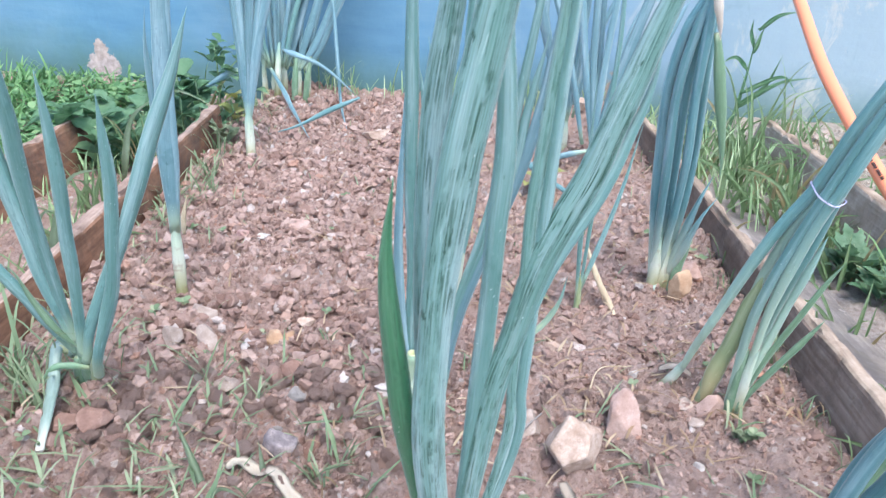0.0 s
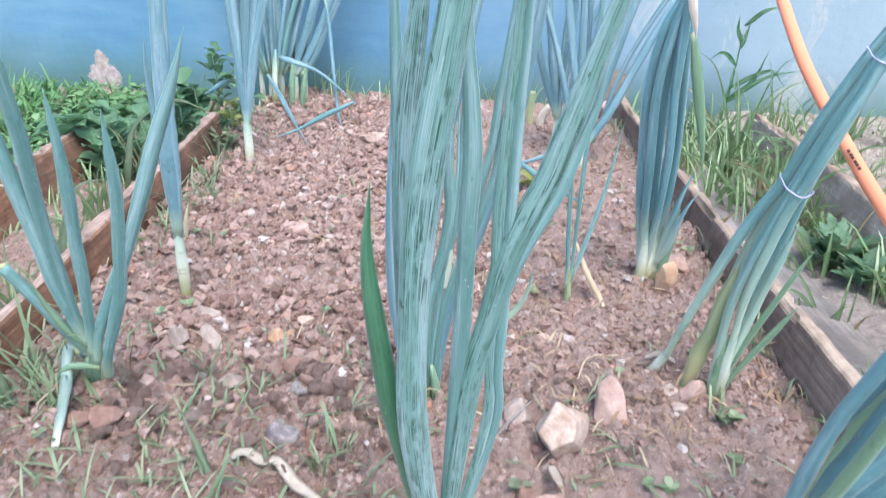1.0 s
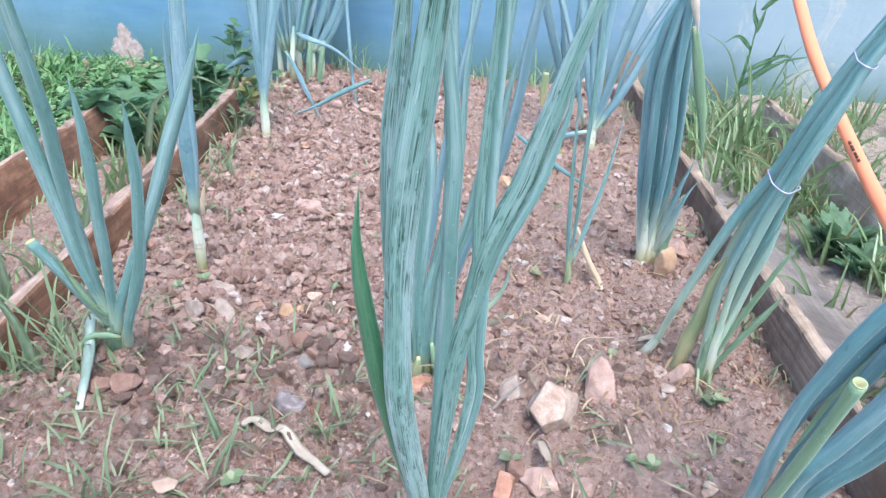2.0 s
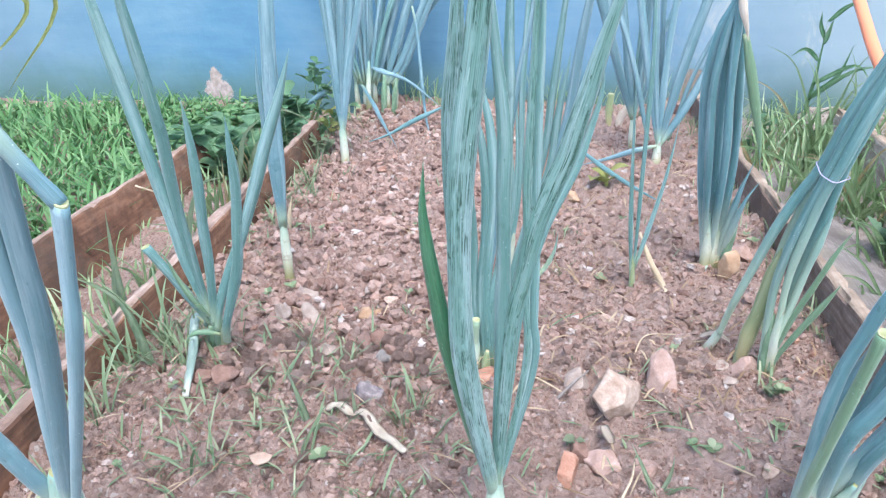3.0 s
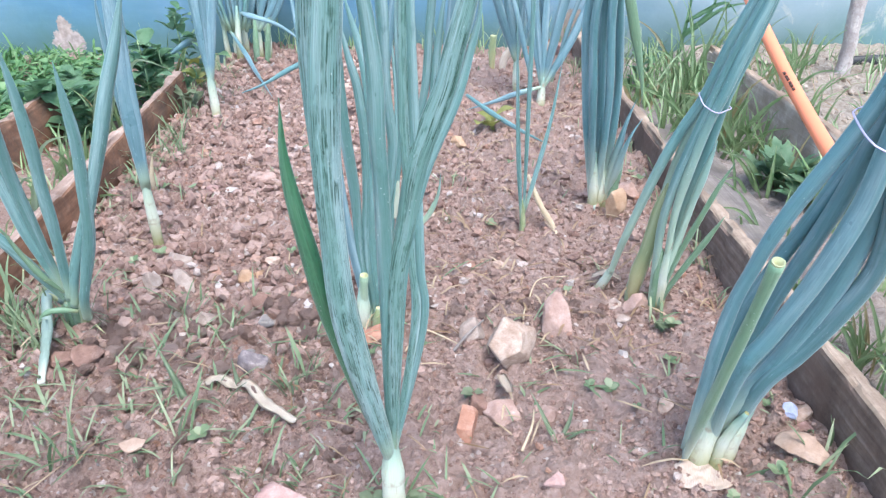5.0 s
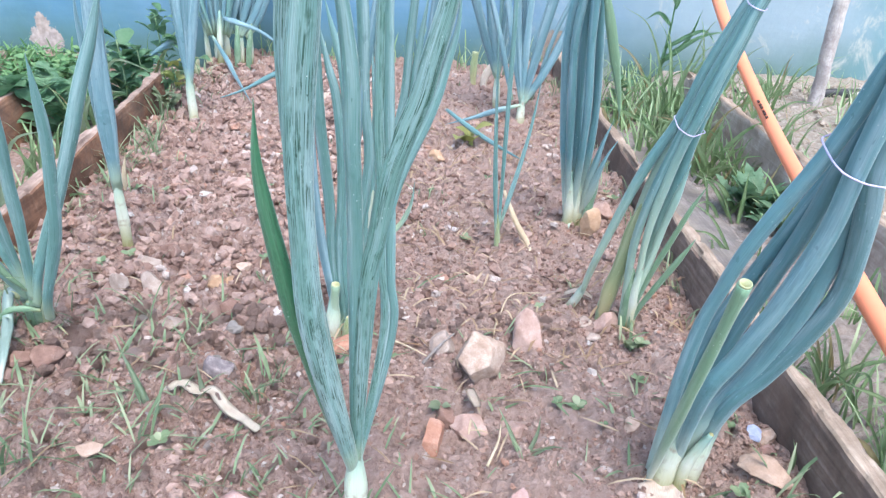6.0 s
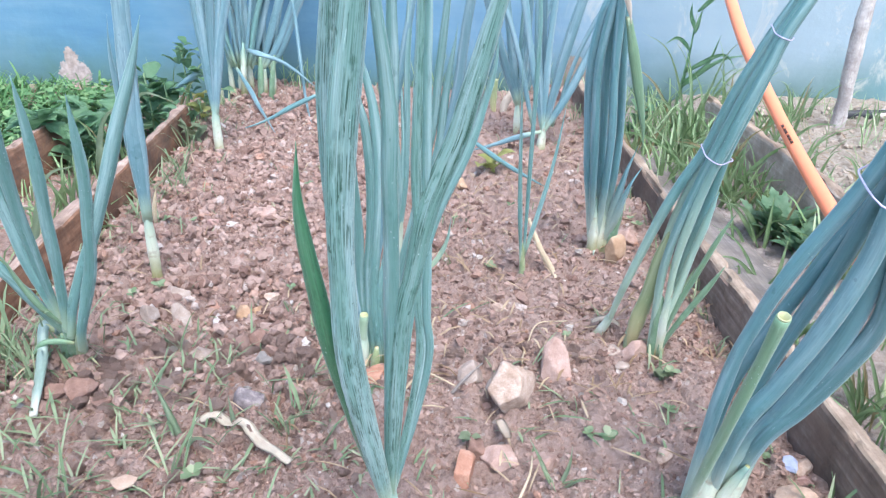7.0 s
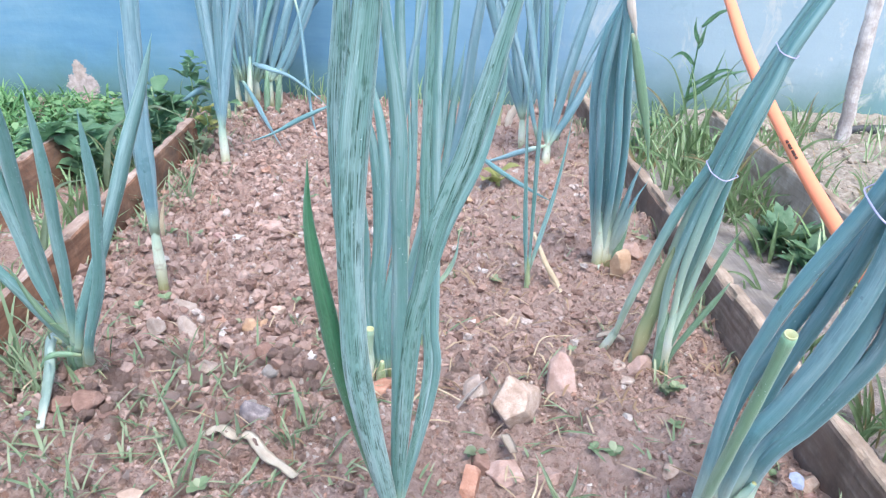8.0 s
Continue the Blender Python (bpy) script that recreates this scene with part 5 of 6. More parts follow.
stone(-0.367, 0.546, (0.030, 0.026, 0.026), CLAY, "reddish rounded stone by an onion", 30, 0, 0, 0.25, corners=20)
stone(-0.336, 0.556, (0.032, 0.028, 0.030), CLAY, "brown stone in the soil", 31, 45)
stone(-0.008, 0.582, (0.026, 0.020, 0.016), BRICK, "small red brick fragment in soil", 32, 20, 0, 0.25, "brick_shard", 10)
stone(0.270, 0.556, (0.017, 0.017, 0.014), WHITE, "small white stone on the soil", 33, 15)
stone(0.292, 0.470, (0.020, 0.018, 0.016), BUFF, "pale pinkish pebble on the soil", 34, 60)
stone(0.143, 0.742, (0.030, 0.026, 0.020), BUFF, "buff stone half buried in soil", 35, 25, 0, 0.4)
stone(0.234, 0.698, (0.015, 0.013, 0.012), WHITE, "small white stone chip", 36, 0)
stone(0.162, 0.362, (0.024, 0.020, 0.014), PINK, "pale mauve stone in the soil", 37, 30, 0, 0.3)
stone(0.108, 1.190, (0.028, 0.022, 0.024), OCHRE, "orange stone in the soil", 38, 0)
stone(-0.098, 0.338, (0.050, 0.036, 0.030), PINK, "pinkish stone low in the soil", 39, 10, 0, 0.35)
stone(-0.238, 0.414, (0.026, 0.021, 0.018), TAN, "tan clod-like stone in the soil", 40, 10, 0, 0.3)
stone(-0.210, 0.655, (0.022, 0.018, 0.014), WHITE, "pale chip of stone", 41, 30)
stone(-0.232, 0.642, (0.032, 0.026, 0.022), GREY, "grey-brown stone in the soil", 42, 10)
stone(-0.160, 0.660, (0.030, 0.026, 0.024), CLAY, "brown angular stone on the clods", 43, 20)
stone(-0.185, 0.745, (0.026, 0.024, 0.022), OCHRE, "light orange stone on the clods", 44, 75)
stone(-0.165, 0.752, (0.020, 0.018, 0.018), BUFF, "small buff stone on the clods", 45, 0)
stone(-0.31, 1.02, (0.05, 0.03, 0.018), PINK, "flat pink stone by the board", 46, 30, 0, 0.35)
stone(-0.18, 1.02, (0.026, 0.018, 0.014), WHITE, "pale stone chip on the soil", 47, 50)
stone(0.43, 1.80, (0.10, 0.07, 0.085), PINK, "brown lump of rock at the wall", 48, 10, 0, 0.25)
stone(0.36, 1.86, (0.06, 0.05, 0.05), BUFF, "tan rock at the wall", 49, 50, 0, 0.25)
stone(-0.201, 0.739, (0.030, 0.026, 0.026), OCHRE, "light pinkish orange stone on the clods", 52, 20, 0, 0.2)
stone(-0.288, 1.011, (0.040, 0.022, 0.014), WHITE, "pale flat chip on the clods", 53, -20, 0, 0.3)
stone(-0.014, 0.571, (0.042, 0.028, 0.016), BRICK, "flat reddish stone behind the centre onion", 54, 10, 0, 0.3)
stone(-0.083, 0.349, (0.048, 0.040, 0.034), PINK, "large pinkish stone half sunk in the soil", 55, 25, 0, 0.3, corners=9)
stone(0.93, 1.72, (0.10, 0.06, 0.03), GREY, "flat grey stone at the wall foot", 50, 10)
stone(1.22, 1.70, (0.07, 0.05, 0.03), WHITE, "pale stone at the wall foot", 51, 0)


# ---- clods and grit strewn over the bed: too many to count ----
def strewn(name, spots, sizes, material, label, seed, templates=14, squash=(0.6, 1.0), sink=0.10):
    """Many small angular lumps in one mesh."""
    r = random.Random(seed)
    shapes = []
    for _ in range(templates):
        bm = bmesh.new()
        if len(shapes) % 4 == 0:
            for p in hull_points(12, r):
                bm.verts.new(p)
            out = bmesh.ops.convex_hull(bm, input=bm.verts[:])
            bmesh.ops.delete(bm, geom=[g for g in out["geom_interior"] if isinstance(g, bmesh.types.BMVert)], context="VERTS")
        else:
            bmesh.ops.create_icosphere(bm, subdivisions=2 if len(shapes) % 4 == 1 else 1, radius=1.0)
            shift = Vector((r.uniform(0, 50), r.uniform(0, 50), 0))
            for v in bm.verts:
                v.co *= 0.85 + 0.70 * noise.noise(v.co * 1.4 + shift) + 0.55 * noise.noise(v.co * 3.1 + shift)
        bm.verts.ensure_lookup_table()
        bm.verts.index_update()
        shapes.append((np.array([v.co[:] for v in bm.verts]), [[v.index for v in f.verts] for f in bm.faces]))
        bm.free()
    xs, ys = np.array([s[0] for s in spots]), np.array([s[1] for s in spots])
    zs = ground_height(xs[None, :], ys[None, :])[0]
    verts, faces, base = [], [], 0
    for x, y, z, size in zip(xs, ys, zs, sizes):
        v, f = shapes[r.randrange(templates)]
        a = r.uniform(0, 6.283)
        c, s = math.cos(a), math.sin(a)
        q = v * (size / 2 * np.array([r.uniform(0.8, 1.25), r.uniform(0.7, 1.0), r.uniform(*squash)]))
        t = r.uniform(-0.22, 0.22)
        q = np.stack([q[:, 0] * c - q[:, 1] * s, q[:, 0] * s + q[:, 1] * c, q[:, 2] + q[:, 0] * t], 1)
        verts.append(q + np.array([x, y, z + size * sink]))
        faces.extend([[i + base for i in poly] for poly in f])
        base += len(v)
    me = bpy.data.meshes.new(name)
    me.from_pydata(np.concatenate(verts).tolist(), [], faces)
    me.materials.append(material)
    ob = new(name, me)
    return tagged(ob, label, "soil", kind="stuff")


spots, sizes = [], []
for _ in range(52000):
    y = 0.17 + 1.73 * rng.random() ** 1.3
    x = rng.uniform(-0.468, 0.424)
    patch = float(value_noise(np.array(x), np.array(y), 0.09, 77))
    coarse = 1.0 if x < -0.02 else 0.56 if y < 0.62 else 0.74
    if x > 0.0 and rng.random() < (0.5 if y < 0.62 else 0.36):
        continue
    if rng.random() > 0.35 + 0.8 * patch or (y < 0.52 and rng.random() < 0.62):
        continue
    if y < 0.52:
        coarse *= 0.66
    spots.append((x, y))
    sizes.append(coarse * (0.0026 + 0.0190 * rng.random() ** 4.5) * (1.15 if y > 0.6 else 1.0))
for _ in range(420):
    x, y = rng.choice((rng.gauss(-0.20, 0.12), rng.gauss(-0.20, 0.12), rng.uniform(0.0, 0.40))), rng.uniform(0.52, 1.25)
    if -0.46 < x < 0.41 and abs(x + 0.012) > 0.03:
        spots.append((x, y))
        sizes.append(rng.uniform(0.011, 0.021))
near = [k for k in range(len(spots)) if -0.34 < spots[k][0] < 0.26 and 0.38 < spots[k][1] < 0.66 and sizes[k] > 0.0085][:290]
lumps = []
for k in range(10):
    lump_rng = random.Random(300 + k)
    bm = bmesh.new()
    bmesh.ops.create_icosphere(bm, subdivisions=2, radius=0.5)
    shift = Vector((lump_rng.uniform(0, 50), lump_rng.uniform(0, 50), 0))
    for v in bm.verts:
        v.co *= 0.95 + 0.45 * noise.noise(v.co * 2.6 + shift) + 0.40 * noise.noise(v.co * 6.0 + shift)
    me = bpy.data.meshes.new("clod")
    bm.to_mesh(me)
    bm.free()
    me.materials.append(LUMP)
    lumps.append(me)
for k in near:
    (x, y), s = spots[k], sizes[k]
    ob = new("clod", rng.choice(lumps))
    ob.parent = ground
    ob.matrix_world = pose(x, y, lie(x, y) + 0.15 * s, rng.uniform(-25, 25), rng.uniform(-25, 25), rng.uniform(0, 360)) @ Matrix.Diagonal((s * rng.uniform(0.9, 1.25), s * rng.uniform(0.75, 1.0), s * rng.uniform(0.6, 0.9), 1))
keep = sorted(set(range(len(spots))) - set(near))
spots, sizes = [spots[k] for k in keep], [sizes[k] for k in keep]
strewn("clods", spots, sizes, CLOD, "reddish brown clods and grit on the bed", 61)
spots, sizes = [], []
for _ in range(60000):
    x, y = rng.uniform(-0.468, 0.424), 0.20 + 0.85 * rng.random() ** 1.2
    if x < -0.05 and y > 0.55 and rng.random() < 0.7:
        continue
    if float(value_noise(np.array(x), np.array(y), 0.06, 78)) > rng.uniform(0.15, 0.8):
        spots.append((x, y))
        sizes.append(0.0020 + 0.0075 * rng.random() ** 3)
strewn("soil_crumbs", spots, sizes, CLOD, "fine reddish crumbs of soil and small grit", 63, 16, (0.5, 0.9))
spots = [(rng.choice((rng.uniform(0.76, 1.7), rng.uniform(0.76, 1.2))), rng.uniform(0.7, 1.82)) for _ in range(1400)]
GRIT = stone_material("pale_grit", (0.26, 0.20, 0.16), (0.40, 0.33, 0.27), (0.52, 0.45, 0.39))
strewn("grit", spots, [0.004 + 0.016 * rng.random() ** 3 for _ in spots], GRIT, "pale sandy grit beside the bed", 62)


# ---- blades, seedlings and ground cover ----
class Sheet:
    """Collects many small leaves into one mesh."""

    def __init__(self):
        self.verts, self.faces = [], []

    def blade(self, foot, end, sag, width):
        """A narrow blade that arches from foot to end."""
        foot, end = Vector(foot), Vector(end)
        flat = end - foot
        side = Vector((-flat.y, flat.x, 0))
        side = (side.normalized() if side.length > 1e-5 else Vector((1, 0, 0))) * width / 2
        n = len(self.verts)
        mid1 = foot.lerp(end, 0.35) + Vector((0, 0, sag))
        mid2 = foot.lerp(end, 0.72) + Vector((0, 0, sag * 0.8))
        for p, w in ((foot, 0.6), (mid1, 1.0), (mid2, 0.75)):
            self.verts.extend([(p - side * w)[:], (p + side * w)[:]])
        self.verts.append(end[:])
        self.faces.extend([(n, n + 1, n + 3, n + 2), (n + 2, n + 3, n + 5, n + 4), (n + 4, n + 5, n + 6)])

    def oval(self, at, along, across, fold):
        """A small rounded leaf, folded along its rib."""
        at, a, b, f = Vector(at), Vector(along), Vector(across), Vector(fold)
        n = len(self.verts)
        for u, v in ((-0.5, 0), (-0.2, 0.42), (0.2, 0.45), (0.5, 0), (0.2, -0.45), (-0.2, -0.42)):
            self.verts.append((at + a * u + b * v + f * abs(v))[:])
        self.faces.extend([(n, n + 1, n + 2, n + 3), (n, n + 3, n + 4, n + 5)])

    def link(self, name, material, label, category):
        me = bpy.data.meshes.new(name)
        me.from_pydata(self.verts, [], self.faces)
        me.shade_smooth()
        me.materials.append(material)
        return tagged(new(name, me), label, category, kind="stuff")


def tuft(sheet, x, y, count, high, r, spread=0.6, width=0.0035):
    z = lie(x, y) - 0.004
    for _ in range(count):
        a, h = r.uniform(0, 6.283), high * r.uniform(0.5, 1.1)
        reach = h * spread * r.uniform(0.3, 1.2)
        fx, fy = x + r.gauss(0, 0.006), y + r.gauss(0, 0.006)
        sheet.blade((fx, fy, z), (fx + reach * math.cos(a), fy + reach * math.sin(a), z + h), h * r.uniform(0.05, 0.3), width * r.uniform(0.45, 1.05))


def rosette(sheet, x, y, count, size, r):
    z = lie(x, y)
    for k in range(count):
        a = 6.283 * k / count + r.uniform(-0.4, 0.4)
        d = Vector((math.cos(a), math.sin(a), r.uniform(0.1, 0.7))).normalized()
        side = Vector((-math.sin(a), math.cos(a), 0))
        s = size * r.uniform(0.7, 1.2)
        sheet.oval(Vector((x, y, z + 0.006)) + d * s * 0.55, d * s, side * s * 0.8, Vector((0, 0, s * 0.25)))


wild = random.Random(17)
weeds = Sheet()
for _ in range(90):
    x, y = wild.uniform(-0.46, -0.02), 0.26 + 0.42 * wild.random()
    tuft(weeds, x, y, wild.randint(2, 5), wild.uniform(0.012, 0.045), wild, 1.3, 0.0030)
for _ in range(150):
    x, y = wild.uniform(-0.46, 0.42), 0.25 + 1.5 * wild.random()
    tuft(weeds, x, y, wild.randint(1, 4), wild.uniform(0.010, 0.030), wild, 1.4, 0.0026)
for _ in range(170):
    x, y = wild.choice((wild.uniform(-0.46, 0.0), wild.uniform(-0.46, 0.0), wild.uniform(0.0, 0.42))), 0.26 + 0.5 * wild.random()
    tuft(weeds, x, y, wild.randint(1, 3), wild.uniform(0.010, 0.022), wild, wild.uniform(2.0, 4.0), 0.0032)
for x, y, n, h in ((-0.434, 0.600, 14, 0.10), (-0.45, 0.54, 12, 0.09), (-0.40, 0.57, 10, 0.06), (-0.286, 0.389, 8, 0.07), (-0.195, 0.43, 7, 0.05), (-0.089, 0.528, 9, 0.055), (-0.257, 0.643, 8, 0.05), (-0.10, 0.50, 6, 0.04), (0.325, 0.60, 10, 0.03), (0.016, 0.35, 12, 0.035), (0.03, 0.32, 8, 0.03), (-0.43, 1.22, 14, 0.06), (-0.41, 1.15, 10, 0.05), (-0.45, 1.34, 14, 0.07), (-0.38, 1.29, 8, 0.04), (0.38, 1.15, 8, 0.05), (0.40, 0.72, 5, 0.05), (0.395, 0.36, 6, 0.06), (0.36, 0.33, 6, 0.05), (-0.44, 0.44, 12, 0.10), (-0.42, 0.37, 10, 0.08)):
    tuft(weeds, x, y, n, h, wild, 0.9, 0.0042)
# sprawling grass in the trodden front of the bed
for x, y, n in ((-0.087, 0.523, 11), (-0.108, 0.578, 7), (-0.247, 0.632, 8), (-0.211, 0.577, 7), (-0.267, 0.474, 8), (-0.36, 0.49, 10), (-0.389, 0.63, 8), (-0.409, 0.564, 12), (-0.049, 0.467, 8), (-0.062, 0.436, 9), (-0.224, 0.5, 6), (-0.308, 0.631, 6), (-0.108, 0.451, 8), (-0.04, 0.484, 7), (0.216, 0.503, 4), (0.164, 0.477, 4), (0.301, 0.486, 3), (-0.237, 0.406, 9), (-0.288, 0.393, 8), (-0.204, 0.436, 8), (-0.151, 0.431, 8), (-0.429, 0.579, 10), (-0.267, 0.579, 6), (0.0, 0.36, 8), (0.05, 0.345, 6), (-0.34, 0.52, 6)):
    for _ in range(2):
        tuft(weeds, x + wild.gauss(0, 0.012), y + wild.gauss(0, 0.012), (n + 1) // 2, wild.uniform(0.014, 0.028), wild, 2.3, 0.0038)
for _ in range(90):
    x, y = -0.472 + abs(wild.gauss(0, 0.03)), wild.uniform(0.45, 1.7)
    tuft(weeds, x, y, wild.randint(3, 7), wild.uniform(0.012, 0.034), wild, 2.0, 0.0034)
for _ in range(60):
    x, y = 0.424 - abs(wild.gauss(0, 0.02)), wild.uniform(0.4, 1.7)
    tuft(weeds, x, y, wild.randint(2, 4), wild.uniform(0.015, 0.04), wild, 1.0, 0.003)
for _ in range(16):
    x, y = -0.395 + wild.gauss(0, 0.035), 0.585 + wild.gauss(0, 0.035)
    tuft(weeds, x, y, 3, wild.uniform(0.05, 0.10), wild, 1.3, 0.0032)
for _ in range(36):
    x, y = wild.uniform(-0.44, 0.40), 0.27 + 0.9 * wild.random()
    rosette(weeds, x, y, wild.randint(3, 6), wild.uniform(0.006, 0.013), wild)
weeds.link("seedling_weeds", WEED, "sparse grass seedlings and small weeds in the soil", "weeds")

litter = Sheet()
for _ in range(260):
    x, y = wild.uniform(0.78, 1.6), wild.uniform(0.9, 1.8)
    a, l = wild.uniform(0, 6.283), wild.uniform(0.02, 0.09)
    z = lie(x, y) + 0.006
    litter.blade((x, y, z), (x + l * math.cos(a), y + l * math.sin(a), z + wild.uniform(0, 0.01)), 0.004, wild.uniform(0.002, 0.004))
for _ in range(420):
    x, y = wild.uniform(-0.46, 0.42), 0.22 + 1.5 * wild.random()
    a, l = wild.uniform(0, 6.283), wild.uniform(0.012, 0.05)
    z = lie(x, y) + 0.009
    litter.blade((x, y, z), (x + l * math.cos(a), y + l * math.sin(a), z + wild.uniform(-0.004, 0.006)), wild.uniform(0.0, 0.005), wild.uniform(0.0012, 0.0030))
for _ in range(420):
    x, y = wild.uniform(-0.05, 0.42), 0.55 + 1.0 * wild.random()
    a, l = wild.uniform(0, 6.283), wild.uniform(0.012, 0.045)
    z = lie(x, y) + 0.010
    litter.blade((x, y, z), (x + l * math.cos(a), y + l * math.sin(a), z + wild.uniform(-0.004, 0.008)), wild.uniform(0.0, 0.006), wild.uniform(0.0014, 0.0034))
litter.link("straw_litter", LITTER, "dry stalks and straw bits on the soil", "litter")

cover = Sheet()
lawn = Sheet()
turf = Sheet()
for _ in range(13000):
    x, y = -0.80 - 1.25 * wild.random() ** 1.3, 0.45 + 1.5 * wild.random() ** 0.8
    if y > wall_y(x) - 0.02 or (x < -1.0 and wild.random() < 0.7) or (y < 1.2 and wild.random() < 0.5):
        continue
    z = -0.030 + 0.058 * wild.random() ** 1.2
    a = wild.uniform(0, 6.283)
    s = wild.uniform(0.013, 0.028)
    d = Vector((math.cos(a), math.sin(a), wild.uniform(-0.3, 0.5)))
    cover.oval((x, y, z), d * s, Vector((-d.y, d.x, wild.uniform(-0.3, 0.3))) * s * 0.8, (0, 0, s * 0.25))
for _ in range(7500):
    x, y = -0.80 - 1.25 * wild.random() ** 1.3, 0.45 + 1.5 * wild.random() ** 0.8
    if y > wall_y(x) - 0.02:
        continue
    if x > -1.0 and y > 1.3 and wild.random() < 0.7:
        continue
    tuft(lawn, x, y, 1, wild.uniform(0.035, 0.085), wild, 1.3, 0.0075)
for _ in range(120):
    x, y = wild.uniform(-0.74, -0.51), 0.35 + 1.5 * wild.random()
    tuft(turf, x, y, wild.randint(2, 4), wild.uniform(0.03, 0.09), wild, 1.1, 0.005)
for _ in range(120):
    x, y = wild.uniform(0.47, 0.70), wild.choice((wild.uniform(0.35, 0.72), wild.uniform(1.15, 1.85), wild.uniform(1.3, 1.85)))
    tuft(turf, x, y, wild.randint(2, 4), wild.uniform(0.04, 0.13), wild, 0.9, 0.005)
for _ in range(90):
    x, y = wild.uniform(0.665, 0.725), wild.uniform(0.85, 1.75)
    tuft(turf, x, y, wild.randint(3, 5), wild.uniform(0.04, 0.10), wild, 0.9, 0.005)
for _ in range(110):
    x, y = wild.uniform(0.76, 1.7), wild.uniform(0.9, 1.8)
    tuft(turf, x, y, wild.randint(2, 5), wild.uniform(0.03, 0.09), wild, 1.1, 0.0035)
for _ in range(140):
    x = wild.uniform(-0.5, 0.75)
    tuft(turf, x, wall_y(x) - wild.uniform(0.02, 0.08), wild.randint(1, 3), wild.uniform(0.03, 0.10), wild, 0.8, 0.004)
cover.link("ground_cover", CLOVER, "dense green ground cover of small rounded leaves", "ground cover")
lawn.link("lawn_grass", TURF, "fresh green grass and weeds beside the rusty boards", "grass")
turf.link("grass", GRASS, "ragged green grass between and beside the beds", "grass")


DRYBLADE = leafage("dry_grass_blade", (0.40, 0.33, 0.18), (0.58, 0.50, 0.32))


# ---- single weeds ----
def long_blade(plant, foot, mid, end, width, material, name="blade"):
    """A grass blade with a folded rib, as a thin solid strip."""
    line, run = curve_points([foot, mid, end], 6)
    bm = bmesh.new()
    rows = []
    for i, p in enumerate(line):
        s = run[i] / run[-1]
        d = (line[min(i + 1, len(line) - 1)] - line[max(i - 1, 0)]).normalized()
        side = d.cross(Vector((0.2, -1, 0.35))).normalized()
        up = side.cross(d)
        w = width / 2 * (0.5 + 0.5 * min(1, s / 0.2)) * max(0.04, 1 - max(0, s - 0.4) / 0.6)
        rows.append([bm.verts.new(p - side * w + up * w * 0.5), bm.verts.new(p), bm.verts.new(p + side * w + up * w * 0.5)])
    for a, b in zip(rows, rows[1:]):
        for k in (0, 1):
            bm.faces.new((a[k], a[k + 1], b[k + 1], b[k]))
    bmesh.ops.solidify(bm, geom=bm.faces[:], thickness=0.0004)
    return part(name, bm, material, plant)


def tall_grass(x, y, count, high, seed, label, spread=0.8, wide=1.25):
    r = random.Random(seed)
    z = lie(x, y) - 0.004
    g = thing("grass_clump", (x, y, z), label, "grass", "grass clumps by the wall")
    for k in range(count):
        a, h = r.uniform(0, 6.283), high * r.uniform(0.45, 1.1)
        reach = h * spread * r.uniform(0.2, 1.1)
        foot = Vector((x + r.gauss(0, 0.018), y + r.gauss(0, 0.018), z))
        end = foot + Vector((reach * math.cos(a), reach * math.sin(a) * 0.6, h * r.uniform(0.55, 1.0)))
        mid = foot.lerp(end, 0.5) + Vector((0, 0, h * 0.22))
        long_blade(g, foot, mid, end, wide * r.uniform(0.003, 0.0068), DRYBLADE if r.random() < 0.14 else BLADE)
    return g


tall_grass(0.60, 1.55, 12, 0.19, 71, "clump of long green grass growing between the beds")
tall_grass(0.72, 1.64, 12, 0.30, 72, "tall arching grass against the pale wall")
tall_grass(0.52, 1.46, 10, 0.14, 73, "grass clump beside the weathered board")
tall_grass(0.66, 1.36, 10, 0.15, 74, "grass clump by the neighbouring board")
tall_grass(0.82, 1.66, 14, 0.20, 75, "thin tall grass at the wall foot")
tall_grass(0.56, 0.55, 12, 0.11, 76, "grass tuft between the boards")
tall_grass(0.53, 0.40, 12, 0.12, 77, "coarse grass tuft beside the board")
tall_grass(0.50, 1.20, 10, 0.10, 78, "small grass tuft over the grey plank", 1.2)
tall_grass(-0.60, 1.15, 14, 0.15, 79, "grass tuft in the gap between boards")
tall_grass(-0.58, 0.80, 9, 0.14, 80, "sparse grass tuft in the gap between boards")
tall_grass(-0.57, 0.52, 10, 0.16, 81, "long grass blades in the gap between boards")
tall_grass(-0.62, 1.72, 14, 0.20, 82, "grass clump at the foot of the blue wall")
tall_grass(1.15, 1.60, 8, 0.10, 83, "thin grass beside the post")
tall_grass(0.76, 1.42, 20, 0.17, 84, "thin grass leaning over the neighbouring board", 1.1)
tall_grass(0.80, 1.24, 16, 0.13, 85, "thin grass on the sandy soil by the board", 1.1)
tall_grass(0.88, 1.50, 16, 0.15, 86, "wispy grass on the sandy soil", 1.1)
tall_grass(0.92, 1.20, 12, 0.09, 87, "small wispy grass tuft on the sand", 1.2)
tall_grass(0.98, 1.66, 14, 0.14, 88, "wispy grass at the foot of the pale wall", 1.0)
tall_grass(0.70, 1.22, 16, 0.13, 195, "thin grass against the neighbouring board", 1.0)
tall_grass(0.705, 1.42, 16, 0.16, 196, "thin grass against the neighbouring board", 1.0)
tall_grass(0.70, 0.92, 10, 0.10, 197, "thin grass against the neighbouring board", 1.0)
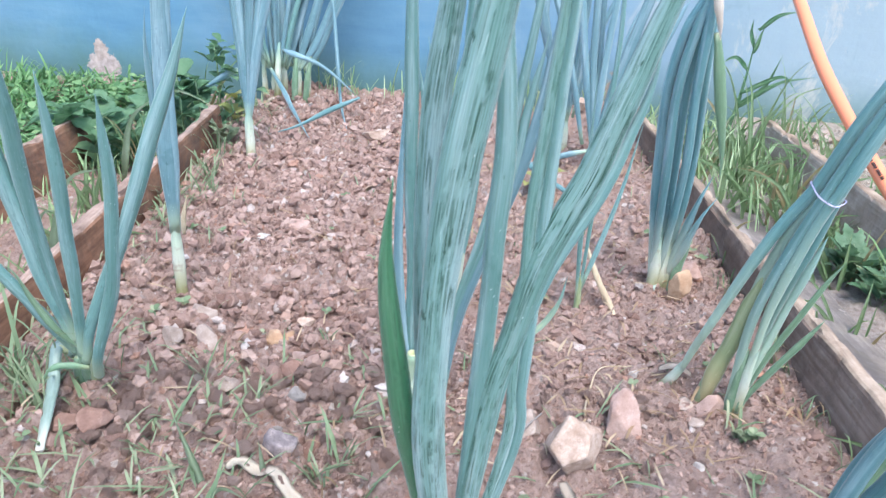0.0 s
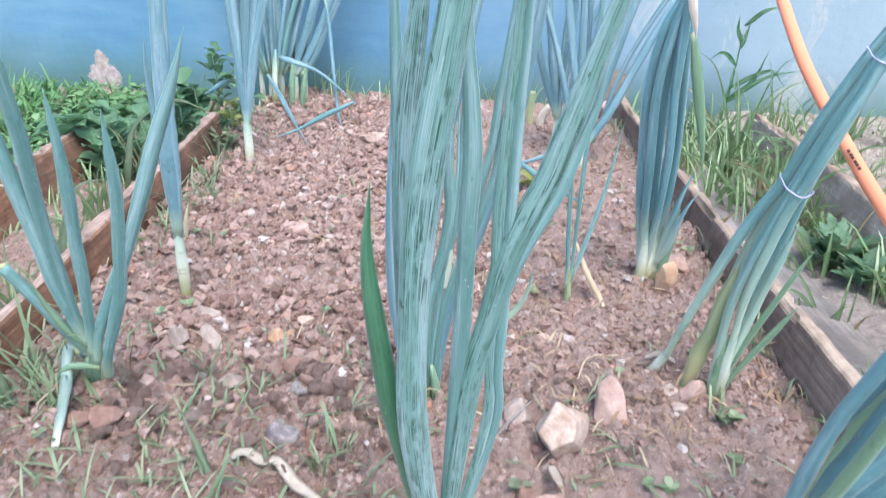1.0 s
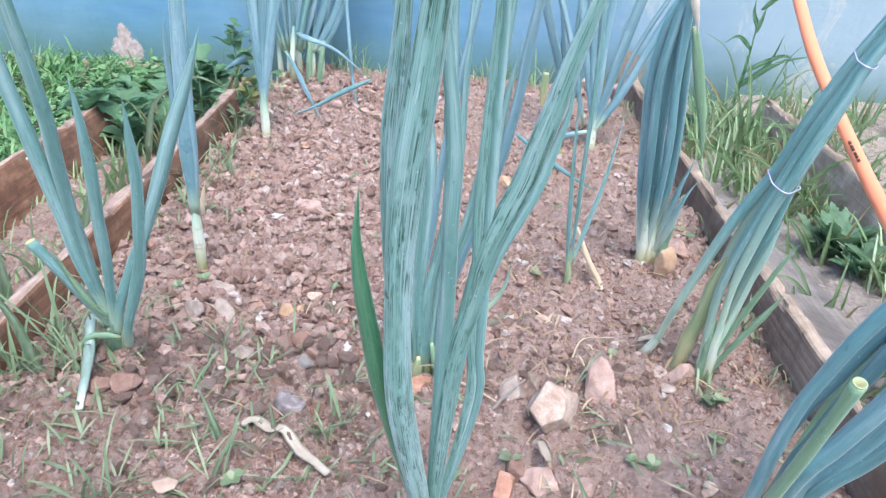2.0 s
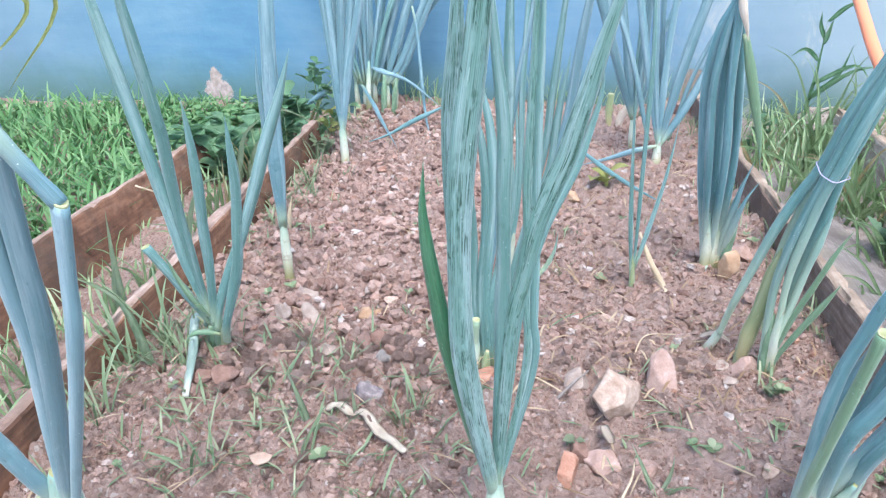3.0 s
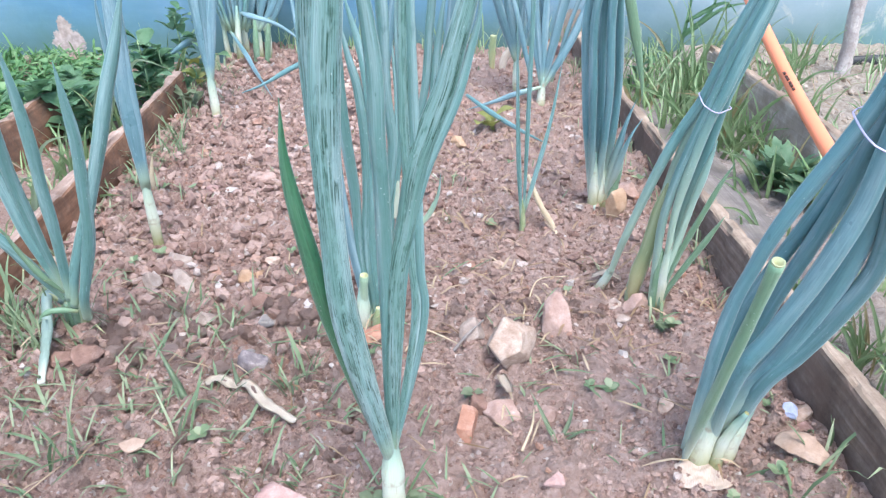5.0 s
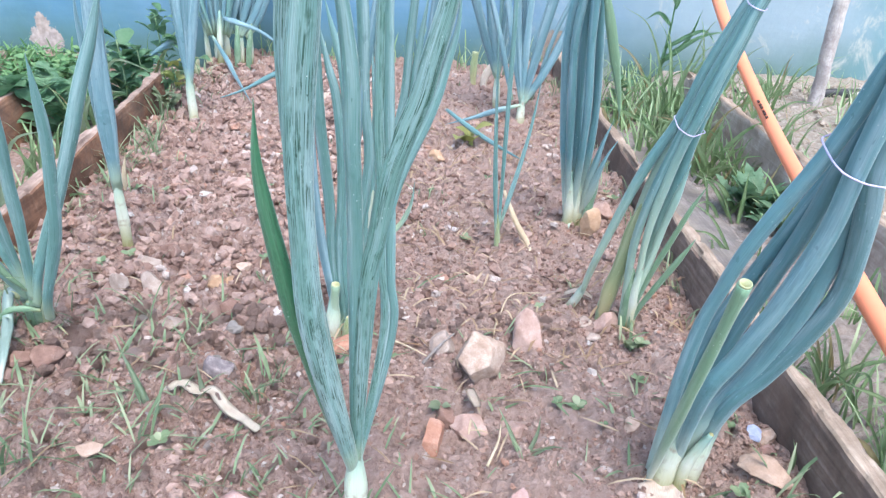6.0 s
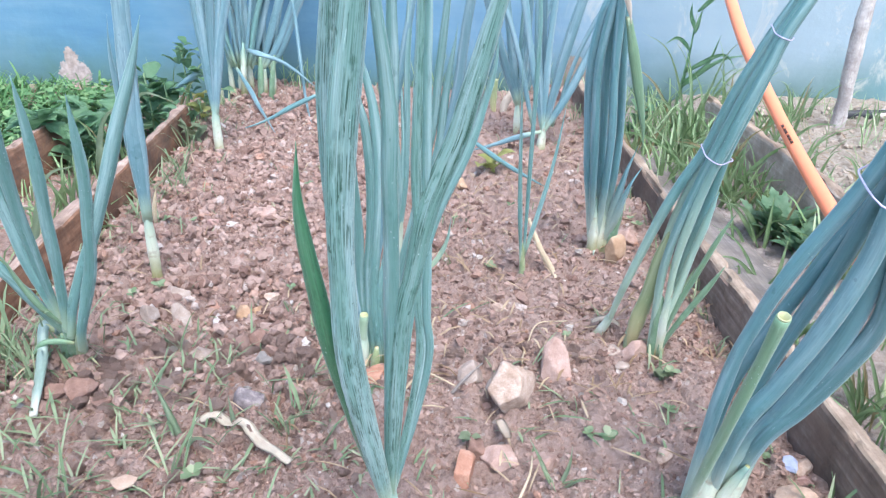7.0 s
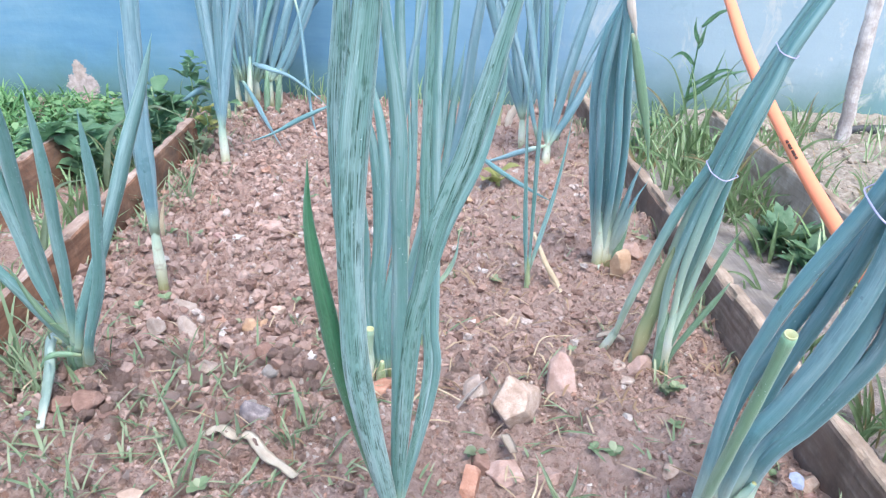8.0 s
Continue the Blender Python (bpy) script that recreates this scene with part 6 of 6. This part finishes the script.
tall_grass(0.62, 1.18, 14, 0.13, 89, "thin grass over the end of the grey plank", 1.2)
tall_grass(0.52, 0.66, 12, 0.10, 90, "yellow-green grass beside the board", 1.2)
tall_grass(0.58, 0.48, 14, 0.12, 191, "yellow-green grass blades between the boards", 1.3)
tall_grass(-0.56, 0.66, 8, 0.14, 192, "long pale grass blades between the rusty boards", 1.0)
tall_grass(-0.545, 0.98, 8, 0.13, 193, "arching pale grass beside the rusty board", 1.0)
tall_grass(0.55, 1.28, 10, 0.15, 301, "broad arching grass blades beside the weathered board", 1.0, 1.7)
tall_grass(0.60, 1.44, 14, 0.17, 302, "thick clump of arching green grass between the beds", 1.0, 1.7)
tall_grass(0.66, 1.54, 12, 0.22, 303, "thick clump of tall green grass before the pale wall", 0.9, 1.7)
tall_grass(0.50, 1.42, 10, 0.16, 304, "green grass clump pressed to the bed board", 1.0, 1.6)
tall_grass(0.64, 1.24, 16, 0.19, 305, "arching grass hanging over the neighbouring board", 1.2, 1.7)
tall_grass(0.62, 1.02, 9, 0.15, 307, "long pale blades arching over the grey plank", 1.5, 1.5)
tall_grass(0.57, 0.86, 7, 0.10, 308, "thin grass blades lying on the grey plank", 1.6, 1.2)
tall_grass(0.50, 0.52, 10, 0.11, 309, "coarse yellow-green grass beside the board", 1.4, 1.6)
tall_grass(0.60, 0.40, 14, 0.14, 310, "coarse green grass between the two boards", 1.3, 1.7)
tall_grass(-0.585, 1.34, 12, 0.16, 194, "grass tuft under the broad weeds", 0.9)


def arching(at, label, *blades, material=None):
    """A clump of a few long blades, each given by its foot, middle, end and width."""
    g = thing("grass_clump", at, label, "grass", "grass clumps by the wall")
    for foot, mid, end, width in blades:
        long_blade(g, foot, mid, end, width, material or BLADE)
    return g


arching((-0.53, 0.83, -0.03), "long pale grass blade arching over the bed board", ((-0.535, 0.83, -0.03), (-0.475, 0.82, 0.15), (-0.408, 0.80, 0.190), 0.012), ((-0.540, 0.84, -0.03), (-0.520, 0.83, 0.10), (-0.470, 0.80, 0.13), 0.008), material=PALEBLADE)
arching((-0.63, 1.30, -0.03), "long grass blade rising out of the leafy weeds", ((-0.63, 1.30, -0.03), (-0.60, 1.30, 0.09), (-0.545, 1.29, 0.142), 0.014), ((-0.62, 1.32, -0.03), (-0.57, 1.31, 0.08), (-0.50, 1.30, 0.09), 0.011), ((-0.60, 1.40, -0.03), (-0.56, 1.40, 0.12), (-0.47, 1.38, 0.11), 0.011), material=PALEBLADE)
arching((-0.426, 0.55, 0.0), "long pale grass blade bent over the red-brown board", ((-0.424, 0.55, -0.005), (-0.447, 0.55, 0.115), (-0.512, 0.55, 0.156), 0.012), ((-0.43, 0.56, -0.005), (-0.44, 0.54, 0.05), (-0.39, 0.50, 0.06), 0.006), material=PALEBLADE)
arching((-0.553, 0.70, -0.03), "upright pale grass blade between the red-brown boards", ((-0.553, 0.70, -0.03), (-0.552, 0.70, 0.09), (-0.546, 0.70, 0.172), 0.013), ((-0.560, 0.69, -0.03), (-0.545, 0.68, 0.08), (-0.515, 0.67, 0.12), 0.009), material=PALEBLADE)
arching((-0.200, 0.475, 0.0), "broad grass blades standing in the soil", ((-0.199, 0.475, -0.004), (-0.214, 0.487, 0.035), (-0.232, 0.50, 0.075), 0.008), ((-0.205, 0.47, -0.004), (-0.185, 0.47, 0.02), (-0.160, 0.465, 0.012), 0.005), material=PALEBLADE)
arching((-0.153, 0.497, 0.0), "short grass blade over the dry leaf", ((-0.152, 0.496, 0.0), (-0.155, 0.498, 0.028), (-0.157, 0.50, 0.05), 0.006), material=PALEBLADE)
arching((0.416, 0.385, 0.0), "small grass blade at the bed board", ((0.414, 0.385, -0.004), (0.420, 0.388, 0.028), (0.414, 0.39, 0.052), 0.005), ((0.418, 0.38, -0.004), (0.405, 0.37, 0.015), (0.385, 0.36, 0.018), 0.004))
arching((0.173, 0.425, 0.0), "small grass tuft beside the tan stones", ((0.170, 0.424, -0.004), (0.158, 0.440, 0.02), (0.148, 0.455, 0.035), 0.0045), ((0.175, 0.424, -0.004), (0.185, 0.43, 0.02), (0.188, 0.435, 0.04), 0.005), ((0.175, 0.42, -0.004), (0.195, 0.42, 0.012), (0.215, 0.425, 0.006), 0.0035), material=PALEBLADE)


def toothed_leaf(plant, foot, end, width, teeth, material, lift=0.03):
    """A lobed leaf: a folded strip whose edge swings in and out."""
    foot, end = Vector(foot), Vector(end)
    n = 22
    bm = bmesh.new()
    rows = []
    along = (end - foot)
    side = Vector((-along.y, along.x, 0)).normalized()
    for i in range(n + 1):
        s = i / n
        p = foot + along * s + Vector((0, 0, lift * math.sin(s * 2.6)))
        shape = math.sin(min(1, s * 1.02 + 0.04) * math.pi) ** 0.7
        w = width / 2 * max(0.05, shape) * (1 - 0.42 * (abs(((s * teeth) % 1) - 0.5) * 2))
        rows.append([bm.verts.new(p - side * w + Vector((0, 0, w * 0.3))), bm.verts.new(p), bm.verts.new(p + side * w + Vector((0, 0, w * 0.3)))])
    for a, b in zip(rows, rows[1:]):
        for k in (0, 1):
            bm.faces.new((a[k], a[k + 1], b[k + 1], b[k]))
    bmesh.ops.solidify(bm, geom=bm.faces[:], thickness=0.0005)
    return part("leaf", bm, material, plant)


def broad_weed(x, y, leaves, size, rise, seed, label, material, teeth=0, category="weed"):
    """A low weed with several broad leaves on one root."""
    r = random.Random(seed)
    z = lie(x, y)
    w = thing("broad_leaf_weed", (x, y, z), label, category, "broad-leaved weeds")
    for k in range(leaves):
        a = 6.283 * k / leaves + r.uniform(-0.5, 0.5)
        s = size * r.uniform(0.75, 1.15)
        foot = Vector((x + r.gauss(0, size * 0.2), y + r.gauss(0, size * 0.2), z + 0.005 + (rise * r.random() if not teeth else rise * 0.2 * r.random())))
        end = foot + Vector((math.cos(a) * s, math.sin(a) * s, (s * r.uniform(-0.2, 0.6) if not teeth else rise * r.uniform(0.2, 1.0))))
        toothed_leaf(w, foot, end, s * (0.62 if teeth else 0.78), teeth or 1, material, s * 0.18)
    if not teeth and rise > 0.04:
        part("stalk", tube([(x, y, z - 0.01), (x + 0.004, y, z + rise * 0.5), (x, y, z + rise)], 0.002, 6, 4), BLADE, w)
    return w


DANDELION = leafage("dandelion_leaf", (0.13, 0.27, 0.15), (0.34, 0.49, 0.32))
broad_weed(0.668, 1.04, 34, 0.052, 0.065, 91, "dandelion-like weed with toothed leaves between the boards", DANDELION, 6)
broad_weed(0.672, 0.97, 16, 0.045, 0.045, 92, "smaller toothed weed in the gap between boards", DANDELION, 7)
broad_weed(-0.655, 1.48, 24, 0.045, 0.10, 93, "broad dark green weed beside the rusty boards", BROAD)
broad_weed(-0.585, 1.62, 24, 0.048, 0.15, 94, "broad-leaved weed growing at the wall", BROAD)
broad_weed(-0.70, 1.64, 21, 0.042, 0.09, 95, "leafy weed over the end of a board", BROAD)
broad_weed(-0.52, 1.75, 21, 0.045, 0.19, 96, "leafy weed reaching up the blue wall", BROAD)
broad_weed(-0.62, 1.60, 27, 0.050, 0.17, 201, "tall leafy weed by the end of the rusty board", BROAD)
broad_weed(-0.66, 1.36, 21, 0.043, 0.09, 202, "broad-leaved weed between the rusty boards", BROAD)
broad_weed(-0.58, 1.76, 36, 0.036, 0.19, 203, "tall leafy weed against the blue wall", BROAD)
broad_weed(-0.74, 1.52, 21, 0.047, 0.10, 204, "leafy weed at the ground cover's edge", BROAD)
broad_weed(-0.76, 1.46, 16, 0.075, 0.08, 401, "large-leaved weed over the end of the rusty board", BROAD)
broad_weed(-0.64, 1.66, 16, 0.070, 0.11, 402, "large-leaved weed below the flaked wall", BROAD)
broad_weed(-0.66, 1.40, 12, 0.065, 0.06, 403, "large soft leaves between the rusty boards", BROAD)
broad_weed(-0.53, 1.56, 12, 0.055, 0.06, 404, "low leafy weed at the end of the bed board", BROAD)
broad_weed(-0.775, 1.40, 14, 0.070, 0.10, 405, "leafy weed hanging over the rusty board's end", BROAD)
broad_weed(-0.70, 1.36, 12, 0.060, 0.09, 406, "leafy weed crowding between the rusty boards", BROAD)
broad_weed(-0.50, 1.48, 14, 0.045, 0.10, 407, "leafy weed over the end of the bed board", BROAD)
broad_weed(-0.46, 1.40, 10, 0.035, 0.04, 205, "low leafy weed inside the bed's corner", SPROUT)
broad_weed(-0.47, 1.50, 6, 0.05, 0.05, 97, "small yellow-green weed at the board end", PALEWEED)
broad_weed(0.178, 1.275, 6, 0.045, 0.035, 98, "small yellowing seedling with rounded leaves", PALEWEED)
broad_weed(-0.002, 0.335, 9, 0.014, 0.018, 410, "small green weed round the foot of the onion", SPROUT)
broad_weed(0.034, 0.340, 8, 0.012, 0.016, 411, "small green weed beside the white onion stem", SPROUT)
broad_weed(0.092, 0.487, 5, 0.015, 0.010, 99, "tiny green seedling at the brick shard", SPROUT)
broad_weed(0.325, 0.588, 10, 0.013, 0.012, 100, "tiny green weed at the foot of the onions", SPROUT)
broad_weed(0.56, 1.62, 15, 0.040, 0.08, 101, "leafy weed under the tall grass", BROAD)

# a lanky weed in front of the pale wall: one stalk with narrow bent leaves
lanky = thing("lanky_weed", (0.713, 1.80, lie(0.713, 1.80)), "lanky green weed with narrow bent leaves at the wall", "weed")
long_blade(lanky, (0.713, 1.80, -0.03), (0.729, 1.80, 0.127), (0.733, 1.80, 0.25), 0.010, BROAD, "stalk")
for foot, mid, end in (((0.730, 1.80, 0.148), (0.690, 1.79, 0.180), (0.655, 1.78, 0.165)), ((0.732, 1.80, 0.203), (0.718, 1.80, 0.236), (0.717, 1.80, 0.269)), ((0.734, 1.80, 0.19), (0.742, 1.80, 0.231), (0.748, 1.80, 0.254)), ((0.722, 1.80, 0.06), (0.775, 1.79, 0.110), (0.799, 1.78, 0.193)), ((0.720, 1.80, 0.05), (0.80, 1.78, 0.122), (0.885, 1.77, 0.145)), ((0.735, 1.80, 0.245), (0.77, 1.79, 0.281), (0.814, 1.78, 0.294)), ((0.724, 1.80, 0.09), (0.808, 1.78, 0.140), (0.85, 1.77, 0.105))):
    long_blade(lanky, foot, mid, end, 0.012, BROAD, "leaf")

# drooping striped leaves of a tall plant by the wall
droopy = thing("drooping_plant", (-1.42, 1.5, lie(-1.42, 1.5)), "tall weed with drooping yellow-striped leaves", "weed")
for foot, mid, end in (((-1.42, 1.5, -0.04), (-1.40, 1.5, 0.30), (-1.38, 1.5, 0.62)), ((-1.39, 1.5, 0.50), (-1.10, 1.5, 0.38), (-1.30, 1.5, 0.14)), ((-1.39, 1.5, 0.45), (-1.17, 1.49, 0.36), (-1.34, 1.48, 0.20)), ((-1.40, 1.5, 0.40), (-1.30, 1.48, 0.42), (-1.36, 1.46, 0.10))):
    long_blade(droopy, foot, mid, end, 0.015, PALEWEED, "leaf")


# ---- dry pieces lying on the bed ----
def dry_strip(points, width, label, name, material, seed, taper=0.7, rumple=0.12):
    """A curled dry leaf: a shallow gutter with torn, wavy edges."""
    line, run = curve_points([(x, y, max(z, lie(x, y) + 0.007)) for x, y, z in points], 9)
    r = random.Random(seed)
    bm = bmesh.new()
    uv = bm.loops.layers.uv.new("UVMap")
    rows = []
    for i, p in enumerate(line):
        s = run[i] / run[-1]
        d = (line[min(i + 1, len(line) - 1)] - line[max(i - 1, 0)]).normalized()
        side = d.cross(Vector((0, 0, 1))).normalized()
        w = width / 2 * (taper + (1 - taper) * math.sin(math.pi * min(1, s * (1.2 if taper > 0.5 else 1.0)))) * (1 + 0.3 * 0.5 * noise.noise(Vector((s * 7, seed, 0))))
        row = []
        for k in range(5):
            u = (k - 2) / 2
            row.append(bm.verts.new(p + side * (w * u * (1 + 0.10 * noise.noise(Vector((s * 16, u * 3, seed))))) + Vector((0, 0, 0.25 * w * (u * u) + rumple * w * noise.noise(Vector((s * 6, u * 2, seed + 5)))))))
        rows.append((row, run[i]))
    for (a, va), (b, vb) in zip(rows, rows[1:]):
        for k in range(4):
            f = bm.faces.new((a[k], a[k + 1], b[k + 1], b[k]))
            for loop, q, v in zip(f.loops, (k, k + 1, k + 1, k), (va, va, vb, vb)):
                loop[uv].uv = (q / 4, v)
    bmesh.ops.solidify(bm, geom=bm.faces[:], thickness=0.0006)
    return tagged(part(name, bm, material, None), label, "dry leaf")


dry_strip([(-0.189, 0.498, 0.014), (-0.176, 0.503, 0.018), (-0.158, 0.494, 0.017), (-0.147, 0.490, 0.014)], 0.0125, "bent cream-coloured dry leaf lying on the soil", "dry_leaf", CREAM, 3, 0.8, 0.3)
dry_strip([(-0.150, 0.491, 0.011), (-0.138, 0.484, 0.017), (-0.122, 0.469, 0.016), (-0.104, 0.456, 0.014), (-0.087, 0.444, 0.011)], 0.0130, "long cream-coloured dry leaf lying on the soil", "dry_leaf", CREAM, 13, 0.75, 0.3)


def torn_skin(x, y, long, wide, turn, seed, label):
    """A crumpled papery patch with a ragged outline, lying on the soil."""
    bm = bmesh.new()
    uv = bm.loops.layers.uv.new("UVMap")
    rings, around = 7, 30
    rows = []
    z = lie(x, y) + 0.007
    for i in range(rings + 1):
        row = []
        for k in range(around):
            a = 2 * math.pi * k / around
            ragged = 1 + 0.30 * noise.noise(Vector((math.cos(a) * 1.6, math.sin(a) * 1.6, seed))) + 0.22 * noise.noise(Vector((math.cos(a) * 5, math.sin(a) * 5, seed + 4)))
            r = i / rings * ragged
            u, v = r * math.cos(a) * long / 2, r * math.sin(a) * wide / 2
            fold = 0.005 * noise.noise(Vector((u * 60, v * 110, seed))) + 0.003 * noise.noise(Vector((u * 150, v * 200, seed))) + 0.004 * r * r * math.sin(2 * a + seed)
            row.append(bm.verts.new((u, v, fold)))
        rows.append(row)
    for i in range(rings):
        for k in range(around):
            n = (k + 1) % around
            f = bm.faces.new((rows[i][k], rows[i + 1][k], rows[i + 1][n], rows[i][n]))
            for loop in f.loops:
                loop[uv].uv = (loop.vert.co.x * 20, loop.vert.co.y * 20)
    bmesh.ops.remove_doubles(bm, verts=bm.verts[:], dist=1e-5)
    bmesh.ops.recalc_face_normals(bm, faces=bm.faces[:])
    bmesh.ops.solidify(bm, geom=bm.faces[:], thickness=0.0005)
    ob = part("onion_skin", bm, PAPERY, None)
    ob.matrix_world = pose(x, y, z, 8, 0, turn)
    return tagged(ob, label, "dry leaf")


torn_skin(0.301, 0.374, 0.052, 0.036, -12, 4, "torn papery onion skin at the stout onion")
dry_strip([(0.125, 0.512, 0.008), (0.128, 0.495, 0.010), (0.131, 0.476, 0.014)], 0.012, "pale dry shred below the buff stone", "dry_leaf", SKIN, 5)
dry_strip([(0.262, 0.700, 0.012), (0.280, 0.695, 0.020), (0.298, 0.690, 0.012)], 0.014, "pale dry leaf base by the tied onions", "dry_leaf", SKIN, 6)
dry_strip([(-0.351, 0.604, 0.048), (-0.347, 0.610, 0.034), (-0.342, 0.616, 0.018), (-0.336, 0.620, 0.006)], 0.009, "tan dry sheath lying at an onion", "dry_leaf", SKIN, 7)


def twig(points, radius, label, material):
    points = [(x, y, max(z, lie(x, y) + radius)) for x, y, z in points]
    ob = part("twig", tube(points, radius, 7, 5, 1.0, lambda s: 1 - 0.5 * s, seed=5), material, None)
    return tagged(ob, label, "twig")


twig([(0.158, 0.585, 0.006), (0.162, 0.615, 0.014), (0.172, 0.648, 0.012), (0.190, 0.686, 0.018), (0.232, 0.705, 0.010)], 0.0013, "thin pale bent root lying on the soil", STRAW)
twig([(0.075, 0.558, 0.006), (0.092, 0.575, 0.016), (0.112, 0.592, 0.024)], 0.0022, "grey broken twig leaning on a stone", GREYWOOD)
twig([(0.030, 0.605, 0.008), (0.055, 0.585, 0.012), (0.085, 0.565, 0.008)], 0.0014, "thin brown stalk on the soil", STRAW)
twig([(0.135, 0.402, 0.006), (0.147, 0.425, 0.014), (0.153, 0.452, 0.012)], 0.0016, "thin pale stalk by the tan stones", STRAW)
twig([(0.60, 0.70, 0.01), (0.575, 0.66, 0.03), (0.545, 0.635, 0.02)], 0.006, "bleached stick lying between the boards", POSTWOOD)
twig([(-0.70, 1.02, 0.085), (-0.67, 1.06, 0.05), (-0.66, 1.10, 0.0)], 0.002, "dry stalk hanging over the board", STRAW)

# pale cut stubs of a pulled onion near the wall
stubs = thing("onion_stubs", (0.225, 1.72, 0), "pale cut onion stubs with torn white skin", "onion plant")
onion_leaf(stubs, 0.017, [(0.215, 1.72, -0.02), (0.214, 1.72, 0.04), (0.217, 1.72, 0.085)], YELLOWING, "cut")
onion_leaf(stubs, 0.020, [(0.24, 1.73, -0.02), (0.245, 1.73, 0.02), (0.262, 1.725, 0.05)], SKIN, "cut", label="torn white skin")

# ---- orange conduit leaning past the beds ----
conduit = thing("plastic_conduit", (0.485, -0.35, -0.04), "bright orange plastic conduit pipe leaning towards the wall", "pipe")
CONDUIT = [(0.485, -0.35, -0.03), (0.497, 0.05, 0.03), (0.538, 0.44, 0.094), (0.556, 0.597, 0.120), (0.575, 0.753, 0.146), (0.596, 0.909, 0.173), (0.613, 1.07, 0.215), (0.625, 1.241, 0.276), (0.641, 1.415, 0.355), (0.656, 1.59, 0.435), (0.670, 1.75, 0.53), (0.678, 1.83, 0.66), (0.680, 1.86, 0.95)]
pipe = part("pipe", tube(CONDUIT, 0.0108, 16, 8, seed=2), ORANGE, conduit)
# a short line of print along the side that faces the bed
way = Vector((-0.007, -0.079, -0.019)).normalized()
side = way.cross(Vector((-0.55, -1.04, 0.34)).normalized()).normalized()
out = side.cross(way).normalized()
out = out if out.y < 0 else -out
for s, w in ((0.0, 0.007), (0.010, 0.005), (0.017, 0.008), (0.028, 0.005), (0.036, 0.008), (0.046, 0.006)):
    at = Vector((0.6015, 0.972, 0.1882)) + way * s + out * 0.0105
    bm = bmesh.new()
    bmesh.ops.create_cube(bm, size=1.0, matrix=Matrix.Translation(at) @ Matrix((way, side, out)).transposed().to_4x4() @ Matrix.Diagonal((w, 0.0040, 0.0012, 1)))
    part("print_mark", bm, PRINT, pipe, "dark printed mark")

# ---- weathered post and a black edging strip at the wall ----
bm = tube([(1.056, 1.60, -0.08), (1.055, 1.60, 0.05), (1.050, 1.60, 0.20), (1.050, 1.60, 0.38), (1.045, 1.60, 0.75), (1.04, 1.60, 1.1)], 0.0160, 14, 8, 0.9, lambda s: 1.12 - 0.18 * s, ridge=0.06, seed=9)
for v in bm.verts:
    v.co += Vector((noise.noise(v.co * 34), noise.noise(v.co * 34 + Vector((7, 0, 0))), 0)) * 0.0035
post = tagged(part("wooden_post", bm, POSTWOOD, None), "bleached weathered wooden post standing at the wall", "post")
strip = part("edging_strip", tube([(1.10, 1.69, 0.005), (1.3, 1.685, 0.012), (1.6, 1.66, 0.004), (1.9, 1.66, 0.006)], 0.014, 10, 8, 0.6, seed=4), BLACK, None)
tagged(strip, "black plastic strip lying along the wall foot", "edging")
